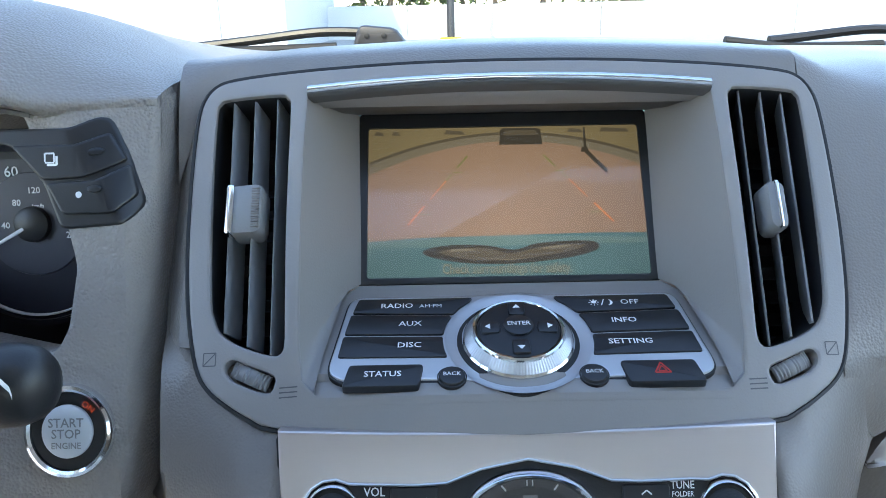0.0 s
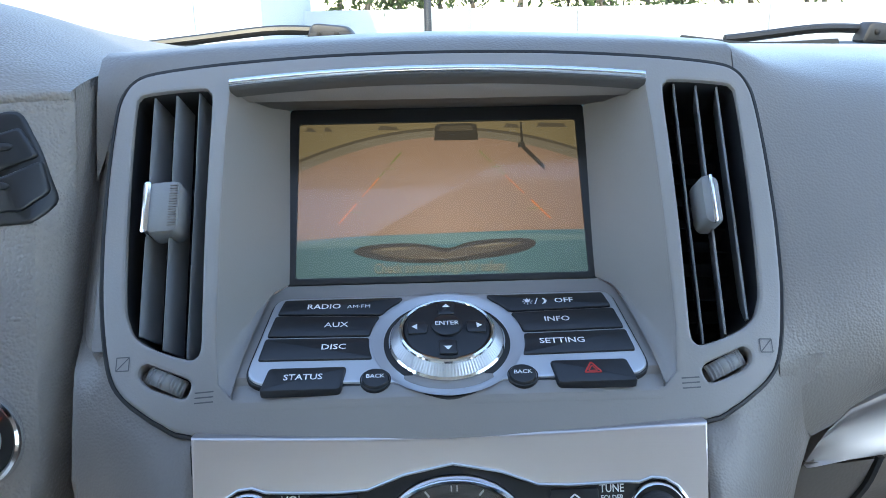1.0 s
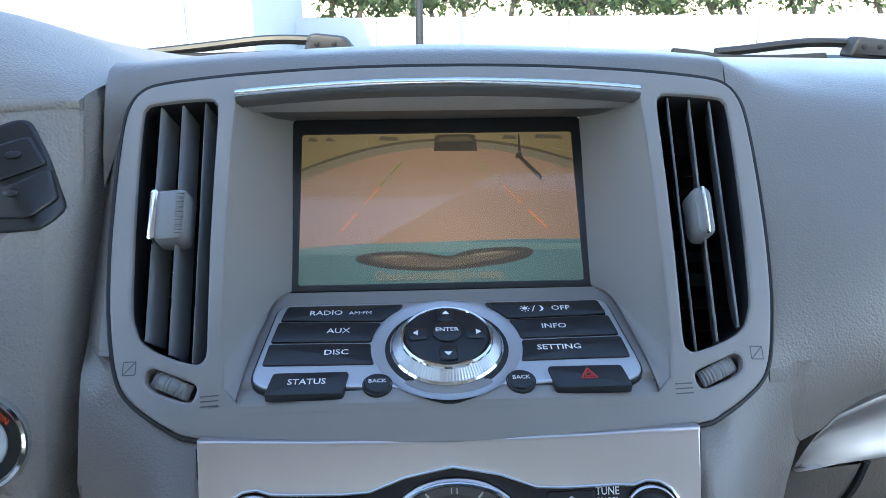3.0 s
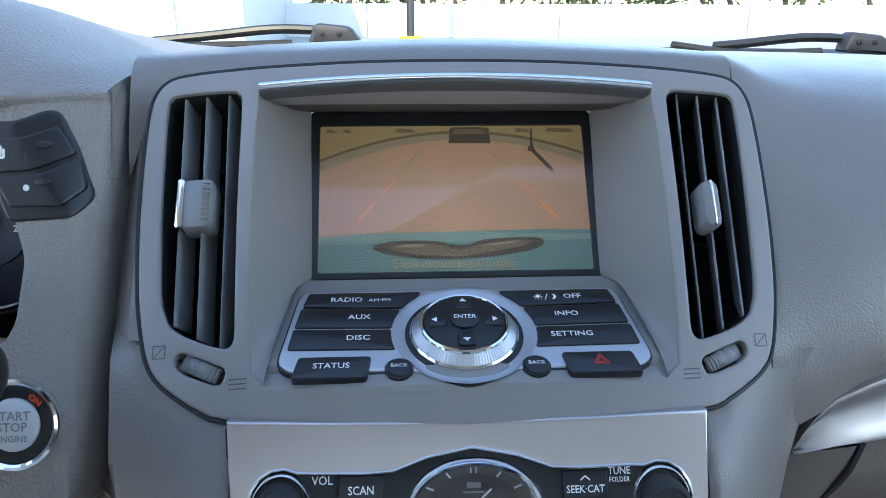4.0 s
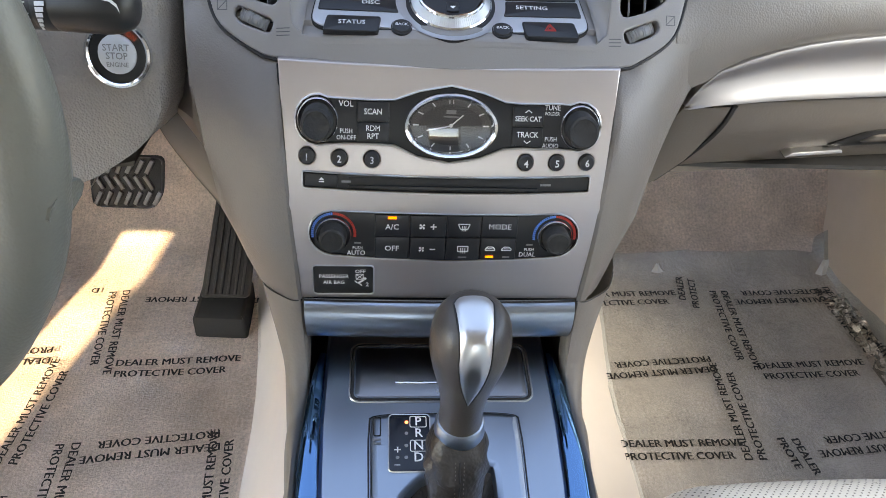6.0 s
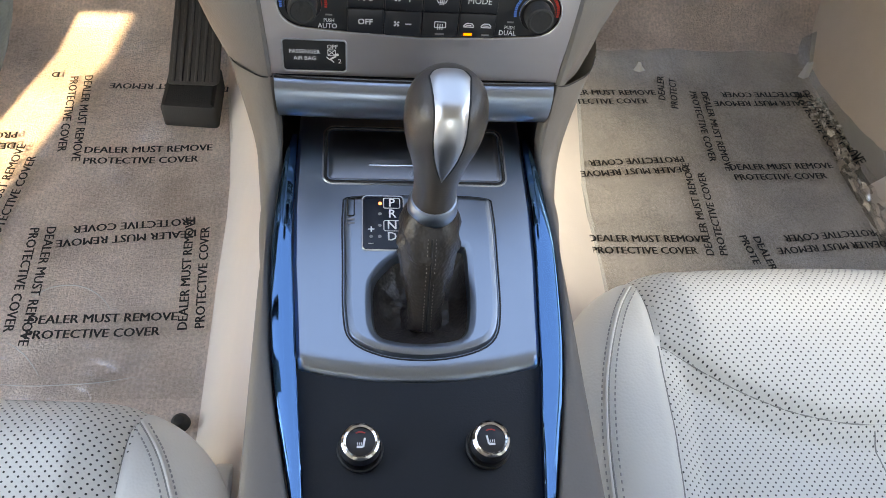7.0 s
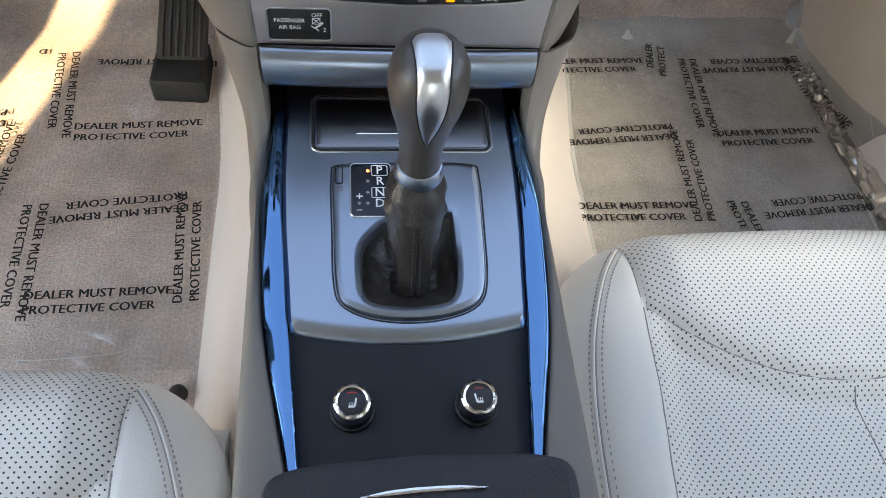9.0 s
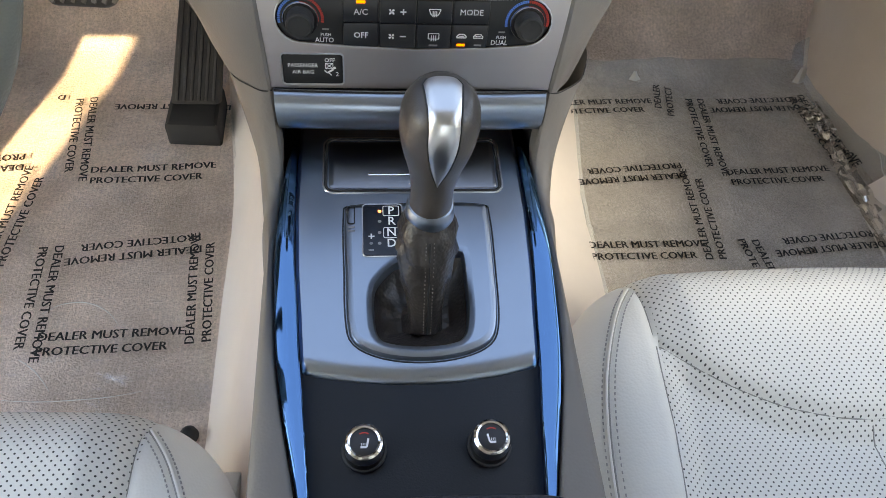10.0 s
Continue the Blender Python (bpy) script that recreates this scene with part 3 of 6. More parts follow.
# grained cheeks either side of the radio panel, running down to the console
for s in (-1, 1):
    rows = []
    for z, xin, xo in (((.99, .1545, .1780), (.95, .1545, .1780), (.92, .1545, .1780), (.90, .1545, .1780), (.888, .1545, .1775)) if s < 0 else ()) + ((.878, .1105, .1735), (.866, .1100, .1735), (.835, .1075, .172), (.80, .1050, .166), (.76, .1025, .158), (.74, .1012, .1500), (.72, .1003, .1440), (.7035, .0995, .1385)):
        xo -= float(np.interp(z, [.70, .74, .80, .835, .866], [.0125, .013, .010, .006, 0])) if s > 0 else 0
        yb = radio_y(max(z, .703)) - (0.0 if z > .703 else (.703 - z) * .5)
        if z > .866:
            yb = FB(xin, 0, 0).y + (z - .866) * .695 - (.008 if z < .88 else 0)
        k = min(1, max(0, (z - .78) / .06))
        fl = min(1, max(0, (z - .73) / .05)) * (1 if z < .83 else 0) if s < 0 else 0
        pts = [(xin, yb + .012), (xin, yb), (xin + .006, yb - .001), (xin + (xo - xin) * .35, yb + .003 + .006 * k), (xin + (xo - xin) * .7, yb + .014 + .012 * k), (xo - .004, yb + (.032 if s > 0 else .026) + .006 * k), (xo, yb + (.055 if s > 0 else .044)), (xo + .004 + .030 * fl, yb + .12 - .03 * fl), (xo + .01 + .13 * fl, yb + .35 - .20 * fl)]
        if s > 0 and z > .83:                    # dips under the passenger's pad
            pts[5:] = [(.1720, -.0560), (.1765, -.0530), (.1815, -.0450), (.1880, -.0150)]
        edge_v = lambda x: float(np.interp(x, [.111, .1247, .1357, .1442, .1498, .1539], [.0007, .0056, .0122, .0188, .0267, .0399]))

        def lim(x, z=z):
            v = (z - .866) / .821
            k = 0 if x > .1535 else min(1, max(0, (v - edge_v(x) - .004) / .006))
            g = .6 * x * x + .004 + .016 * k
            return -.0885 + .571 * (z - .866 + .571 * g) / .821 + .821 * g

        rows.append([(s * x, max(y, lim(x)) if z > .84 else y, z) for x, y in curve_through(pts, 2, False)])
    part("cheek", loft(rows), M_PAD, dash)

# aluminium strip across the passenger's side
ytrim = lambda x: -.05 + .12 * (x - .176)
xs = [.1755, .18, .185, .1955, .215, .235, .2555, .2768, .3063, .36, .45, .6, .72]
zt = [.8175, .827, .8358, .847, .8548, .8613, .8657, .8685, .871, .874, .876, .876, .874]
zb = [.8168, .8172, .818, .8195, .8205, .8215, .822, .8222, .8222, .822, .822, .822, .822]
rows = []
for i, x in enumerate(xs):
    y0, h = ytrim(x), zt[i] - zb[i]
    rows.append([(x, y0 + .02, zt[i] + .001), (x, y0, zt[i]), (x, y0 - .003 * min(1, h / .03), zt[i] - .12 * h), (x, y0 + .001, zt[i] - .4 * h), (x, y0 - .002, zt[i] - .7 * h),
                 (x, y0 - .006 * min(1, h / .03), zb[i] + .1 * h), (x, y0 - .004, zb[i]), (x, y0 + .02, zb[i] - .001)])
part("trim_strip", loft([curve_through(r, 3, False) for r in rows]), M_STRIP, dash, "satin aluminium dashboard strip")

# lower dash and glove box
glove = thing("glove_box", "taupe glove box with a recessed handle", "glove box")
rows = []
for x in np.linspace(.20, .72, 12):
    y0 = ytrim(x)
    rows.append([(x, y0 + .02, .8205), (x, y0 + .002, .819), (x, y0 + .001, .812), (x, y0 + .006, .79), (x, y0 + .020, .768), (x, y0 + .034, .748), (x, y0 + .046, .732), (x, y0 + .060, .722), (x, y0 + .20, .718)])
part("lid", loft([curve_through(r, 3, False) for r in rows], .003), M_LOWER_SHADED, glove)
# black patch on the lid, the recess's shade put into its colour
part("handle_recess", prism(rounded([(.325, .7585), (.52, .7585), (.505, .7830), (.350, .7830)], .008), lambda u, v, w: Vector((u, ytrim(u) + .0235 - .62 * (v - .7620) - w, v)), -.01, .002, .001), M_RECESS, glove, "black patch standing for the shade of the handle recess")
part("handle", prism(rounded([(.352, .7660), (.500, .7660), (.490, .7760), (.360, .7760)], .003), lambda u, v, w: Vector((u, ytrim(u) + .0235 - .62 * (v - .7620) - w, v)), -.006, .005, .002), M_LOWER_SHADED, glove, "pull handle")
part("handle_lip", prism(rounded([(.290, .7530), (.344, .7540), (.341, .7580), (.296, .7572)], .001), lambda u, v, w: Vector((u, ytrim(u) + .0235 - w, v)), -.01, .004, .001), M_SATIN, glove)
rows = []
for z, x0, x1 in ((.8185, .172, .214), (.80, .166, .213), (.78, .161, .207), (.76, .157, .198), (.74, .153, .184), (.722, .150, .168), (.712, .149, .152)):
    y = -.052 + (.8185 - z) * .25
    rows.append([(x0, y + .02, z), (x0 + .004, y, z), ((x0 + x1) / 2, y - .002, z), (x1 - .003, y + .001, z), (x1, y + .008, z), (x1, y + .05, z)])
part("dash_end_cap", loft(rows), M_LOWER_SHADED, dash)
seam_pts = curve_through([(.2145, -.050, .8190), (.2115, -.047, .800), (.2040, -.040, .778), (.1920, -.030, .752), (.1830, -.020, .731)], 4, False)
part("cap_seam", tube(seam_pts, .0022, 6), M_RECESS, dash)
# near-black sheet below the dash, footwell shade put into its colour
part("under_dash_shade", loft([[(x, y, z) for x in (.15, .45, .72)] for y, z in ((.00, .735), (.15, .725), (.35, .70), (.45, .60))], .004), M_RECESS, dash)

# driver's side: panel with the start button, hood over the dials
outline = rounded([(-.1765, .9985), (-.62, 1.0), (-.62, .742), (-.30, .750), (-.262, .757), (-.233, .771), (-.2084, .787), (-.1935, .80), (-.1845, .815), (-.1795, .85), (-.1775, .90), (-.1768, .945)], .004)
hole = rounded([(-.2165, .9435), (-.212, .925), (-.2165, .897), (-.222, .887), (-.245, .884), (-.30, .896), (-.56, .896), (-.56, .9970), (-.238, .9965), (-.2240, .9660)], .004)
part("driver_panel", plate(dense(outline, .004), [hole], FD, 0, .05, .003, .004, .05), M_PAD_LIT, dash)
rows = []
for z in np.linspace(1.0, .74, 10):
    xe = panel_edge(z)
    y = FD(xe, z, 0).y
    rows.append([(xe, y + .002, z), (xe + .002, y + .02, z), (xe, y + .15, z), (xe, y + .3, z)])
part("panel_side", loft(rows), M_PAD_LIT, dash)
# near-black box deep in the gap, shade put into its colour
part("gap_filler", box(-.20, .055, .836, -.150, .075, 1.0), M_RECESS, dash)
rows = []
for z, x0, y0, x1, y1 in ((.845, -.200, .012, -.150, .012), (.803, -.205, .0, -.150, .0), (.775, -.222, .004, -.146, -.010), (.7518, -.2178, .0, -.140, -.020), (.715, -.201, .0, -.133, -.035), (.6877, -.1862, .0, -.127, -.045), (.655, -.171, .0, -.121, -.05), (.6223, -.1575, .0, -.115, -.05), (.57, -.140, .0, -.11, -.05)):
    rows.append(curve_through([(x0 - .004, y0 + .03, z), (x0, y0 + .001, z), (x0 + .004, y0 - .002, z), (x0 * .6 + x1 * .4, y0 * .6 + y1 * .4 - .004, z), (x1, y1, z)], 4, False))
part("knee_filler", loft([curve_through(list(c), 4, False) for c in zip(*rows)]), M_LOWER, dash, "smooth taupe panel between knee pad and tunnel")
part("filler_seam", tube([(x, -.0012 - .04 * (x + .20) ** 2, .8023) for x in np.linspace(-.204, -.155, 8)], .0006, 6), M_RECESS, dash)
# unseen boxes beside the dash, added to block sun and side light
part("side_light_block", box(-.712, -.20, .42, -.632, .30, .99, .015), M_LOWER, dash)
part("side_light_block", box(.740, -.14, .30, .80, .30, .99, .015), M_LOWER, dash)
keys = {
    -.62: [(-.02, 1.03), (-.04, 1.045), (-.03, 1.06), (.02, 1.075), (.12, 1.07), (.25, 1.03), (.42, .99)],
    -.36: [(-.02, 1.02), (-.045, 1.032), (-.035, 1.046), (.02, 1.062), (.12, 1.06), (.25, 1.03), (.44, .995)],
    -.26: [(-.01, 1.006), (-.036, 1.010), (-.028, 1.022), (.02, 1.040), (.10, 1.044), (.25, 1.022), (.45, .997)],
    -.225: [(-.006, .990), (-.0165, .9965), (-.012, 1.006), (.020, 1.022), (.10, 1.030), (.23, 1.016), (.45, .997)],
    -.205: [(-.004, .985), (-.0090, .9968), (-.004, 1.003), (.022, 1.014), (.10, 1.019), (.21, 1.010), (.45, .997)],
    -.186: [(.006, .985), (.0004, .9970), (.006, 1.0025), (.035, 1.008), (.10, 1.009), (.2, 1.005), (.45, .997)],
    -.1775: [(.012, .985), (.0058, .9965), (.010, 1.0005), (.04, 1.004), (.10, 1.0055), (.2, 1.003), (.45, .997)],
    -.1765: [(.018, .960), (.014, .976), (.018, .986), (.045, .991), (.11, .994), (.2, .996), (.45, .996)],
}
part("instrument_hood", loft([curve_through(r, 4, False) for r in smooth_rows(keys, 44)]), M_PAD_LIT, dash)
part("valley", loft([[(x, y, z) for x in (-.20, -.18, -.155)] for y, z in ((.06, .985), (.08, .999), (.2, 1.001), (.45, .997))]), M_PAD, dash)

# knee area and firewall
part("knee_panel", loft([curve_through([(x, FD(min(x, -.21), .76, 0).y + .02, .765), (x, -.06, .752 + .25 * max(0, x + .28)), (x, -.02, .745 + .25 * max(0, x + .28)), (x, .10, .735 + .1 * max(0, x + .28)), (x, .32, .70)], 3, False) for x in np.linspace(-.70, -.222, 12)]), M_LOWER, dash)

# ---- display bezel ----
bezel = thing("centre_stack", "taupe painted centre stack round the display", "dashboard trim")
bz = [(-.1110, .0007), (-.1247, .0056), (-.1357, .0122), (-.1442, .0188), (-.1498, .0267), (-.1539, .0399), (-.1578, .0615), (-.1600, .0867), (-.1608, .1070), (-.1610, .1340), (-.1600, .1574), (-.1575, .1684), (-.1520, .1755), (-.1414, .1785), (-.1117, .1798)]
bz_half = bz + [(-.0826, .1802), (-.0538, .1805), (-.0252, .1805)]
outer = bz_half + [(-u, v) for u, v in reversed(bz_half)] + [(.06, -.0035), (0, -.0048), (-.06, -.0035)]
outer = curve_through(outer, 3)
vent = [(-.1505, .1600), (-.1490, .1655), (-.1440, .1676), (-.1180, .1677), (-.1132, .1655), (-.1115, .1600), (-.1115, .1268), (-.1112, .0918), (-.1100, .0534), (-.1096, .0389), (-.1114, .0345), (-.1158, .0338), (-.1300, .0386), (-.1400, .0445), (-.1440, .0512), (-.1466, .0607), (-.1488, .0915), (-.1504, .1299)]
vent = curve_through(vent, 3)
slot = rounded([(-.1372, .0310), (-.1340, .0327), (-.1144, .0250), (-.1125, .0225), (-.1145, .0166), (-.1190, .0170), (-.1326, .0221), (-.1372, .0261)], .002, 2)
rec_l = [(-.1022, .1660), (-.1034, .1413), (-.1036, .0970), (-.1027, .0425), (-.1005, .022), (-.094, .0155)]
rec = rec_l + [(-u, v) for u, v in reversed(rec_l)]
mir = lambda P: [(-u, v) for u, v in reversed(P)]
part("seam", band(offset(outer, -.0007), FB, -.0016, .0013, 6), M_RECESS, bezel)
part("face", plate(outer, [vent, mir(vent), slot, mir(slot), rec], FB, 0, .014, .0014, .008), M_BEZEL, bezel)
# walls of the deep recess
n = 14
for s in (-1, 1):
    H = curve_through(rec_l, 4, False)
    S = [(-.0815, .1775, -.053), (-.0805, .145, -.053), (-.0795, .110, -.053), (-.0790, .0785, -.053), (-.0855, .0726, -.8 * .0546), (-.0916, .0389, -.8 * .0209), (-.0945, .0158, -.0036)]
    S = curve_through(S, 4, False)
    rows = []
    for i in range(n + 1):
        h, q = H[round(i * (len(H) - 1) / n)], S[round(i * (len(S) - 1) / n)]
        a, b = FB(h[0], h[1], -.0014), B0(*q)
        rows.append([(s * p.x, p.y, p.z) for p in (a, a.lerp(b, .06), a.lerp(b, .3), a.lerp(b, .6), a.lerp(b, .93), b)])
    part("recess_cheek", loft(rows), M_BEZEL, bezel)
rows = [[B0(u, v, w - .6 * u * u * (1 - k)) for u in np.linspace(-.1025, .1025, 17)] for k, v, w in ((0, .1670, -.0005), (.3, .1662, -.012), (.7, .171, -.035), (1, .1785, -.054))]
part("recess_hood", loft(rows), M_SHADE_TAUPE, bezel, "inner hood with its shade put into the colour")
rows = []
for v, hw in ((.0785, .0800), (.0726, .0870), (.055, .0915), (.0389, .0945), (.027, .0965), (.0215, .0965), (.0175, .0955), (.0140, .0940), (.0105, .0930), (.0085, .0925)):
    k = {.0215: -.0052, .0175: -.0022, .0140: -.0003, .0105: .0003, .0085: -.0006}.get(v)
    rows.append([FK(u, v, 0) if k is None else B0(u, v, k - .6 * u * u) for u in np.linspace(-hw, hw, 25)])
part("ledge", loft(rows), M_BEZEL, bezel)
bright = thing("chrome_moulding", "long bright chrome moulding above the display", "trim")
# under: the moulding's lower face, its shade put into the dark colour
upper, under = [], []
for u in np.linspace(-.1025, .1025, 25):
    vt = .1722 - .0020 * (u / .1025) ** 2
    upper.append([FB(u, v, w) for v, w in ((vt + .001, -.004), (vt + .0004, .0018), (vt - .0006, .0032), (vt - .0022, .0036), (vt - .0036, .0030), (vt - .0040, .0018))])
    under.append([FB(u, v, w) for v, w in ((vt - .0038, .0019), (vt - .0044, .0022), (vt - .0052, .0014), (vt - .0056, -.001), (vt - .0058, -.006))])
for nm, rows, material in (("moulding", upper, M_BRIGHT), ("lower_edge", under, M_SHADE_TAUPE)):
    bm = loft(rows)
    for e in (rows[0], rows[-1]):
        bm.faces.new([bm.verts.new(p) for p in e])
    part(nm, bm, material, bright, crease=50)

# air vents
for s in (-1, 1):
    v_t = thing("air_vent", "dark air vent with three upright slats", "air vent", group="air vents")
    ol = vent if s < 0 else mir(vent)
    part("housing", rings(bmesh.new(), [[FB(u, v, -.0022) for u, v in offset(ol, .0003)], [FB(u, v, -.014) for u, v in offset(ol, .0004)], [FB(u, v, -.05) for u, v in ol]]), M_RECESS, v_t)
    for (ut, ub, vb) in ((-.1425, -.1400, .046), (-.1310, -.1280, .039), (-.1190, -.1165, .0345)):
        back = .002 if s < 0 else .007
        bm = bmesh.new()
        secs = []
        for t in np.linspace(0, 1, 7):
            u, v = s * -(ut + (ub - ut) * t), .1672 + (vb - .1672) * t
            secs.append([FB(u + du, v, w) for du, w in ((-.0006, -.0045), (0, -.0035), (.0006, -.0045), (back + .0008, -.026), (back - .0008, -.026))])
        rings(bm, secs, True, True)
        part("slat", bm, mat("slat_plastic", (0.24, 0.24, 0.245), 0.34) if "slat_plastic" not in bpy.data.materials else bpy.data.materials["slat_plastic"], v_t)
    for k in range(9):
        v = .05 + k * .0125
        part("rear_vane", loft([[FB(s * .150, v, -.034), FB(s * .111, v, -.034)], [FB(s * .150, v - .003, -.046), FB(s * .111, v - .003, -.046)]], .0008), M_BLACK, v_t)
    # slider tab
    if s < 0:
        tab = part("slider_tab", prism(rrect(-.1398, .0925, -.1225, .1185, .0042), FB, -.012, .0045, .003), mat("tab_plastic", (0.20, 0.195, 0.195), 0.45, bump=.2, bscale=900), v_t)
        for k in range(16):
            part("rib", prism(rrect(-.1278, .0955 + k * .0013, -.1240, .0961 + k * .0013, .0002, 1), FB, .0040, .0049, .0002), M_LOWER, tab)
        part("chrome_edge", prism(rrect(-.1410, .0926, -.1366, .1184, .0018), FB, -.004, .0056, .0014), M_CHROME, tab)
    else:
        tab = part("slider_tab", prism(rrect(.1226, .0900, .1326, .1150, .0042), FB, -.012, .0045, .003), bpy.data.materials["tab_plastic"], v_t)
        part("chrome_edge", prism(rrect(.1266, .0906, .1288, .1146, .0010), FB, -.002, .0056, .0008), M_CHROME, tab)
    # thumbwheel and its marks
    wheel = thing("vent_thumbwheel", "ribbed grey vent thumbwheel in its slot", "thumbwheel", group="vent thumbwheels")
    a, b = Vector((s * .1345, .0290)), Vector((s * .1165, .0208))
    nrm = Vector((-(b - a).y, (b - a).x)).normalized() * .0038
    if nrm.y < 0:
        nrm = -nrm
    rows = []
    for t in np.linspace(0, 1, 25):
        p = a.lerp(b, t)
        rows.append([FB(p.x + nrm.x * c, p.y + nrm.y * c, -.006 + .0055 * math.sin(math.pi * (.12 + .76 * t)) * (1 - .35 * c * c) + (.0004 if int(t * 24) % 2 else 0)) for c in np.linspace(-1.0, 1.0, 7)])
    part("wheel", loft(rows, .001), bpy.data.materials["tab_plastic"], wheel)
    fl = slot if s < 0 else mir(slot)
    part("slot", rings(bmesh.new(), [[FB(u, v, -.0139) for u, v in fl], [FB(u, v, -.0142) for u, v in offset(fl, .001)]]), M_RECESS, wheel)
    cu, cv = s * .1450, .0330
    marks([bar(cu - .003, cv - .003, cu - .003, cv + .003, .0005), bar(cu + .003, cv - .003, cu + .003, cv + .003, .0005), bar(cu - .003, cv + .003, cu + .003, cv + .003, .0005), bar(cu - .003, cv - .003, cu + .003, cv - .003, .0005), bar(cu - .003, cv - .003, cu + .003, cv + .003, .0005)], FB, .0003, wheel, M_DARKP)
    cu, cv = s * .1065, .0165
    marks([bar(cu - .0042, cv + k * .0022, cu + .0042, cv + k * .0022 + .0004, .0006) for k in (-1, 0, 1)], FB, .0003, wheel, M_DARKP)

# ---- floor and tunnel ----
floor = part("floor", loft([[(x, y, z) for x in np.linspace(-.72, .72, 25)] for y, z in ((-2.0, .29), (-1.0, .29), (-.6, .295), (-.2, .30), (.1, .30), (.33, .302), (.42, .33), (.55, .45), (.66, .60), (.70, .80))], .004), M_CARPET)
tagged(floor, "worn beige carpet on the cabin floor", "carpet", kind="structure")
tunnel = thing("console_base", "pale beige flared base of the centre console", "console", kind="structure")
for s in (-1, 1):
    rows = []
    for y, top in ((-.95, .60), (-.5, .61), (-.3, .612), (-.15, .618), (-.05, .62), (.1, .64), (.3, .66), (.6, .7)):
        f = 0 if y < .1 else (y - .1) * .12
        g = .062 if s > 0 else 0                 # passenger's side flared out, pale trim standing for brightly lit carpet
        rows.append([(s * x, y, z) for x, z in curve_through([(.098, top + .005), (.106, top - .01), (.120 + f, .52), (.150 + f + g * .15, .42), (.178 + f + g * .55, .34), (.205 + f + g, .304 if s > 0 else .297)], 3, False)])
    part("flank", loft([curve_through(list(c), 3, False) for c in zip(*rows)]), M_TUNNEL, tunnel)

# ---- display: a reversing-camera picture on the screen ----
display = thing("display", "car display showing an orange-tinted reversing camera view", "screen")
part("frame", plate(rrect(-.0815, .0775, .0815, .1780, .002), [rrect(-.0762, .0812, .0762, .1690, .0015)], FS, .0006, .003, .0005, 0), M_BLACK, display)
S0, S1, T0, T1 = -.0762, .0762, .0812, .1690


def FP(u, v, w):                                # picture on the screen, 0 to 1 across and up
    return FS(S0 + (S1 - S0) * u, T0 + (T1 - T0) * v, -.0004 + w)


G = 0.098
screen = screen_glow
c_sky, c_far, c_gnd = screen("picture_sky", (.235, .195, .105), G), screen("picture_wall", (.20, .18, .13), G), screen("picture_ground", (.315, .215, .150), G)
c_dark, c_teal, c_teal2, c_band = screen("picture_dark", (.055, .05, .038), G), screen("picture_bumper", (.08, .18, .20), G), screen("picture_bumper_pale", (.13, .23, .24), G), screen("picture_shade", (.11, .095, .065), G)
c_line, c_line2, c_txt = glow("picture_guide_orange", (.80, .24, .05), G), glow("picture_guide_green", (.14, .20, .03), G), glow("picture_text", (.34, .36, .29), G)
marks([[(0, 0), (1, 0), (1, 1), (0, 1)]], FP, 0, display, c_gnd, "picture", "glowing tan ground of the reversing picture")
arc = lambda y0, y1: [(x, y0 + (y1 - y0) * (1 - (2 * x - 1.06) ** 2)) for x in np.linspace(0, 1, 25)]
marks([arc(.77, .955) + [(1, 1), (0, 1)]], FP, .0001, display, c_sky, "picture_sky")
marks([arc(.70, .90) + list(reversed(arc(.775, .955)))], FP, .00018, display, c_far, "picture_wall")
marks([arc(.765, .945) + list(reversed(arc(.785, .965)))], FP, .0002, display, c_band, "picture_rail")
for x0, x1 in ((.02, .06), (.085, .12), (.28, .36), (.74, .80), (.86, .97)):
    marks([[(x0, .955), (x0 + .01, .985), (x1 - .012, .975), (x1, .95)]], FP, .00024, display, c_band, "picture_bush")
marks([[(.485, .875), (.645, .872), (.64, .98), (.62, .99), (.50, .99), (.49, .975)]], FP, .00026, display, c_dark, "picture_truck")
marks([[(.50, .94), (.63, .94), (.62, .975), (.51, .975)]], FP, .0003, display, c_band, "picture_truck_window")
marks([[(.797, .83), (.808, .83), (.806, .99), (.800, .99)], [(.785, .815), (.815, .815), (.81, .85), (.79, .85)], [(.81, .83), (.88, .69), (.875, .66), (.80, .81)]], FP, .00026, display, c_dark, "picture_post")
marks([[(0, 0), (1, 0), (1, .265), (.8, .27), (.5, .262), (.2, .255), (0, .235)]], FP, .0002, display, c_teal, "picture_bumper")
marks([[(.0, .19), (.16, .235), (.40, .25), (.6, .25), (.84, .24), (1, .20), (1, .235), (.5, .262), (0, .235)]], FP, .00024, display, c_teal2, "picture_bumper_edge")
garnish = [(.195, .160), (.235, .192), (.32, .205), (.42, .200), (.50, .172), (.54, .172), (.60, .205), (.70, .218), (.79, .218), (.825, .195), (.81, .155), (.72, .112), (.52, .078), (.36, .085), (.24, .120)]
marks([curve_through(garnish, 3)], FP, .0003, display, c_dark, "picture_garnish")
marks([curve_through([(.25, .162), (.34, .182), (.44, .176), (.51, .142), (.60, .178), (.70, .196), (.78, .190), (.70, .146), (.52, .104), (.36, .110)], 3)], FP, .00034, display, c_band, "picture_garnish_inner")
for P in ([(.29, .160), (.38, .164), (.38, .180), (.30, .178)], [(.61, .176), (.71, .196), (.73, .186), (.63, .166)], [(.40, .118), (.50, .108), (.60, .116), (.50, .100)]):
    marks([P], FP, .00038, display, c_far, "picture_glint")
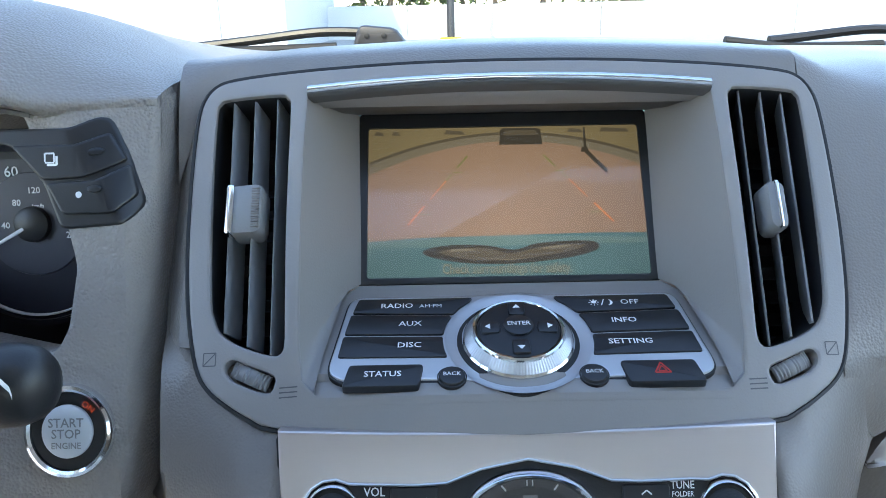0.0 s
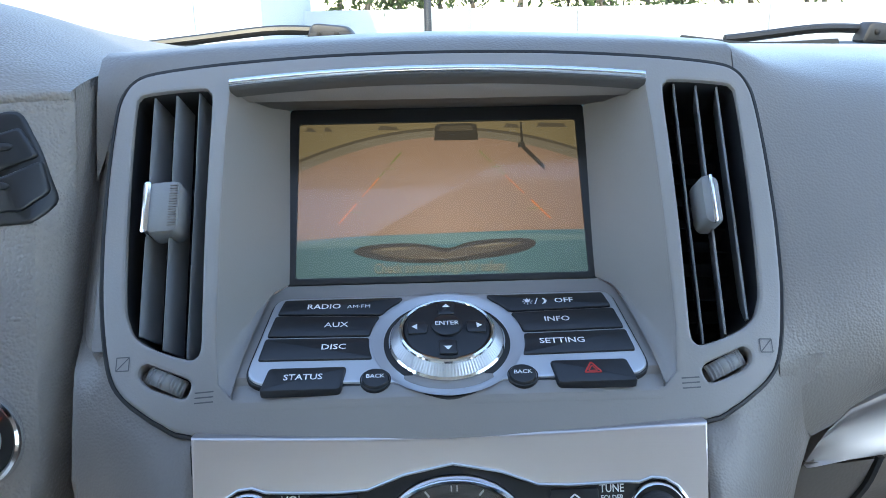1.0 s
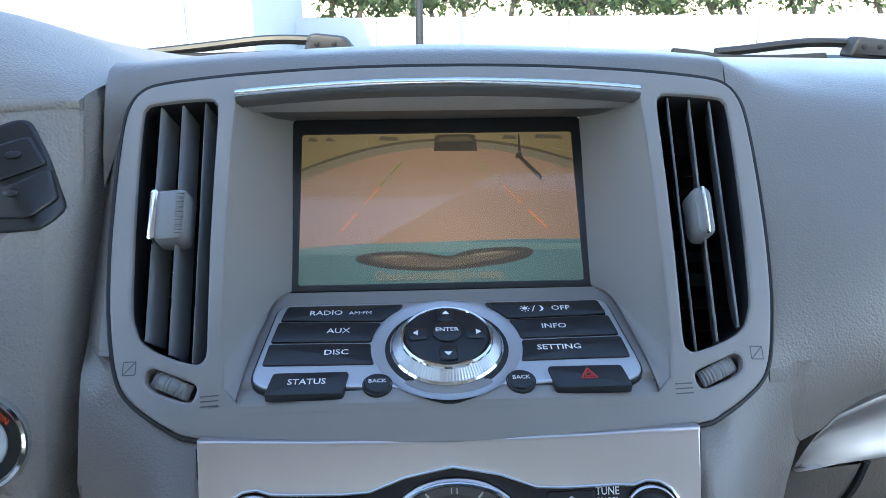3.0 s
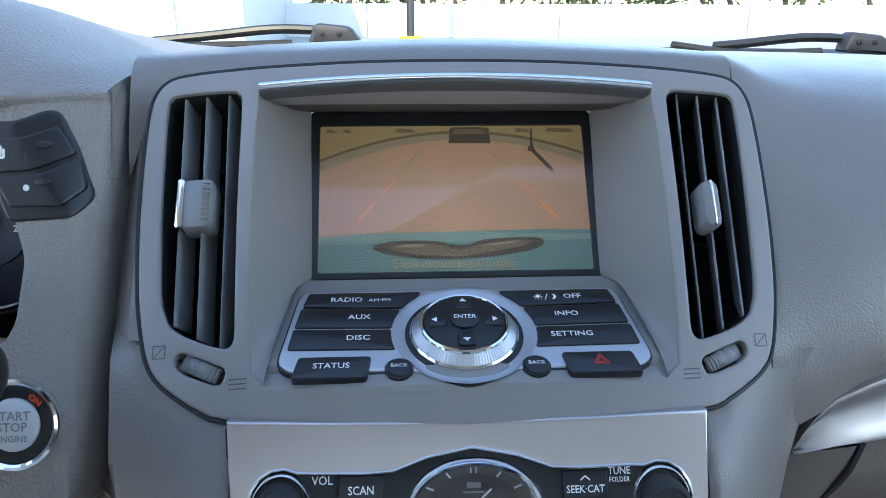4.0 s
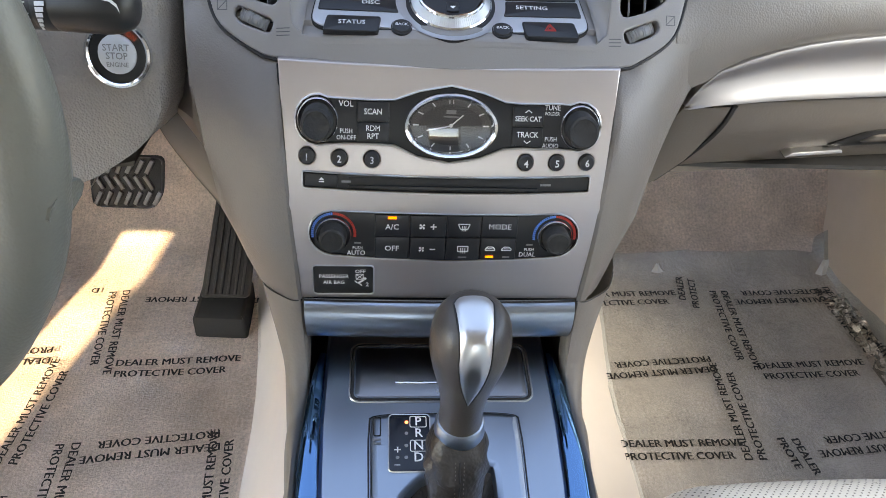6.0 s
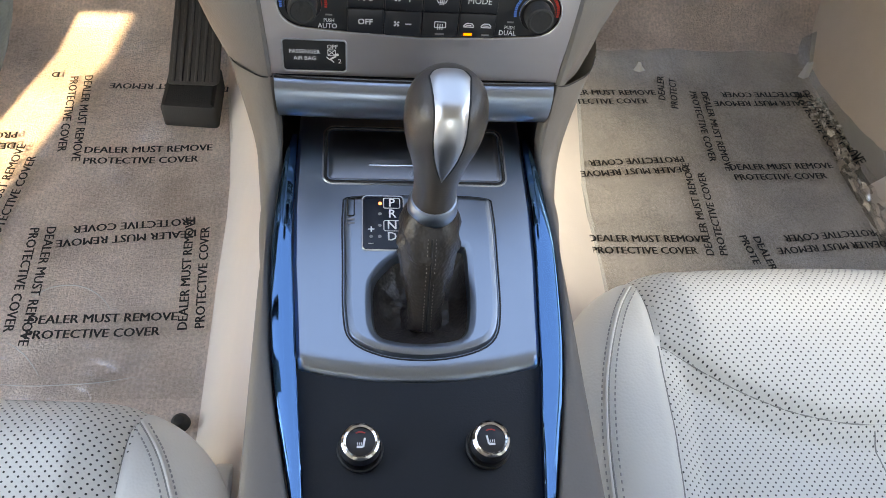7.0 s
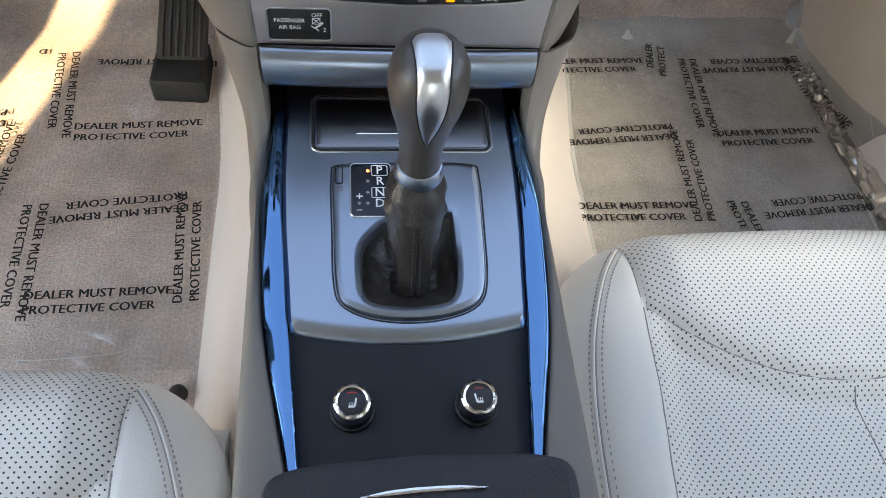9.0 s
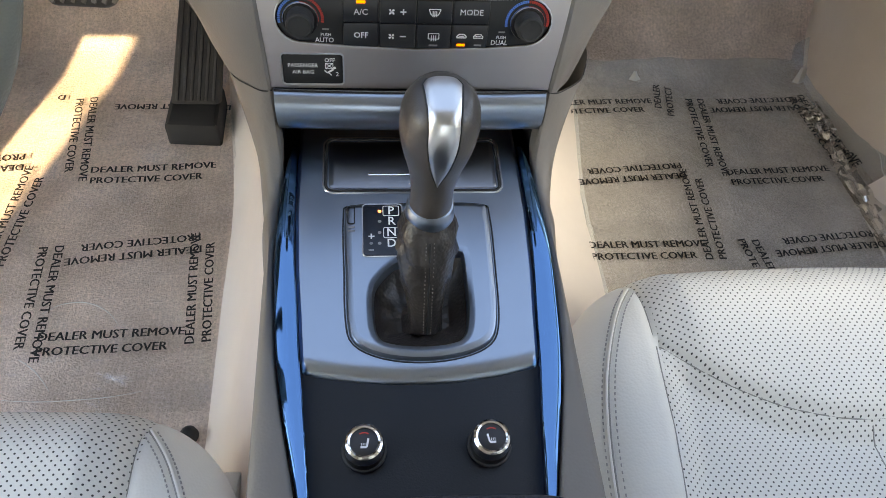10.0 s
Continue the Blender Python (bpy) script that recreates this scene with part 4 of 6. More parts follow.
for sg, x0, x1 in ((1, .145, .365), (-1, .885, .645)):
    pts = [(x0 + (x1 - x0) * t, .34 + .46 * t) for t in np.linspace(0, 1, 12)]
    bars = [bar(*pts[i], *pts[i + 1], .008) for i in (0, 1, 2)] + [bar(*pts[i], *pts[i + 1], .005) for i in (4, 5, 6)]
    marks(bars, FP, .0003, display, c_line, "picture_guide")
    marks([bar(*pts[i], *pts[i + 1], .005) for i in (7, 9, 10)], FP, .0003, display, c_line2, "picture_guide")
    for P in (bar(x0 + sg * .03, .41, x0 + sg * .08, .408, .006), bar(x0 + sg * .165, .69, x0 + sg * .20, .688, .005)):
        marks([P], FP, .0003, display, c_line2, "picture_tick")
lettering("Check surroundings for safety.", .088, FP, .495, .0460, .00044, display, c_dark, vs=1.0, us=.42, bold=.035, name="text_edge")
lettering("Check surroundings for safety.", .088, FP, .495, .048, .0005, display, c_txt, vs=1.0, us=.42, bold=0)
pane = part("cover_glass", prism(rrect(-.0765, .0808, .0765, .1694, .001), FS, .0002, .0005, .0001), clear("display_cover", (.96, .96, .96), .04, .12), display)
pane.visible_shadow = False

# ---- keypad under the display ----
K, CV = 1 / 1.2806, .0423
keypad = thing("control_keypad", "black button keypad with a chrome rotary knob in a silver surround", "control panel")
sur = [(-.0835, .0665), (-.0890, .0290), (-.0875, .0252), (-.0821, .0222), (-.0470, .0222), (-.0269, .0218), (-.0190, .0205), (-.0094, .0164), (.0, .0148)]
sur = sur + [(-u, v) for u, v in reversed(sur[:-1])] + [(.079, .0690), (.0270, .0688), (.0157, .0692), (.0, .0705), (-.0157, .0692), (-.0270, .0688), (-.079, .0690)]
part("surround", plate(rounded(sur, .004, 3), [circle(0, CV, .0342, 48, .0342 * K)], FK, .0016, .003, .0007, 0), M_SILVERP, keypad, "satin silver surround")
part("surround_gap", prism(offset(rounded(sur, .004, 3), -.0009), FK, -.002, .0004, .0002), M_RECESS, keypad)

def dish_edge(v):
    return -max(.0205, math.sqrt(max(0, .0360 ** 2 - ((v - CV) / K) ** 2)))


def key_row(lt, lb, vt, vb, vt2, vb2):
    """A key whose inner end follows the dish."""
    return [(lt, vt)] + [(dish_edge(vt2 + (vb2 - vt2) * t), vt2 + (vb2 - vt2) * t) for t in np.linspace(0, 1, 5)] + [(lb, vb)]


rows3 = (key_row(-.0788, -.0812, .0668, .0582, .0668, .0568), key_row(-.0818, -.0838, .0574, .0458, .0560, .0450), key_row(-.0842, -.0855, .0449, .0334, .0441, .0328))
names = (("RADIO", "AUX", "DISC"), ("OFF", "INFO", "SETTING"))
for s in (-1, 1):
    for i, poly in enumerate(rows3):
        P = poly if s < 0 else mir(poly)
        b = part("button", prism(rounded(P, .0014, 3), FK, .0, .0030 - .0002 * i, .0008), M_BUTTON, keypad)
        # slanted outer end of the key
        cu, cv = -s * -.0535, (.0618, .0511, .0391)[i]
        tx = names[0 if s < 0 else 1][i]
        if tx == "RADIO":
            lettering("RADIO", .0051, FK, -.0590, cv, .0032, b, vs=K, us=1.05)
            lettering("AM·FM", .0037, FK, -.0420, cv - .0004, .0032, b, vs=K, us=1.05)
        elif tx == "OFF":
            lettering("OFF", .0051, FK, .0585, cv, .0032, b, vs=K, us=1.05)
            marks([circle(.0405, cv + .0002, .0013, 12, .0013 * K)] + [bar(.0405 + .0017 * math.cos(a), cv + .0017 * math.sin(a) * K, .0405 + .0026 * math.cos(a), cv + .0026 * math.sin(a) * K, .0004) for a in np.arange(0, 6.2, .785)]
                  + [bar(.0440, cv - .0019, .0458, cv + .0019, .0005), [(.0478, cv + .0018), (.0492, cv + .0015), (.0502, cv), (.0492, cv - .0015), (.0474, cv - .0019), (.0486, cv - .0008), (.0488, cv + .0006)]], FK, .0032, b, M_WHITE)
        else:
            lettering(tx, .0050, FK, s * .0520 + (.001 if s > 0 else 0), cv, .0032 - .0002 * i, b, vs=K, us=1.08)
for s in (-1, 1):
    P = rounded([(-.0812, .0178), (-.0815, .0190), (-.0795, .0290), (-.0460, .0290), (-.0452, .0280), (-.0470, .0178)], .0018, 3)
    b = part("button", prism(P if s < 0 else mir(P), FK, -.001, .0032, .0012), M_BUTTON, keypad)
    if s < 0:
        lettering("STATUS", .0050, FK, -.0636, .0236, .0034, b, vs=K, us=.98)
    else:
        tri = lambda r: [(.0630 + r * math.cos(a), .0236 + r * math.sin(a) * K) for a in (radians(90), radians(210), radians(330))]
        marks([bar(*tri(.0042)[i], *tri(.0042)[(i + 1) % 3], .0007) for i in range(3)] + [bar(*tri(.0022)[i], *tri(.0022)[(i + 1) % 3], .0005) for i in range(3)], FK, .0034, b, M_RED, label="red hazard triangle")
    r = part("round_button", lathe([(.0060, -.001), (.0060, .0022), (.0055, .0030), (.003, .0033), (.0005, .0034)], FK, s * .0322, .0228, 24, K), M_BUTTON, keypad)
    part("rim", lathe([(.0068, .0), (.0068, .0018), (.0062, .0020)], FK, s * .0322, .0228, 24, K, False), M_RECESS, r)
    lettering("BACK", .0033, FK, s * .0322, .0230, .0036, r, vs=K, us=.95)
part("dish", lathe([(.0346, .0017), (.0336, .0016), (.0312, .0008), (.0285, .0002), (.0262, -.0002)], FK, 0, CV, 56, K, False), M_SILVERP, keypad, "satin silver dish round the knob")
knob = part("rotary_knob", lathe([(.0268, .0000), (.0270, .0020), (.0262, .0030)], FK, 0, CV, 64, K, False), M_CHROME, keypad, "chrome rotary knob")
bm = bmesh.new()
N = 220
rings(bm, [[FK((r + (.00014 if i % 2 else -.0001)) * math.cos(2 * math.pi * i / N), CV + K * (r + (.00014 if i % 2 else -.0001)) * math.sin(2 * math.pi * i / N), h) for i in range(N)] for r, h in ((.0260, .0028), (.0240, .0052), (.0222, .0072))], cap1=False)
part("knurled_ring", bm, M_KNURL, knob, "knurled silver ring", 20)
part("top_ring", lathe([(.0222, .0072), (.0219, .0080), (.0210, .0086), (.0202, .0084), (.0198, .0076)], FK, 0, CV, 64, K, False), M_CHROME, knob)
part("cap", lathe([(.0199, .0074), (.0194, .0082), (.012, .0090), (.001, .0092)], FK, 0, CV, 48, K), M_BUTTON, knob)
part("enter_key", lathe([(.0072, .0088), (.0070, .0102), (.0060, .0106), (.0005, .0108)], FK, 0, CV + .0005, 32, K), M_BUTTON, knob)
lettering("ENTER", .0039, FK, 0, CV + .0006, .0110, knob, vs=K, us=.95)
for ang in (0, 90, 180, 270):
    ca, sa = math.cos(radians(ang)), math.sin(radians(ang))
    FR = lambda u, v, w, ca=ca, sa=sa: FK(u * ca - v * sa, CV + K * (u * sa + v * ca), w)
    a = part("arrow_key", prism(rounded([(.0092, -.0040), (.0178, -.0042), (.0184, 0), (.0178, .0042), (.0092, .0040), (.0085, 0)], .001, 2), FR, .007, .0098, .0008), M_BUTTON, knob)
    marks([[(.0162, 0), (.0136, .0019), (.0136, -.0019)]], FR, .0100, a, M_WHITE, "arrow")

# ---- radio and climate panel ----
radio = thing("radio_panel", "brushed aluminium radio and climate panel with an oval clock", "control panel")
plate_out = [(-.1092, .8655), (-.105, .780), (-.0998, .7045), (.0998, .7045), (.105, .780), (.1092, .8655), (.06, .8640), (0, .8630), (-.06, .8640)]
circ = lambda cu, cv, r, a0, a1, n=10: [(cu + r * math.cos(radians(a0 + (a1 - a0) * i / n)), cv + r * math.sin(radians(a0 + (a1 - a0) * i / n))) for i in range(n + 1)]
upper = [(-.0205, .8500), (-.0356, .8450), (-.0480, .8445), (-.0700, .8450)]
eye_in = circ(-.0846, .8325, .0146, 62, 290) + [(-.0700, .8192), (-.0480, .8192), (-.0356, .8185), (-.0205, .8118), (0, .8084), (.0205, .8118), (.0356, .8178), (.0480, .8184), (.0700, .8184)] + circ(.0846, .8318, .0146, -110, 118) + [(-u, v) for u, v in reversed(upper)] + [(0, .8534)] + upper
sag = lambda u: -.0028 * (1 - (u / .095) ** 2)
cd_in = rounded([(u, .8020 + sag(u)) for u in np.linspace(.0952, -.0952, 15)] + [(u, .7912 + sag(u)) for u in np.linspace(-.0952, .0952, 15)], .0016, 2)
cl_in = circ(-.0758, .7592, .0168, 95, 265) + [(-.0485, .7402), (0, .7380), (.0495, .7400)] + circ(.0755, .7590, .0168, -85, 85) + [(.0495, .7748), (0, .7744), (-.0485, .7750)]
ab_in = rrect(-.0910, .7084, -.0487, .7340, .0025)
btn_n = [(-.0919, .8113), (-.0712, .8104), (-.0502, .8100), (.0506, .8097), (.0713, .8101), (.0914, .8107)]
part("faceplate", plate(plate_out, [eye_in, cd_in, cl_in, ab_in] + [circle(u, v, .0054, 18) for u, v in btn_n], FL, 0, .008, .0008, .02, .010), M_ALU, radio)
for nm, ol in (("clock_insert", eye_in), ("slot_insert", cd_in), ("climate_insert", cl_in), ("airbag_lamp", ab_in)):
    ob = part(nm, prism(offset(ol, .0002), FL, -.008, -.0012 if nm != "airbag_lamp" else -.0002, .0006), M_BLACK, radio)
    part("bright_rim", tube([FL(u, v, .0001) for u, v in ol], .0006, 5, closed=True), M_SATIN, ob)
    if nm == "clock_insert":
        insert = ob
    elif nm == "slot_insert":
        slot_in = ob
    elif nm == "climate_insert":
        climate = ob
    else:
        airbag = ob
part("plate_gap", prism([(u * 1.012, min(v, .8615) - (.001 if v < .71 else 0)) for u, v in plate_out], FL, -.02, -.004, .0003), M_RECESS, radio)
# rounded lip under the panel
rows = []
for u in np.linspace(-1, 1, 15):
    sec = curve_through([(-.1360, .7038), (-.1400, .7032), (-.1450, .6990), (-.1480, .6925), (-.1488, .6850), (-.1470, .6775), (-.1420, .6705), (-.1330, .6660), (-.118, .664)], 3, False)
    rows.append([(u * (.0985 - .003 * i / 24), y - .002 * (1 - u * u), z) for i, (y, z) in enumerate(sec)])
part("lip", loft(rows), M_SKY_SATIN, radio, "half-round satin metal lip")
part("lip_seam", tube([(u * .098, -.1385 - .002 * (1 - u * u), .7042) for u in np.linspace(-1, 1, 15)], .0007, 6), M_RECESS, radio)

# clock
clock = thing("clock", "oval analogue clock with a chrome ring", "clock")
FE = lambda u, v, w: FL(.0004 + u, .8310 + v, w)
part("ring", rings(bmesh.new(), [[FE(a * math.cos(t), b * math.sin(t), w) for t in np.linspace(0, 2 * math.pi, 57)[:-1]] for a, b, w in ((.0310, .0190, -.002), (.0308, .0188, .0035), (.0298, .0178, .0052), (.0282, .0168, .0045), (.0262, .0156, .0010), (.0258, .0153, -.001))], cap1=False), M_CHROME, clock)
face = part("dial", prism([(.0259 * math.cos(t), .0154 * math.sin(t)) for t in np.linspace(0, 2 * math.pi, 49)[:-1]], FE, -.003, -.0006, .0001), mat("dial_face", (.03, .03, .034), .35), clock)
ticks = []
for k in range(12):
    a = radians(90 - 30 * k)
    r0, r1 = (.80, .95)
    if k == 0:
        for d in (-.0012, .0012):
            ticks.append(bar(d, .0124, d, .0146, .0006))
    else:
        ticks.append(bar(.0259 * r0 * math.cos(a), .0154 * r0 * math.sin(a), .0259 * r1 * math.cos(a), .0154 * r1 * math.sin(a), .0008))
part("dial_centre", prism([(.0205 * math.cos(t), .0118 * math.sin(t)) for t in np.linspace(0, 2 * math.pi, 41)[:-1]], FE, -.001, -.0004, .0001), mat("dark_pearl_dial", (.035, .035, .040), .22, .2), face)
marks(ticks, FE, -.0003, face, M_WHITE, "hour_marks")
marks([bar(-.0032, .0078, .0032, .0078, .0022), bar(-.0050, .0050, .0050, .0050, .0007)], FE, -.0003, face, M_GREYP, "emblem")
marks([bar(-.0005, -.0002, -.0158, -.0030, .0007)], FE, .0002, face, M_WHITE, "minute_pointer")
marks([bar(.0, 0, .0078, .0062, .0008)], FE, .0001, face, M_WHITE, "hour_pointer")
part("pivot", lathe([(.0011, -.0005), (.0011, .0006), (.0003, .0009)], FE, 0, 0, 16), M_WHITE, face)
g = part("glass", prism([(.0262 * math.cos(t), .0156 * math.sin(t)) for t in np.linspace(0, 2 * math.pi, 41)[:-1]], FE, .0012, .0016, .0001, dome=.0022), clear("clock_glass", (.95, .95, .95), .16, .02), clock)
g.visible_shadow = False


def dial_knob(u, v, r, parent, ring=True):
    k = part("knob", lathe([(r + .0023, -.0012), (r + .0022, .0016), (r + .0016, .0026), (r + .0009, .0018)], FL, u, v, 40, 1, False), M_CHROME, parent, "black knob in a chrome ring")
    part("skirt", lathe([(r + .0012, .0010), (r * .8, .0014)], FL, u, v, 40, 1, False), M_BLACK, k)
    r *= .93
    part("grip", lathe([(r, .0005), (r * .98, .012), (r * .94, .0135), (r * .80, .0142), (r * .72, .0136), (r * .05, .0134)], FL, u, v, 40), M_RUBBER, k)
    return k


dial_knob(-.0846, .8326, .0108, radio)
dial_knob(.0846, .8318, .0108, radio)
for u0, u1, z0, z1, rowsx in ((-.0603, -.0390, .8197, .8441, (("SCAN",), ("RDM", "RPT"))), (.0400, .0611, .8192, .8436, (("SEEK·CAT",), ("TRACK",)))):
    mid = .8319 if u0 < 0 else .8312
    for i, (lo, hi) in enumerate(((mid + .0003, z1 - .0006), (z0 + .0006, mid - .0003))):
        key = part("key", prism(rrect(u0 + .0004, lo, u1 - .0004, hi, .0010, 2), FL, -.004, -.0002, .0006), M_BUTTON, insert)
        tx = rowsx[i]
        cu, cv = (u0 + u1) / 2, (lo + hi) / 2
        for j, line in enumerate(tx):
            lettering(line, .0047 if line != "SEEK·CAT" else .0042, FL, cu, cv + ((len(tx) - 1) / 2 - j) * .0046 + (-.0014 if line == "SEEK·CAT" else .0012 if line == "TRACK" else 0), 0, key, us=.95)
        if tx[0] in ("SEEK·CAT", "TRACK"):
            d = 1 if tx[0] == "SEEK·CAT" else -1
            marks([bar(cu - .0022, cv + d * .0022, cu, cv + d * .0038, .0006), bar(cu, cv + d * .0038, cu + .0022, cv + d * .0022, .0006)], FL, 0, key, M_WHITE)
lettering("VOL", .0048, FL, -.0668, .8418, -.001, insert)
for k, tx in enumerate(("PUSH", "ON-OFF")):
    lettering(tx, .0038, FL, -.0668, .8262 - k * .0038, -.001, insert, us=.9)
lettering("TUNE", .0042, FL, .0664, .8424, -.001, insert, us=.95)
lettering("FOLDER", .0028, FL, .0664, .8390, -.001, insert, us=.95)
for k, tx in enumerate(("PUSH", "AUDIO")):
    lettering(tx, .0038, FL, .0664, .8240 - k * .0040, -.001, insert, us=.9)
for i, (u, v) in enumerate(btn_n):
    b = part("preset_button", lathe([(.0053, -.004), (.0051, .0010), (.0044, .0020), (.0020, .0025), (.0004, .0026)], FL, u, v, 24), M_BUTTON, radio)
    lettering(str(i + 1), .0062, FL, u, v - .0002, .0029, b)
# disc slot
part("opening", prism([(u, v + sag(u)) for u, v in rounded([(-.0655, .7935), (.0600, .7935), (.0645, .7972), (.0600, .7995), (-.0655, .7995)], .001, 2)], FL, -.003, -.0008, .0001), M_RECESS, slot_in)
part("slot_lip", prism([(u, v + sag(u)) for u, v in [(-.0655, .7930)] + [(x, .7930) for x in np.linspace(-.06, .06, 9)] + [(.0600, .7948), (-.0655, .7948)]], FL, -.003, .0008, .0008), M_BLACK, slot_in)
e = part("eject_key", prism([(u, v + sag(u)) for u, v in rrect(-.0935, .7925, -.0725, .8008, .001, 2)], FL, -.003, .0002, .0006), M_BUTTON, slot_in)
marks([[(-.0847, .7970 + sag(-.083)), (-.0811, .7970 + sag(-.083)), (-.0829, .7990 + sag(-.083))], bar(-.0847, .7960 + sag(-.083), -.0811, .7960 + sag(-.083), .0008)], FL, .0004, e, M_WHITE)
marks([bar(-.0700, .7967 + sag(-.067), -.0640, .7967 + sag(-.067), .0014), bar(.0620, .7967 + sag(.064), .0690, .7967 + sag(.064), .0014)], FL, -.0008, slot_in, M_GREYP, "disc_mark")
# climate
for s, cu in ((-1, -.0758), (1, .0755)):
    k = dial_knob(cu, .7592, .0098, radio)
    bands = {}
    for a in range(-10, 190, 6):
        if a % 12 < 10:
            red = a < 90
            bands.setdefault(red, []).append([(cu + r * math.cos(radians(q)), .7592 + r * math.sin(radians(q))) for r, q in ((.0134, a), (.0134, a + 5), (.0152, a + 5), (.0152, a))])
    for red, ps in bands.items():
        marks(ps, FL, -.0006, k, M_RED if red else M_BLUEP, "temperature_band", "red band" if red else "blue band")
cells = (-.0485, -.0243, .0005, .0244, .0498)
cn = (("A/C", "OFF"), ("fan+", "fan-"), ("front", "rear"), ("MODE", "air"))


def fan(cu, cv):
    res = []
    for k in range(4):
        a = radians(90 * k + 20)
        res.append([(cu, cv), (cu + .0022 * math.cos(a), cv + .0022 * math.sin(a)), (cu + .0024 * math.cos(a + .6), cv + .0024 * math.sin(a + .6)), (cu + .0014 * math.cos(a + 1.0), cv + .0014 * math.sin(a + 1.0))])
    return res


M_AMBER = glow("amber_lamp", (1.0, .22, .01), .28)
for i in range(4):
    u0, u1 = cells[i], cells[i + 1]
    dz = -.0008 * (1 - ((u0 + u1) / .1) ** 2)
    for j, (lo, hi) in enumerate(((.7580, .7738), (.7400, .7574))):
        key = part("key", prism(rrect(u0 + .0004, lo + dz, u1 - .0004, hi + dz, .0010, 2), FL, -.005, -.0002, .0007), M_BUTTON, climate)
        cu, cv, w = (u0 + u1) / 2, (lo + hi) / 2 + dz, 0
        tx = cn[i][j]
        if tx in ("A/C", "OFF", "MODE"):
            lettering(tx, .0056, FL, cu, cv - (.001 if tx == "A/C" else 0), w, key, us=1.0)
            if tx == "A/C":
                marks([bar(cu - .003, cv + .0058, cu + .003, cv + .0058, .0019)], FL, w, key, M_AMBER, "lamp", "lit amber lamp")
        elif tx.startswith("fan"):
            marks(fan(cu - .0042, cv) + [bar(cu + .0015, cv, cu + .0055, cv, .0009)] + ([bar(cu + .0035, cv - .002, cu + .0035, cv + .002, .0009)] if tx == "fan+" else []), FL, w, key, M_WHITE)
        elif tx == "front":
            marks([bar(cu - .004, cv + .0022, cu + .004, cv + .0022, .0006), bar(cu - .004, cv + .0022, cu - .0024, cv - .0016, .0006), bar(cu + .004, cv + .0022, cu + .0024, cv - .0016, .0006), bar(cu - .0024, cv - .0016, cu + .0024, cv - .0016, .0006)] + [bar(cu + d, cv - .003, cu + d, cv + .001, .0006) for d in (-.0012, 0, .0012)], FL, w, key, M_WHITE)
        elif tx == "rear":
            marks([bar(cu - .0036, cv + .0026, cu + .0036, cv + .0026, .0006), bar(cu - .0036, cv - .0014, cu + .0036, cv - .0014, .0006), bar(cu - .0036, cv - .0014, cu - .0036, cv + .0026, .0006), bar(cu + .0036, cv - .0014, cu + .0036, cv + .0026, .0006)] + [bar(cu + d, cv - .003, cu + d, cv + .0012, .0006) for d in (-.0015, 0, .0015)], FL, w, key, M_WHITE)
            marks([bar(cu - .003, cv - .0062, cu + .003, cv - .0062, .0013)], FL, w, key, M_GREYP, "lamp")
        else:
            for d in (-.0055, .0060):
                marks([bar(cu + d - .0036, cv, cu + d - .0018, cv + .002, .0007), bar(cu + d - .0018, cv + .002, cu + d + .0016, cv + .002, .0007), bar(cu + d + .0016, cv + .002, cu + d + .0034, cv, .0007), bar(cu + d - .0036, cv - .0006, cu + d + .0034, cv - .0006, .0007), bar(cu + d - .002, cv + .0006, cu + d + .0016, cv + .0006, .0006)], FL, w, key, M_WHITE)
            marks([bar(cu - .0085, cv - .0060, cu - .0030, cv - .0060, .0018)], FL, w, key, M_AMBER, "lamp", "lit amber lamp")
            marks([bar(cu + .0035, cv - .0060, cu + .0085, cv - .0060, .0013)], FL, w, key, M_GREYP, "lamp")
for cu, a, b in ((-.0598, "PUSH", "AUTO"), (.0590, "PUSH", "DUAL")):
    lettering(a, .0034, FL, cu, .7480, -.0009, climate, M_WHITE, us=.85)
    lettering(b, .0050, FL, cu - .001, .7440, -.0009, climate, us=.9)
    marks([bar(cu - .0022, .7520, cu + .0022, .7520, .0012)], FL, -.0009, climate, M_GREYP, "lamp")
lettering("PASSENGER", .0044, FL, -.0765, .7244, .0001, airbag, us=.9)
lettering("AIR BAG", .0044, FL, -.0765, .7190, .0001, airbag, us=.9)
lettering("OFF", .0044, FL, -.0580, .7288, .0001, airbag, us=.95)
q = (-.0590, .7215)
marks([bar(q[0] - .002, q[1] + .0005, q[0] + .003, q[1] + .0005, .0005), bar(q[0] - .002, q[1] + .0050, q[0] + .003, q[1] + .0050, .0005), bar(q[0] - .002, q[1] + .0005, q[0] - .002, q[1] + .0050, .0005), bar(q[0] + .003, q[1] + .0005, q[0] + .003, q[1] + .0050, .0005), bar(q[0] - .002, q[1] + .0005, q[0] + .003, q[1] + .0050, .0006), bar(q[0] - .002, q[1] + .0050, q[0] + .003, q[1] + .0005, .0006),
       circle(q[0] + .0042, q[1] + .0012, .0011, 10), bar(q[0] + .0035, q[1], q[0] - .001, q[1] - .0030, .0014), bar(q[0] - .001, q[1] - .0030, q[0] - .003, q[1] - .0008, .0008), bar(q[0], q[1] - .003, q[0] + .002, q[1] - .0052, .0009)], FL, .0001, airbag, M_WHITE)
lettering("2", .0050, FL, -.0532, .7172, .0001, airbag)

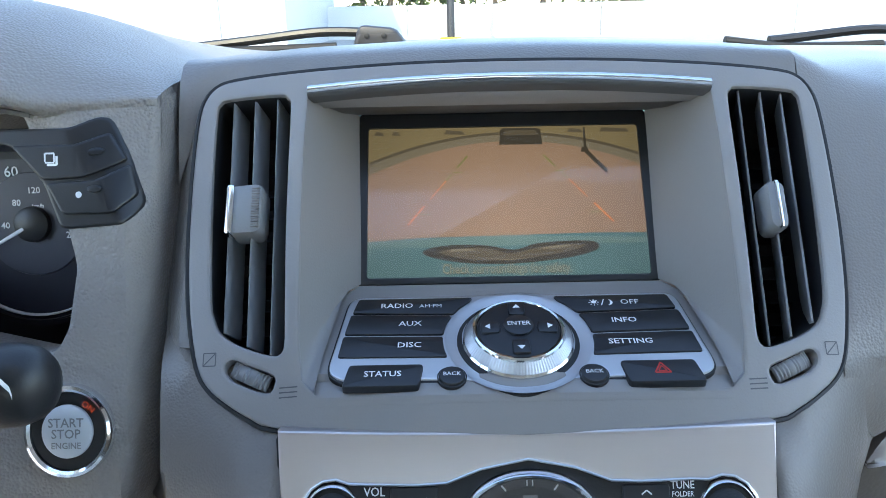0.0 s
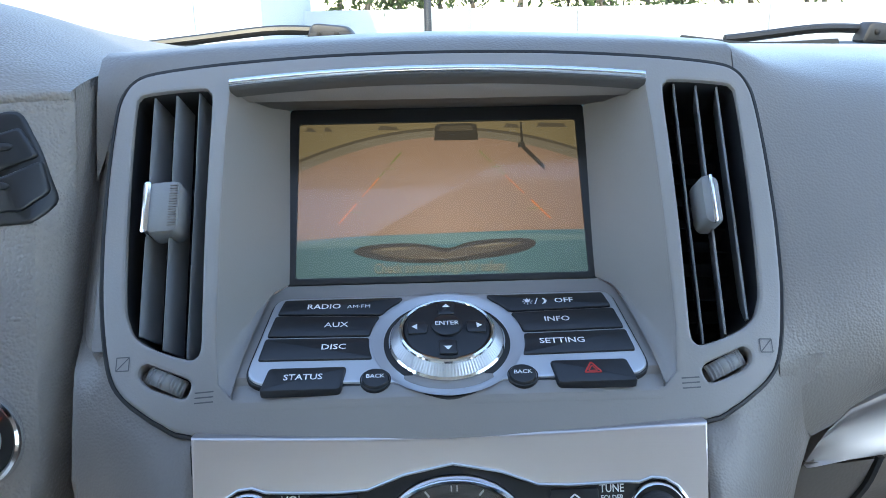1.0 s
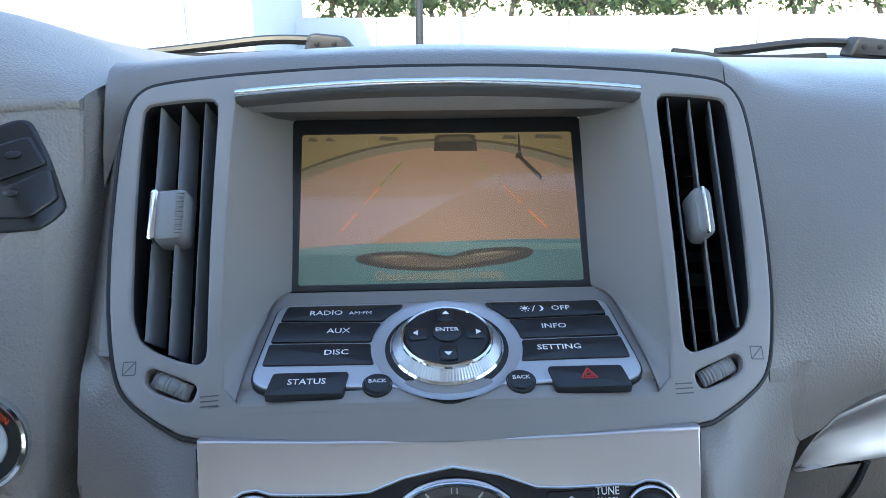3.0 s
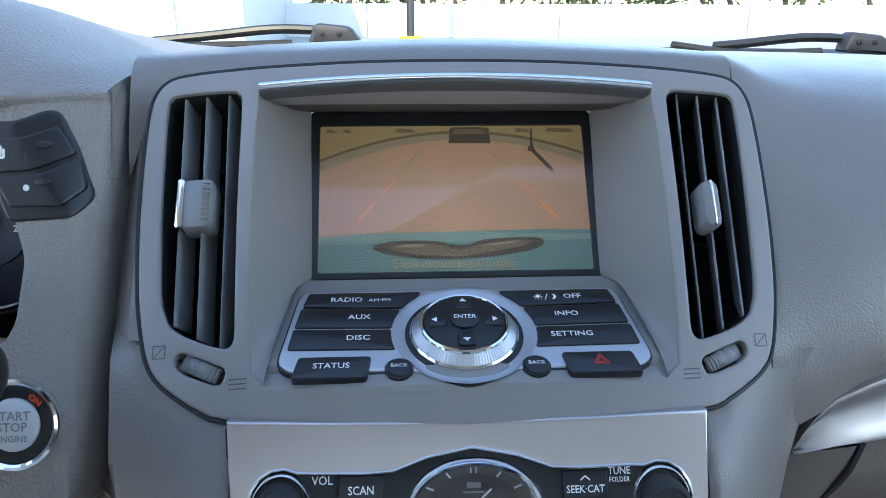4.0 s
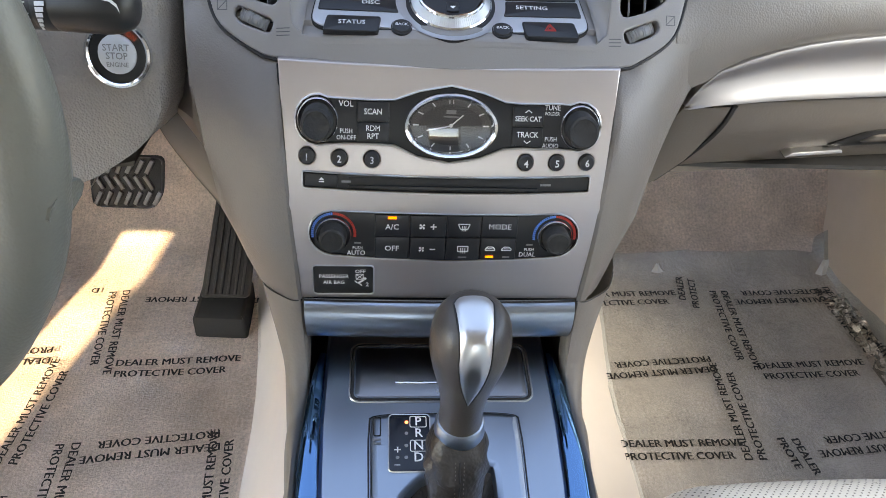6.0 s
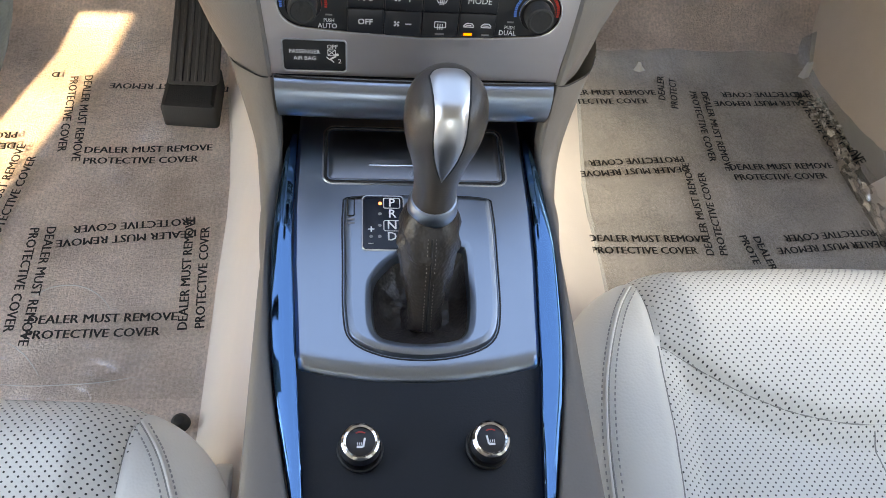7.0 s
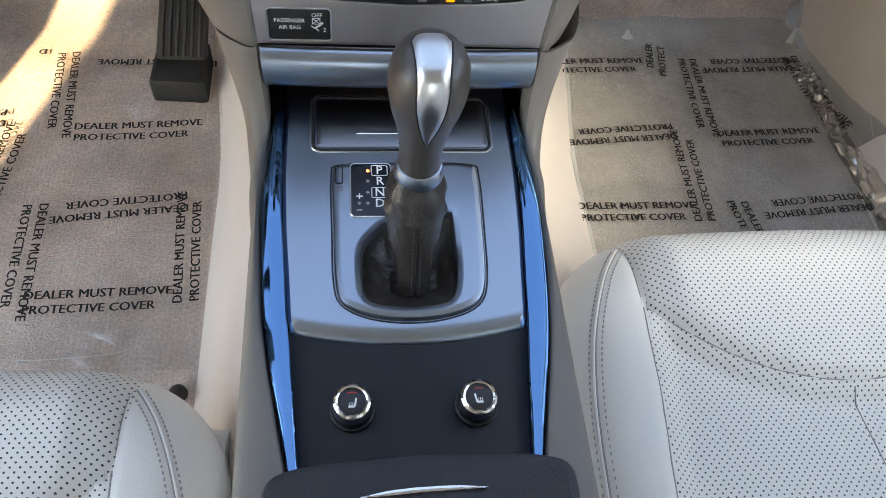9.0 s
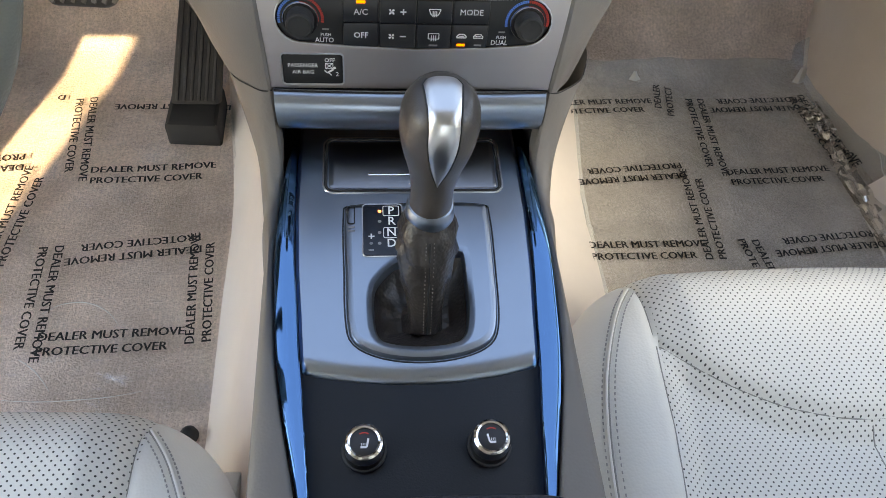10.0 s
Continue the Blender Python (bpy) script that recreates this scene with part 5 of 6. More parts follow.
# ---- centre console ----
console = thing("centre_console", "satin metal console top with chrome side strips", "console")
ring_out = curve_through([(-.0505, -.2040), (-.0440, -.1940), (.003, -.1925), (.0500, -.1935), (.0565, -.2040), (.0560, -.2500), (.0540, -.2900), (.0470, -.3080), (.0279, -.3170), (.0020, -.3200), (-.0250, -.3165), (-.0440, -.3060), (-.0490, -.2880), (-.0500, -.2500)], 4)
hole_b = curve_through([(-.0296, -.2690), (-.0265, -.2605), (-.0190, -.2515), (-.0120, -.2465), (.0080, -.2415), (.0300, -.2380), (.0330, -.2430), (.0332, -.2620), (.0328, -.2850), (.0295, -.3015), (.0215, -.3070), (.0030, -.3090), (-.0195, -.3065), (-.0280, -.3000), (-.0298, -.2850)], 3)
ash = rrect(-.0640, -.1800, .0680, -.1300, .006)
hw_y, hw_u = (-.36, -.338, -.315, -.28, -.25, -.20, -.15, -.10), (.0745, .0757, .0783, .0808, .0833, .0852, .0848, .0840)
half_width = lambda y: float(np.interp(y, hw_y, hw_u))
rear_y = lambda q: -.3335 + .0095 * q * q
ring_in, ROLL = offset(ring_out, .006), .014
bm = bmesh.new()
NU, NV = 72, 84
grid = []
for j in range(NV + 9):
    row = []
    for i in range(NU + 1):
        q = -1 + 2 * i / NU
        end = rear_y(q)
        if j <= NV:
            y, w = -.105 + (end + ROLL + .105) * j / NV, 0.0
        else:
            ang = math.pi / 2 * (j - NV) / 8
            y, w = end + ROLL - ROLL * math.sin(ang), -.0085 * (1 - math.cos(ang))
        side = max(0, abs(q) - .965) / .035
        row.append(bm.verts.new(FC(q * half_width(y), y, w - .0022 * side * side)))
    grid.append(row)
for a, b in zip(grid, grid[1:]):
    for i in range(NU):
        c = (a[i].co + b[i + 1].co) / 2
        if not inside((c.x, c.y), ring_in):
            bm.faces.new((a[i], a[i + 1], b[i + 1], b[i]))
bmesh.ops.delete(bm, geom=[v for v in bm.verts if not v.link_faces], context="VERTS")
part("top_plate", bm, M_SKY_SATIN, console)
part("ring_seam", tube([FC(u, v, .0002) for u, v in offset(ring_out, -.0003)], .0006, 6, closed=True), M_RECESS, console)
part("shift_surround", plate(offset(ring_out, .0005), [hole_b], FC, .0048, .012, .0052, 0), M_SKY_SATIN, console, "raised satin metal gear surround")
lid = part("ashtray_lid", prism(offset(ash, .0016), FC, -.004, .0012, .0030), mat("dark_satin", (.22, .22, .23), .30, 1.0, var=.04), console)
part("lid_gap", tube([FC(u, v, .0002) for u, v in ash], .0012, 6, closed=True), M_RECESS, lid)
part("lid_rim", tube([FC(u, v, .0002) for u, v in offset(ash, -.0018)], .0008, 6, closed=True), M_SATIN, lid)
part("lid_grip", prism(rrect(-.0325, -.1668, .0380, -.1648, .0008, 2), FC, -.001, .0026, .0006), M_CHROME, lid)
ind = part("gear_indicator", prism(rrect(-.0368, -.2412, -.0085, -.1968, .003), FC, -.001, .0058, .0004), mat("indicator_navy", (.010, .014, .024), .22), console)
for tx, y, u in (("P", -.2030, -.0165), ("R", -.2123, -.0163), ("N", -.2221, -.0165), ("D", -.2312, -.0167)):
    lettering(tx, .0098, FC, u, y, .0061, ind, us=.95)
for y in (-.2030, -.2221):
    P = rrect(-.0222, y - .0043, -.0108, y + .0043, .001, 2)
    part("letter_frame", tube([FC(u, v, .0060) for u, v in P], .0003, 4, closed=True), M_WHITE, ind)
for u, y, lit in ((-.0246, -.2034, 1), (-.0248, -.2123, 0), (-.0250, -.2220, 0), (-.0252, -.2311, 0), (-.0311, -.2311, 0)):
    marks([circle(u, y, .0013, 12)], FC, .0061, ind, glow("gear_lamp", (1, .25, .1), .5) if lit else M_GREYP, "lamp")
lettering("+", .009, FC, -.0310, -.2256, .0061, ind)
lettering("–", .007, FC, -.0312, -.2364, .0061, ind)
part("indicator_rim", tube([FC(u, v, .0054) for u, v in rrect(-.0371, -.2415, -.0082, -.1965, .0032)], .0005, 5, closed=True), M_SATIN, ind)
part("lock_button", tube([FC(u, v, .0052) for u, v in rrect(-.0474, -.2135, -.0428, -.1986, .001, 2)], .0005, 5, closed=True), M_BLACK, console)
marks([bar(-.0478, -.2165 - .003 * k, -.0424, -.2165 - .003 * k, .0016) for k in (0, 1)], FC, .0052, console, M_GREYP, "print")
for s in (-1, 1):
    rows = []
    for y, a, b in ((-.138, .0842, .0905), (-.150, .0846, .0928), (-.184, .0854, .0968), (-.23, .0852, .0988), (-.28, .0813, .0966), (-.315, .0788, .0938), (-.35, .0752, .0886), (-.388, .0718, .0812), (-.42, .0690, .0752), (-.45, .0675, .0722)):
        rows.append([FC(s * u, y, w) for u, w in ((a - .0004, -.012), (a, .0002), (a + .0008, .0012), (a + (b - a) * .2, .0016), (a + (b - a) * .5, .0019), (a + (b - a) * .8, .0017), (b - .0010, .0010), (b - .0002, -.0004), (b + .0005, -.012))])
    part("chrome_strip", loft([curve_through(list(c), 3, False) for c in zip(*rows)]), M_SKY_CHROME, console, "polished chrome side strip with the sky's blue in its colour")
    # rail: rises at the front to meet the cheek
    rows = [[(.0995, -.1244, .7037), (.0995, -.1366, .7037), (.1055, -.1376, .7037), (.1132, -.1336, .7037), (.1268, -.1226, .7037), (.1347, -.1044, .7037), (.1387, -.0814, .7037), (.1427, -.0164, .7037)],
            [(.0975, -.128, .680), (.0978, -.1440, .682), (.1040, -.1450, .682), (.1140, -.1400, .682), (.1240, -.1260, .681), (.1300, -.108, .679), (.1325, -.07, .677), (.136, -.01, .675)],
            [(.0968, -.130, .660), (.0970, -.1500, .664), (.1020, -.1515, .6645), (.1100, -.1480, .6640), (.1180, -.1370, .660), (.1235, -.121, .655), (.1262, -.09, .645), (.130, -.04, .63)],
            [(.0962, -.140, .640), (.0965, -.1570, .6480), (.1000, -.1600, .6495), (.1070, -.1590, .6490), (.1130, -.1520, .644), (.1170, -.139, .635), (.1205, -.115, .615), (.125, -.09, .59)]]
    for y, x in ((-.178, .0974), (-.20, .0984), (-.23, .0996), (-.25, .0990), (-.28, .0974), (-.315, .0946), (-.35, .0894), (-.388, .0820), (-.42, .0760), (-.45, .0730), (-.6, .07), (-.95, .07)):
        xo = .1105 if y > -.22 else .1075
        rows.append([(u, y, z) for u, z in ((x, .622), (x + .0005, .633), (x + .003, .6362), ((x + xo) / 2, .6365), (xo - .003, .633), (xo, .624), (xo + .003, .60), (xo + .006, .56))])
    rows = [curve_through([(s * x, y, z) for x, y, z in r], 3, False) for r in rows]
    # added filler that hides a light leak, shade put into its black
    part("black_filler", box(s * .104 - .0055, -.128, .50, s * .104 + .0055, .02, .7025, .002), M_RECESS, console, "added black panel closing the gap under the dash, shade in its colour")
    part("side_rail", loft([curve_through(list(c), 4, False) for c in zip(*rows)]), M_LOWER, console, "grained taupe side rail")
    part("rail_seam", tube([(s * x, y - .0004, .7030) for x, y in curve_through([(.0995, -.1368), (.1055, -.1378), (.1132, -.1338), (.1268, -.1228), (.1347, -.1046)], 3, False)], .0005, 5), M_RECESS, console)
rear_out = [(-.083, -.315), (-.0815, -.345), (-.075, -.40), (-.07, -.46), (.07, -.46), (.075, -.40), (.0815, -.345), (.083, -.315)]
part("rear_plate", prism(rear_out, FC, -.02, -.0060, .001), mat("dark_soft_plastic", (.007, .009, .013), .45, spec=.35, bump=.15, bscale=800), console, "dark matt rear plate")
# black sheet below the lip, the hollow's shade put into its colour
part("cavity_shade", loft([[(x, y, z) for x in (-.1, 0, .1)] for y, z in ((-.165, .625), (-.10, .628), (-.085, .66), (-.08, .72))]), M_RECESS, console)
for u in (-.0380, .0393):
    h = thing("seat_heater_knob", "round chrome-ringed seat heater knob on the console", "knob", group="seat heater knobs")
    part("collar", lathe([(.0140, -.004), (.0138, -.0028), (.0128, -.0022)], FC, u, -.3752, 40, 1, False), M_RECESS, h)
    part("skirt", lathe([(.0126, -.0035), (.0127, .0010), (.0122, .0024)], FC, u, -.3750, 40, 1, False), M_BLACK, h)
    part("ring", lathe([(.0122, .0020), (.0121, .0060), (.0112, .0088), (.0098, .0098), (.0086, .0092), (.0083, .0080)], FC, u, -.3750, 40, 1, False), M_CHROME, h)
    c = part("cap", lathe([(.0085, .0082), (.006, .0088), (.0004, .0090)], FC, u, -.3750, 32), M_BUTTON, h)
    m = 1 if u < 0 else -1
    yb = -.3765
    marks([bar(u - m * .0022, yb - .0018, u + m * .0016, yb - .0018, .0014), bar(u + m * .0016, yb - .0018, u + m * .0026, yb + .0034, .0012)] + [bar(u - m * (.0006 + .0011 * k), yb - .0008, u - m * (.0006 + .0011 * k), yb + .0008, .0004) for k in (-1, 0, 1)], FC, .0094, c, M_WHITE)
    marks([[(u + .0060 * math.cos(radians(a)), -.3750 + .0060 * math.sin(radians(a))) for a in (60, 80, 100, 120)] + [(u + .0052 * math.cos(radians(a)), -.3750 + .0052 * math.sin(radians(a))) for a in (120, 100, 80, 60)]], FC, .0093, c, M_RED, "heat_mark")
arm = thing("armrest", "dark soft-touch armrest lid with a chrome grip", "armrest")
FA = lambda u, y, w: Vector((u, y, .668 + w))
arm_out = rounded(rounded([(-.0865, -.4245), (-.060, -.4185), (0, -.4155), (.060, -.4175), (.0855, -.4225), (.0870, -.60), (.085, -.90), (-.085, -.90), (-.0870, -.60)], .012, 4), .004, 2)
part("lid", prism(arm_out, FA, -.035, 0, .005), mat("armrest_pad", (.017, .019, .024), .5, spec=.4, var=.08, bump=.4, bscale=600, cells=True), arm)
part("grip", prism(curve_through([(-.036, -.4395), (-.02, -.4362), (.0, -.4350), (.02, -.4352), (.0345, -.4372), (.02, -.4378), (0, -.4382), (-.02, -.4392)], 3), FA, -.001, .0022, .0008), M_CHROME, arm)

# ---- gear lever ----
lever = thing("gear_lever", "leather gear lever with a satin metal spine and stitched boot", "gear lever")
LIFT = .007
axis = lambda z: Vector((.0055 + .021 * (z - .70), -.2475 + .10 * (z - .70), z + LIFT))
N = 28


def around(c, rx, ry, n=N):
    return [c + Vector((rx * math.cos(2 * math.pi * i / n), ry * math.sin(2 * math.pi * i / n), 0)) for i in range(n)]


prof = [(.702, .0135, .0135), (.712, .0132, .0140), (.724, .0140, .0150), (.738, .0170, .0180), (.750, .0205, .0215), (.762, .0228, .0240), (.772, .0230, .0245), (.781, .0212, .0228), (.7875, .0165, .0180), (.7908, .0090, .0100), (.7916, .0020, .0020)]
prof = curve_through(prof, 3, False)
part("knob", rings(bmesh.new(), [around(axis(z), a, b) for z, a, b in prof], True, True), M_KNOB, lever, "dark taupe leather knob")
# metal spine set into the knob's top and rear
PK = np.array(prof)
PK = PK[np.argsort(PK[:, 0])]
semi = lambda z: (float(np.interp(z, PK[:, 0], PK[:, 1])), float(np.interp(z, PK[:, 0], PK[:, 2])))


def crown(x, y):
    """Height of the knob's top over a point beside its axis."""
    lo, hi = .770, .7917
    for _ in range(30):
        z = (lo + hi) / 2
        a, b = semi(z)
        lo, hi = (z, hi) if (x / a) ** 2 + (y / b) ** 2 < 1 else (lo, z)
    return lo


rows = []
stations = [("top", y) for y in np.linspace(.008, -.0215, 16)] + [("rear", z) for z in np.linspace(.776, .7360, 20)[1:]]
for k, (kind, c) in enumerate(stations):
    t = k / (len(stations) - 1)
    hw = .0116 * min(1, (.08 + t) / .14) ** .5 * (1 - .22 * min(t, .4) / .4) * (1 if t < .4 else max(.03, 1 - ((t - .4) / .6) ** 1.9))
    row = []
    for q in np.linspace(-1, 1, 11):
        x, lift = q * hw, .0014 * (1 - q ** 4) + .0002
        if kind == "top":
            o = axis(.785)
            z = crown(x, c) + LIFT
            row.append(Vector((o.x + x, o.y + c - lift * max(0, -c) / .022, z + lift)))
        else:
            a, b = semi(c)
            o = axis(c)
            row.append(Vector((o.x + x, o.y - b * math.sqrt(max(.02, 1 - (x / a) ** 2)) - lift, c + LIFT + lift * .3)))
    rows.append(row)
part("spine", loft(rows), M_SATIN, lever, "satin metal spine", 60)
edge = [r[0] for r in rows] + [r[-1] for r in reversed(rows)]
part("spine_gap", tube(edge, .0006, 5, closed=True), M_RECESS, lever)
part("collar", rings(bmesh.new(), [around(axis(z), r, r) for z, r in ((.693, .0150), (.695, .0158), (.7005, .0154), (.7035, .0144), (.7045, .0128))], True, True), M_SKY_SATIN, lever, "satin metal collar")
rows = []
hb = [FC(u, v, -.003) for u, v in hole_b]
n = len(hb)
for z, dx, y, rx, ry, wob in ((.702, 0, -.2490, .0145, .0148, 0), (.697, 0, -.2500, .0176, .0178, .0006), (.692, 0, -.2520, .0194, .0192, .0010), (.687, 0, -.2542, .0188, .0184, .0012), (.682, -.0004, -.2568, .0198, .0195, .0016), (.677, -.0006, -.2590, .0184, .0180, .0013), (.670, -.0008, -.2625, .0186, .0182, .0012), (.660, -.001, -.2680, .0164, .0162, .0012), (.652, -.001, -.2735, .0140, .0142, .0012), (.645, -.001, -.2780, .0122, .0128, .0010), (.638, -.001, -.2815, .0110, .0122, .0008), (.630, -.001, -.2840, .0112, .0130, .0008)):
    rows.append([Vector((.005 + dx + (rx + wob * math.sin(7 * a + z * 300)) * math.cos(a), y + (ry + wob * math.sin(5 * a + z * 200)) * math.sin(a), z + .0014 * math.sin(2 * a + z * 90))) for a in (math.atan2(p.y + .279, p.x - .004) for p in hb)])
M_THREAD = mat("dark_thread", (.13, .12, .11), .7)
for k, sink in ((.45, .011), (.62, .012), (.80, .009), (.93, .004)):
    row = []
    for p in hb:
        c = Vector((.004, -.283, p.z))
        q = c.lerp(p, k)
        rear = max(0, min(1, (-.285 - q.y) / .02))
        row.append(q - Vector((0, 0, sink * (1 - .75 * rear) + .0012 * math.sin(9 * math.atan2(p.y + .279, p.x - .004)))))
    rows.append(row)
rows.append(hb)
part("boot", rings(bmesh.new(), rows, cap1=False), M_BOOT, lever, "wrinkled dark leather boot")
for s in (-1, 1):
    bm = bmesh.new()
    pts = [(.696, -.2676), (.689, -.2720), (.680, -.2765), (.670, -.2803), (.660, -.2838), (.652, -.2875), (.645, -.2907), (.638, -.2937), (.632, -.2968)]
    for i in range(26):
        t = i / 26 * (len(pts) - 1)
        k = int(t)
        f = t - k
        z, y = (pts[k][0] * (1 - f) + pts[k + 1][0] * f, pts[k][1] * (1 - f) + pts[k + 1][1] * f)
        tube([(.005 + s * .0026, y - .0006, z), (.005 + s * .0026, y - .0014, z - .0006), (.005 + s * .0026, y - .0009, z - .0012)], .0003, 4, bm)
    part("stitching", bm, M_THREAD, lever)
part("boot_seam", tube([(.005, y - .0006, z) for z, y in pts], .0007, 6), M_RECESS, lever)

# ---- seats ----
def seat(cx, shift, label):
    t = thing("car_seat", label, "car seat", group="front seats")
    CR, HW = .105, .234
    front = lambda X: -.174 + shift - .30 * min(X, HW - CR) ** 2
    cy = front(HW) - CR
    yf = lambda X: front(X) if X < HW - CR else cy + math.sqrt(max(0, CR * CR - (X - HW + CR) ** 2))
    cres = lambda X: -.3365 + shift + 2.75 * X * X
    seam = lambda y: float(np.interp(-(y - shift), (.18, .214, .268, .344, .41, .55, .8), (.1640, .1625, .1610, .1640, .1700, .180, .185)))

    def top(X0, y):
        """Height of the cushion's leather."""
        X = abs(X0)
        if X > HW - CR and y > cy:
            e = CR - math.hypot(X - HW + CR, y - cy)
        else:
            e = min(HW - X, front(X) - y)
        e, z = max(0, e), .553
        if e < .055:
            z -= .055 - math.sqrt(max(0, .055 ** 2 - (.055 - e) ** 2))
        c, sd = cres(min(X, .165)), seam(y)
        if X < sd:
            if y > c:
                span = max(.02, yf(X) - c)
                z += .016 * math.sin(math.pi * min(1, max(0, (yf(X) - y) / span))) ** .6 * min(1, (sd - X) / .03)
            else:
                z -= .015 * min(1, (c - y) / .016) * min(1, (sd - X) / .022)
            z -= .0035 * math.exp(-((y - c) / .004) ** 2)
        z -= .0035 * math.exp(-((X - sd) / .0035) ** 2)
        return z + .0011 * noise.noise(Vector((X0 * 14 + cx, y * 14, 1))) + .0006 * noise.noise(Vector((X0 * 40 + cx, y * 40, 4)))

    NX, NY = 130, 130
    V, tag = [], []
    for i in range(NX + 1):
        X0 = -HW + 2 * HW * i / NX
        row, tg = [], []
        for j in range(NY + 1):
            y = yf(abs(X0)) - .56 * (j / NY) ** 1.3
            row.append(Vector((cx + X0, y, top(X0, y))))
            tg.append(0 if abs(X0) >= seam(y) else (1 if y > cres(min(abs(X0), .165)) else 2))
        V.append(row)
        tag.append(tg)
    for want, nm, material, lb in ((1, "front_roll", M_PERF, "perforated leather thigh roll"), (2, "insert", M_PERF, "perforated leather insert"), (0, "bolster", M_LEATHER, "smooth leather side bolster")):
        for half_side in ((-1, 1) if want == 0 else (0,)):
            bm = bmesh.new()
            made = {}

            def get(i, j):
                if (i, j) not in made:
                    made[(i, j)] = bm.verts.new(V[i][j])
                return made[(i, j)]

            for i in range(NX):
                for j in range(NY):
                    if tag[i][j] == want and (not half_side or (i - NX / 2) * half_side > 0):
                        bm.faces.new((get(i, j), get(i + 1, j), get(i + 1, j + 1), get(i, j + 1)))
            part(nm, bm, material, t, lb, 60)
    # skirt down to the frame
    allp = [V[0][j] for j in range(NY, 0, -1)] + [V[i][0] for i in range(NX + 1)] + [V[NX][j] for j in range(1, NY + 1)]
    part("skirt", rings(bmesh.new(), [allp, [Vector(((p.x - cx) * .985 + cx, p.y - .002, p.z - .05)) for p in allp], [Vector(((p.x - cx) * .90 + cx, p.y - .016, .36)) for p in allp]], cap1=False, closed=False), M_LEATHER, t)

    def on_top(pts, lift):
        return [Vector((cx + X, y, top(X, y) + lift)) for X, y in curve_through(pts, 6, False)]

    def stitches(line, pitch, r):
        bm, acc = bmesh.new(), 0
        for a, b in zip(line, line[1:]):
            acc += (b - a).length
            if acc > pitch:
                acc = 0
                d = (b - a).normalized()
                tube([b - d * pitch * .32, b + d * pitch * .32], r, 4, bm)
        part("stitching", bm, M_STITCH, t)

    for s in (-1, 1):
        P = [(.1660, -.2040), (.1860, -.2360), (.2030, -.2840), (.2120, -.342), (.2155, -.41), (.2165, -.50), (.2165, -.60)]
        part("bolster_seam", tube(on_top([(s * X, y + shift) for X, y in P], .0001), .0009, 6), M_SEAM, t)
        part("piping", tube(on_top([(s * (X + .0016), y + shift) for X, y in P], .0006), .0014, 8), M_LEATHER, t)
        for d in (-.0042, .0042):
            line = on_top([(s * (X + d), y + shift + d * .4) for X, y in P], .0003)
            fine = curve_through(line, 4, False)
            stitches([Vector(p) for p in fine], .0036, .00060)
        part("side_seam", tube(on_top([(s * seam(y + shift), y + shift) for y in (-.205, -.23, -.25, -.268, -.30, -.344, -.38, -.41, -.47, -.55)], .0000), .0007, 6), M_SEAM, t)
    part("insert_seam", tube(on_top([(-.003 + .027 * q, -.341 + shift - .22 * q) for q in np.linspace(0, 1, 8)], -.0001), .0006, 6), M_SEAM, t)
    part("roll_seam", tube(on_top([(q, cres(abs(q))) for q in np.linspace(-.158, .158, 33)], .0000), .0008, 6), M_SEAM, t)
    # unseen backrest behind the cushion, added for bounced light and reflections
    rows = []
    for z in np.linspace(.50, 1.12, 12):
        y0 = -.70 + shift - .32 * (z - .50)
        hw = .235 - .035 * max(0, (z - .9) / .22) ** 2
        rows.append([Vector((cx + hw * math.sin(a), y0 + .035 * math.sin(abs(a)) ** 4 - (.12 if abs(a) > 1.5 else 0), z)) for a in np.linspace(-1.57, 1.57, 17)])
    part("backrest", loft(rows, .02), M_LEATHER, t)
    return t


pseat = seat(.36, 0.0, "pale leather passenger seat with perforated cushion")
dseat = seat(-.36, -.114, "pale leather driver seat with perforated cushion")
bm = bmesh.new()
for k in range(9):
    a, c = rng.uniform(0, 6.28), Vector((.354 + rng.gauss(0, .006), -.206 + rng.gauss(0, .004), .553))
    tube([c, c + Vector((math.cos(a) * .006, math.sin(a) * .005, .003)), c + Vector((math.cos(a) * .009, math.sin(a) * .009, .001))], [.0016, .0012, .0003], 5, bm)
tagged(part("leather_tear", bm, mat("torn_leather", (.35, .33, .28), .8), pseat), "small tear in the seat leather")
cov = part("side_cover", prism(rounded([(-.318, .36), (-.318, .45), (-.332, .468), (-.40, .485), (-.80, .48), (-.80, .36)], .012), lambda u, v, w: Vector((-.152 + w, u, v)), 0, .014, .004), M_LEATHER, dseat, "pale plastic seat side cover")
part("cover_slot", prism(rounded([(-.350, .385), (-.350, .432), (-.362, .444), (-.362, .385)], .002), lambda u, v, w: Vector((-.138 + w, u, v)), 0, .0006, .0002), M_RECESS, cov)
lump = thing("rail_cap", "small black cap of the seat rail on the carpet", "cap")
part("cap", lathe([(.010, 0), (.009, .006), (.005, .011), (.001, .012)], lambda u, v, w: Vector((u, v, FLOOR + .003 + w)), -.220, -.226, 18), M_RUBBER, lump)

# ---- protective film on the carpet ----
def film_z(u, y):
    z = FLOOR + .007 + .0022 * noise.noise(Vector((u * 9, y * 9, 3))) + .0008 * noise.noise(Vector((u * 22, y * 22, 7)))
    if y > .31:
        z += (y - .31) * .12
    if u > .665:
        z += (u - .665) * .9 + .004 * noise.noise(Vector((u * 60, y * 40, 5)))
    return z


def FM(u, y, w):
    return Vector((u, y, film_z(u, y) + w))


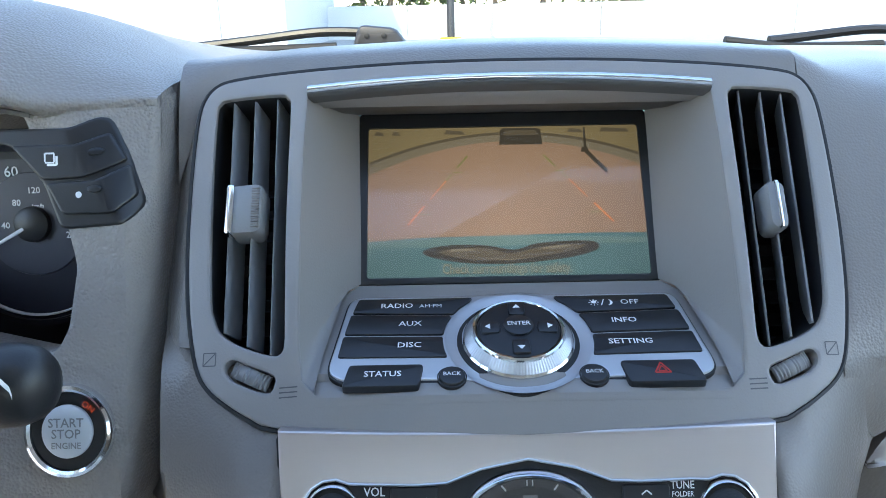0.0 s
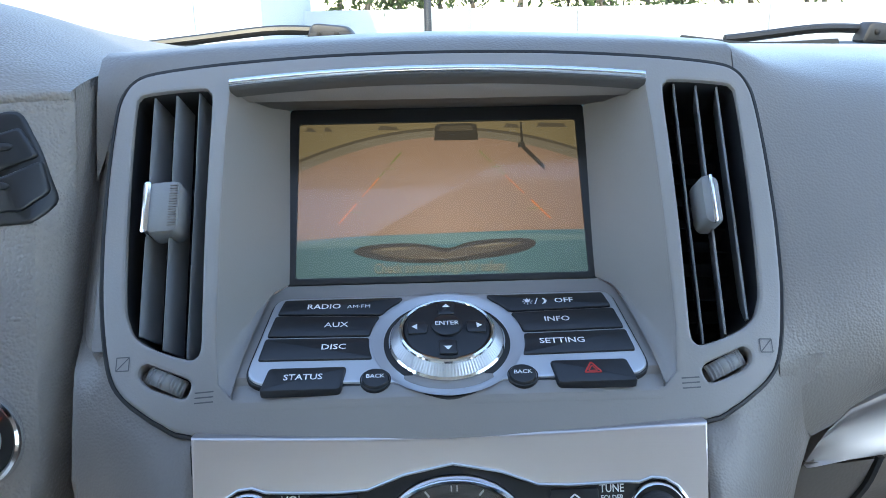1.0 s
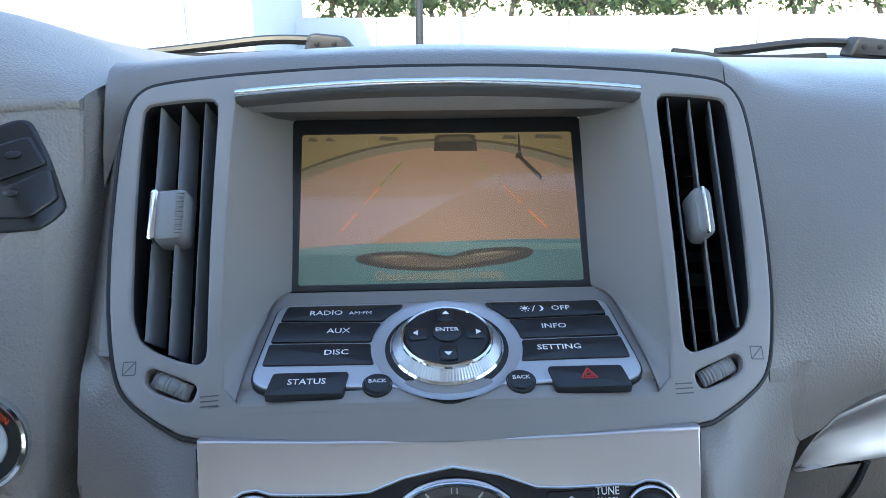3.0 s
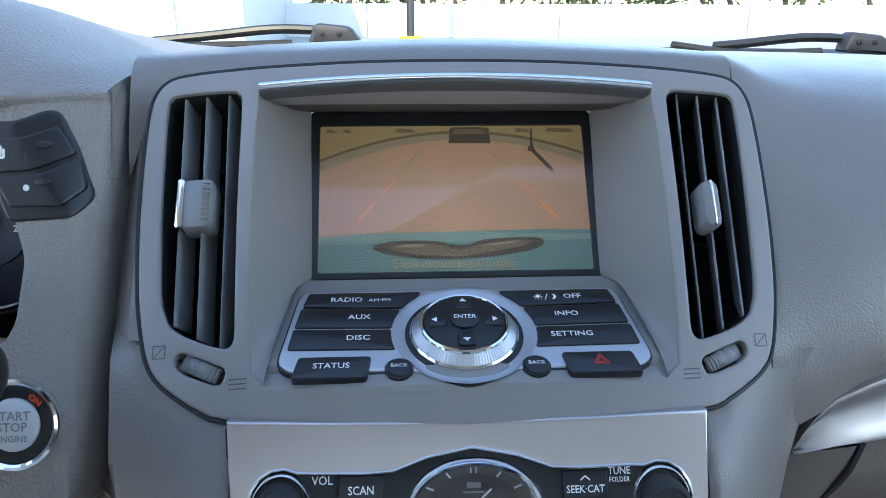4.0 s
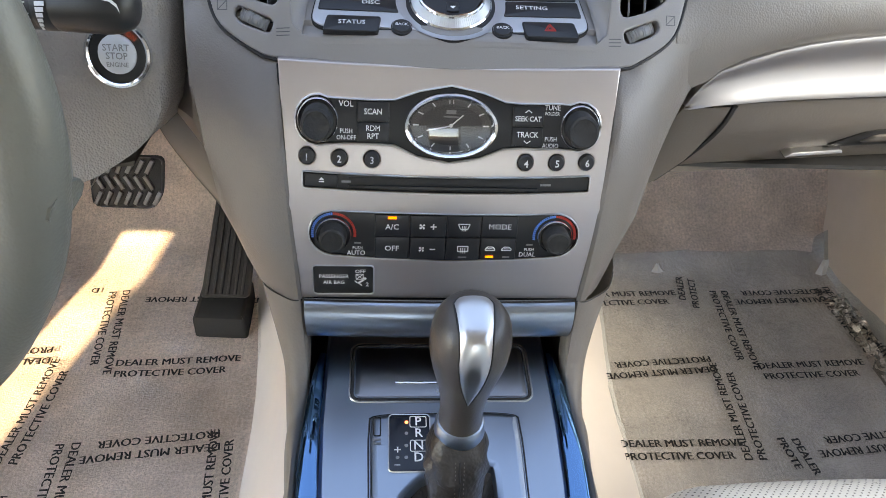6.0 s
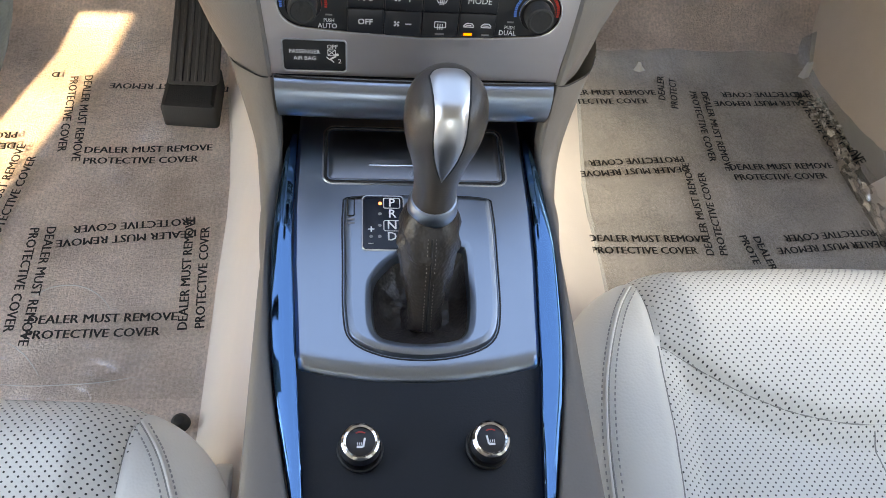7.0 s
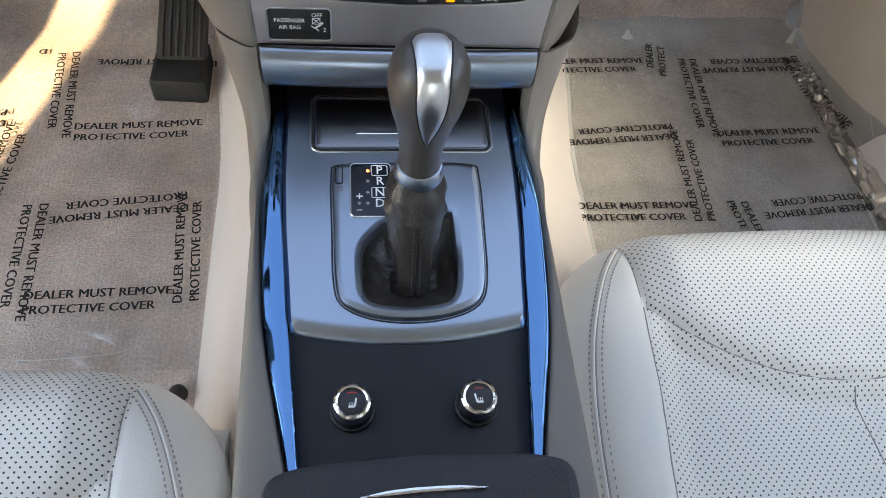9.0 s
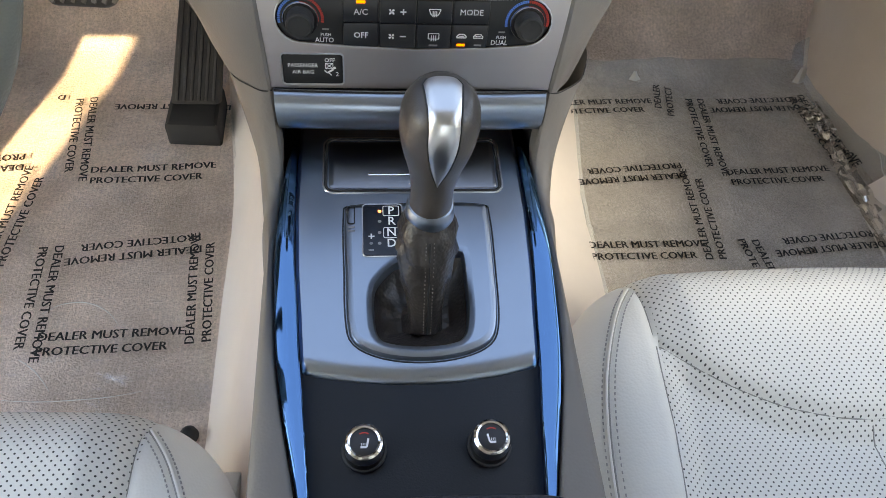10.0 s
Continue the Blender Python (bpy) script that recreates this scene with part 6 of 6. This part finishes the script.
def film(x0, y0, x1, y1, label, material):
    t = thing("floor_film", label, "plastic film", group="floor films")
    ob = part("sheet", loft([[FM(x, y, 0) for x in np.linspace(x0, x1, 46)] for y in np.linspace(y0, y1, 46)]), material, t)
    ob.visible_shadow = False
    return t


LINES = ("DEALER MUST REMOVE", "PROTECTIVE COVER")


def print_block(t, u, y, rot, lines=LINES, size=.0152, gap=.0185, us=1.0):
    ca, sa = math.cos(radians(rot)), math.sin(radians(rot))
    for k, tx in enumerate(lines):
        o = (.5 - k) * gap
        sh = 0 if k == 0 or len(lines) < 2 else -.008
        for d in (-.00045, 0, .00045):               # heavy print
            lettering(tx, size, FM, u - sa * o + ca * (sh + d), y + ca * o + sa * (sh + d), .0025, t, M_INK, rot=rot, us=us, bold=0)


fd = film(-.60, -.20, -.205, .37, "clear plastic floor film printed with black warnings", M_FILM)
for u, y, r in ((-.307, .135, 3.5), (-.3175, -.1145, 1.5), (-.312, .0135, 186.5), (-.4105, .199, -84.5), (-.2275, -.041, 94), (-.4065, -.0595, -88), (-.462, .068, 84), (-.53, -.07, 4), (-.55, .15, 184)):
    print_block(fd, u, y, r)
print_block(fd, -.298, .269, 180, LINES[:1])
print_block(fd, -.452, .288, 180, ("D",))
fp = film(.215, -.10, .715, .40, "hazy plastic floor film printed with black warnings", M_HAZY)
for u, y, r in ((.325, .266, 3), (.570, .273, 182), (.469, .206, -92), (.339, .133, 185), (.557, .1275, 3), (.4225, .062, 88), (.332, .0, 0), (.583, .0085, 184.5), (.652, .215, -80)):
    print_block(fp, u, y, r)
print_block(fp, .4245, .288, 80, ("DEALER", "PROTECT"))
print_block(fp, .4765, -.012, -80, ("DEALER", "PROTE"))
rows = []
edge_in = curve_through([(.634, .262), (.639, .231), (.6446, .1825), (.6425, .117), (.652, .040), (.655, -.045), (.66, -.09)], 10, False)
for k, (u, y) in enumerate(edge_in):
    wide = .020 + .006 * noise.noise(Vector((k * .21, 3, 1)))
    row = []
    for q in np.linspace(0, 1, 9):
        h = .004 + .016 * q + .0075 * math.sin(math.pi * q) * (noise.noise(Vector((k * .55, q * 4, 2))) + .6 * noise.noise(Vector((k * 1.3, q * 9, 6))))
        row.append(FM(u + wide * q + .004 * noise.noise(Vector((k * .4, q * 3, 9))), y + .005 * noise.noise(Vector((k * .5, q * 5, 4))), h))
    rows.append(row)
part("crumpled_edge", loft(rows), M_CRUMPLE, fp, "crumpled shiny edge of the film", 20).visible_shadow = False
# opaque pale tubes along creases and edges, the film's glints in their colour
glint_pale = mat("film_glint", (.6, .6, .58), .25)
for t, name, r, pts in ((fd, "crease", .0007, [(-.3994, -.0762), (-.3804, -.0638), (-.3528, -.0620), (-.3289, -.0739), (-.3133, -.0929)]),
                        (fd, "crease", .0006, [(-.4108, -.1336), (-.3901, -.1479), (-.3705, -.1721)]),
                        (fd, "film_edge", .0006, [(-.4172, -.1804), (-.3825, -.1835), (-.3425, -.1828), (-.3081, -.1806), (-.2737, -.1751)]),
                        (fp, "crease", .0009, [(.7003, .3134), (.7049, .2511), (.7002, .1695), (.6915, .0940), (.6792, .0337)]),
                        (fp, "crease", .0008, [(.662, .300), (.668, .24), (.661, .18), (.664, .12)]),
                        (fp, "crease", .0006, [(.2595, .1039), (.2604, .0647), (.2652, .0270)])):
    line = [FM(u + .0015 * noise.noise(Vector((u * 90, y * 90, 2))), y, .0006) for u, y in curve_through(pts, 8, False)]
    part(name, tube(line, [r * (.3 + .7 * math.sin(math.pi * (k + .5) / len(line))) for k in range(len(line))], 5), glint_pale, t)
# pale flaps added where the film glints
for cx, cy, hgt, wid, lean in ((.388, .327, .012, .010, 0), (.655, .325, .026, .009, .006)):
    fold = thing("film_glint_flap", "small upright pale film flap standing for a glint", "plastic film", group="film folds")
    part("flap", loft([[FM(cx - wid, cy, .001), FM(cx, cy - .004, .001), FM(cx + wid, cy, .001)], [FM(cx - wid * .5, cy + .004, hgt * .5), FM(cx, cy, hgt * .5), FM(cx + wid * .4 + lean, cy + .004, hgt * .5)], [FM(cx - wid * .3, cy + .006, hgt), FM(cx, cy + .004, hgt), FM(cx + wid * .1 + lean, cy + .006, hgt)]], .0006), glint_pale, fold)

# ---- pedals ----
# rubber made paler on the tread bars, highlights put into its colour
M_TREAD = mat("tread_highlight", (.15, .145, .14), .28)
brake = thing("brake_pedal", "black ribbed rubber brake pedal under the dashboard", "pedal")
FBR = lambda u, v, w: Vector((u, .25 + .35 * (v - .50) - .94 * w, v + .33 * w))
pad = part("pad", prism(rounded([(-.402, .488), (-.330, .486), (-.318, .50), (-.312, .548), (-.400, .548)], .010), FBR, -.008, .004, .002), M_RUBBER, brake)
for i in range(7):
    for j, (a, b) in enumerate(((.491, .507), (.510, .526), (.529, .545))):
        u, lean = -.398 + i * .0118 + j * .003, (.009, -.009, .009)[j]
        if -.400 < u < -.326:
            part("tread_bar", prism(bar(u + (.009 if lean < 0 else 0), a, u + (.009 if lean > 0 else 0), b, .0052), FBR, .003, .0080, .0014), M_TREAD, pad)
part("trim", tube([FBR(u, v, .0035) for u, v in rounded([(-.402, .488), (-.330, .486), (-.318, .50), (-.312, .548), (-.400, .548)], .010)], .0012, 5, closed=True), M_STEEL, pad)
part("arm", tube([(-.36, .275, .52), (-.36, .36, .58), (-.36, .40, .72)], .009, 8), M_STEEL, brake)
gas = thing("accelerator_pedal", "black ribbed accelerator pedal hinged on the floor", "pedal")
FAC = lambda u, v, w: Vector((u + .12 * v, .205 + .62 * v - .78 * w, .325 + .78 * v + .62 * w))
part("plate", prism(rounded([(-.292, .03), (-.228, .03), (-.232, .26), (-.284, .26)], .006), FAC, -.012, .004, .003), M_RUBBER, gas)
for k in range(6):
    part("rib", prism(bar(-.284 + k * .0095, .035, -.280 + k * .0085, .25, .004), FAC, .003, .0068, .001), M_RUBBER, gas)
part("foot", prism(rounded([(-.298, .196), (-.226, .192), (-.226, .275), (-.296, .275)], .006), lambda u, v, w: Vector((u, v, FLOOR + w)), 0, .038, .008), M_RUBBER, gas)

# ---- steering wheel, stalk, start button ----
wheel = thing("steering_wheel", "taupe leather steering wheel", "steering wheel")
WC, WR, tiltw = Vector((-.3566, -.2423, .900)), .160, radians(17.2)
wp = lambda a, r=WR, w=0: WC + Vector((r * math.cos(a), -r * math.sin(a) * -math.sin(tiltw) - w * math.cos(tiltw), r * math.sin(a) * math.cos(tiltw) - w * math.sin(tiltw)))
part("rim", tube([wp(a) for a in np.linspace(0, 2 * math.pi, 73)[:-1]], .0178, 16, closed=True, up=(0, -math.cos(tiltw), -math.sin(tiltw))), M_RIM, wheel)
part("hub", rings(bmesh.new(), [[wp(a, r, w) for a in np.linspace(0, 2 * math.pi, 33)[:-1]] for r, w in ((.055, -.05), (.075, -.02), (.072, .005), (.05, .018), (.005, .022))], True, True), M_RIM, wheel)
for a in (-.15, math.pi + .15, -math.pi / 2):
    part("spoke", tube([wp(a, .06, -.02), wp(a, .12, -.012), wp(a, .176, 0)], [.022, .016, .014], 10, flat=.6), M_RIM, wheel)
shroud = thing("column_shroud", "dark plastic steering column shroud", "shroud")
part("shroud", tube([(-.362, -.21, .90), (-.362, -.12, .875), (-.362, .0, .85)], [.045, .06, .07], 16), M_LOWER, shroud)
stalk = thing("wiper_stalk", "black wiper stalk with white interval marks", "stalk")
SA, SB = Vector((-.345, -.140, .912)), Vector((-.165, -.154, .925))
sp = lambda t: SA.lerp(SB, t)
part("lever", tube([sp(t) for t in (0, .2, .5, .73)], [.008, .0095, .0110, .0118], 20, caps=True), M_BLACK, stalk)
part("grip", tube([sp(t) for t in (.775, .79, .83, .87, .91, .945, .97, .985, .996, 1.0)], [.0122, .0128, .0132, .0138, .0142, .0138, .0122, .0098, .0055, .001], 22), M_BLACK, stalk)
part("interval_ring", tube([sp(t) for t in (.728, .735, .768, .775)], [.0120, .0125, .0126, .0122], 22), M_BLACK, stalk)


def FT(u, v, w):                                # wraps round the stalk's near side
    c = sp(u)
    r = .0127 + w
    a = v / r
    return c + Vector((0, -r * math.cos(a), r * math.sin(a)))


marks([[(.738, .010 - k * .0028), (.738, .0078 - k * .0028), (.745 + .004 * (6 - k), .0078 - k * .0028), (.745 + .004 * (6 - k), .010 - k * .0028)] for k in range(7)], FT, .0003, stalk, M_WHITE, "interval_marks")
arcp = [(.86, .0095), (.91, .0098), (.945, .0085), (.965, .0055), (.97, .0030)]
marks([bar(*a, *b, .0018) for a, b in ()] + [[(a[0], a[1] + .0009), (a[0], a[1] - .0009), (b[0], b[1] - .0009), (b[0], b[1] + .0009)] for a, b in zip(arcp, arcp[1:])], lambda u, v, w: FT(u, v, w + .0018), .0004, stalk, M_WHITE, "tip_mark")
FT2 = lambda u, v, w: FT(.685 + u / .18, v, w - .0010)
lettering("INT", .0055, FT2, 0, .0045, .0003, stalk)
lettering("TIME", .0055, FT2, 0, -.0008, .0003, stalk)
lettering("FRONT", .0045, FT2, -.026, .0035, .0003, stalk)
start = thing("start_button", "round engine start button with a chrome ring", "button")
FQ = lambda u, v, w: Vector((-.2150 + u, -.06 + .33 * (v - .0002) - .95 * w, .8508 + v + .31 * w))
part("ring", lathe([(.0212, -.001), (.0213, .0030), (.0206, .0045), (.0192, .0050), (.0180, .0040), (.0176, .0020)], FQ, 0, 0, 48, 1, False), M_CHROME, start)
part("collar", lathe([(.0178, .0000), (.0176, .0028), (.0150, .0034), (.0122, .0034)], FQ, 0, 0, 48, 1, False), mat("gloss_black", (.008, .008, .009), .35), start)
cap = part("cap", lathe([(.0122, .0020), (.0120, .0046), (.0110, .0052), (.0004, .0054)], FQ, 0, 0, 40), mat("silver_plastic", (.55, .57, .58), .45, .3), start)
lettering("START", .0058, FQ, 0, .0040, .0057, cap, M_GREYP)
lettering("STOP", .0058, FQ, 0, -.0010, .0057, cap, M_GREYP)
lettering("ENGINE", .0040, FQ, 0, -.0062, .0057, cap, M_GREYP)
lettering("ON", .0042, FQ, .0098, .0108, .0038, start, glow("orange_lamp", (1, .13, .04), .045), rot=-38, bold=0)

# ---- dials and switches behind the wheel ----
cluster = thing("instrument_cluster", "dark speedometer with white numbers and a thin bright ring", "gauge")
FG = lambda u, z, w: Vector((u, .050 + .2 * (z - .92) - .98 * w, z + .2 * w))
GC = (-.2756, .9227)
part("backing", box(-.60, .058, .78, -.205, .066, 1.005), M_RECESS, cluster)
# dark sheet added under the instrument hood, shade put into its colour
part("shade", loft([[(x, y, z + .03 * min(1, max(0, (-x - .205) / .15))) for x in np.linspace(-.60, -.232, 12)] for y, z in ((-.014, .990), (.03, .992), (.07, .985))], .002), M_SHADE_TAUPE, cluster)
navy = mat("dial_navy", (.012, .012, .020), .4)
part("dial", lathe([(.060, -.002), (.060, 0), (.001, 0)], FG, *GC, 56), navy, cluster)
part("inner_dial", lathe([(.030, 0), (.0295, .0012), (.001, .0012)], FG, *GC, 48), mat("dial_grey", (.035, .035, .05), .4), cluster)
part("bright_ring", lathe([(.0538, -.001), (.0538, .0025), (.0530, .0028), (.0526, .0)], FG, *GC, 64, 1, False), M_WHITE, cluster)
part("outer_ring", lathe([(.0575, -.001), (.0570, .003), (.0562, .003), (.0560, 0)], FG, *GC, 64, 1, False), M_BLACK, cluster)
tk = []
for k in range(0, 33):
    a = radians(212 - k * 7.5)
    r0 = .0470 if k % 4 == 0 else .0485
    tk.append(bar(GC[0] + r0 * math.cos(a), GC[1] + r0 * math.sin(a), GC[0] + .0515 * math.cos(a), GC[1] + .0515 * math.sin(a), .0011 if k % 4 == 0 else .0006))
marks(tk, FG, .0004, cluster, M_WHITE, "speed_marks")
for tx, u, v, sz in (("0", -.3060, .9023, .0085), ("20", -.3064, .9207, .0085), ("40", -.3000, .9395, .0085), ("60", -.2869, .9527, .0085), ("80", -.268, .957, .0085)):
    lettering(tx, sz, FG, u, v, .0005, cluster)
for tx, u, v in (("40", -.2920, .9220), ("80", -.2846, .9350), ("120", -.2740, .9420), ("160", -.2610, .9400), ("240", -.2530, .9160), ("km/h", -.2720, .9330)):
    lettering(tx, .0052 if tx != "km/h" else .0035, FG, u, v, .0016, cluster)
part("needle", prism([(GC[0], GC[1] + .0012), (GC[0] - .0365, GC[1] - .0195), (GC[0] - .0368, GC[1] - .0205), (GC[0] + .0006, GC[1] - .0014)], FG, .005, .0062, .0003), M_WHITE, cluster)
part("needle_hub", lathe([(.0105, .001), (.0100, .0048), (.008, .0060), (.001, .0064)], FG, *GC, 28), M_BLACK, cluster)
part("warning_lamp", prism([(-.3130, .9610), (-.3040, .9610), (-.3085, .9690)], FG, 0, .0005, .0001), glow("warning_orange", (1, .15, .03), .4), cluster)
bank = thing("switch_bank", "dark two-key switch bank beside the speedometer", "switches")


def FW(u, z, w):                                # face of the switch bank, bent with the panel
    return FD(u, z, w - .0012)


P = rounded([(-.2660, .9880), (-.2140, .9883), (-.2010, .9930), (-.1955, .9912), (-.1880, .9743), (-.1808, .9500), (-.1880, .9438), (-.2180, .9420), (-.2262, .9634), (-.2413, .9805), (-.2660, .9820)], .004)
part("body", plate(dense(P, .002), [], FW, .0025, .030, .0012, .0015), M_BUTTON, bank)
for i, P in enumerate(([(-.2405, .9802), (-.2103, .9804), (-.1955, .9848), (-.1880, .9713), (-.2070, .9652), (-.2255, .9644)], [(-.2242, .9630), (-.2010, .9640), (-.1868, .9695), (-.1835, .9550), (-.1925, .9490), (-.2163, .9487)])):
    k = part("key", plate(dense(rounded(P, .002), .002), [], FW, .0046, .004, .0010, .0015), M_BUTTON, bank)
    part("dimple", prism([(-.2005 + .0035 * math.cos(a), (.9765, .9600)[i] + .0017 * math.sin(a)) for a in np.linspace(0, 6.28, 17)[:-1]], FW, .004, .0056, .0007), M_BUTTON, k)
    if i == 0:
        c = (-.2210, .9738)
        marks([bar(c[0] - .0028, c[1] + .0026, c[0] + .0016, c[1] + .0026, .0008), bar(c[0] - .0028, c[1] - .0012, c[0] - .0028, c[1] + .0026, .0008), bar(c[0] - .0018, c[1] - .0026, c[0] + .0028, c[1] - .0026, .0011), bar(c[0] + .0028, c[1] - .0026, c[0] + .0028, c[1] + .0014, .0011), bar(c[0] - .0028, c[1] - .0016, c[0] + .0016, c[1] - .0016, .0007), bar(c[0] + .0016, c[1] - .0014, c[0] + .0016, c[1] + .0026, .0007)], FW, .0048, k, M_WHITE)
    else:
        marks([circle(-.2080, .9575, .0015, 14)], FW, .0048, k, M_WHITE)
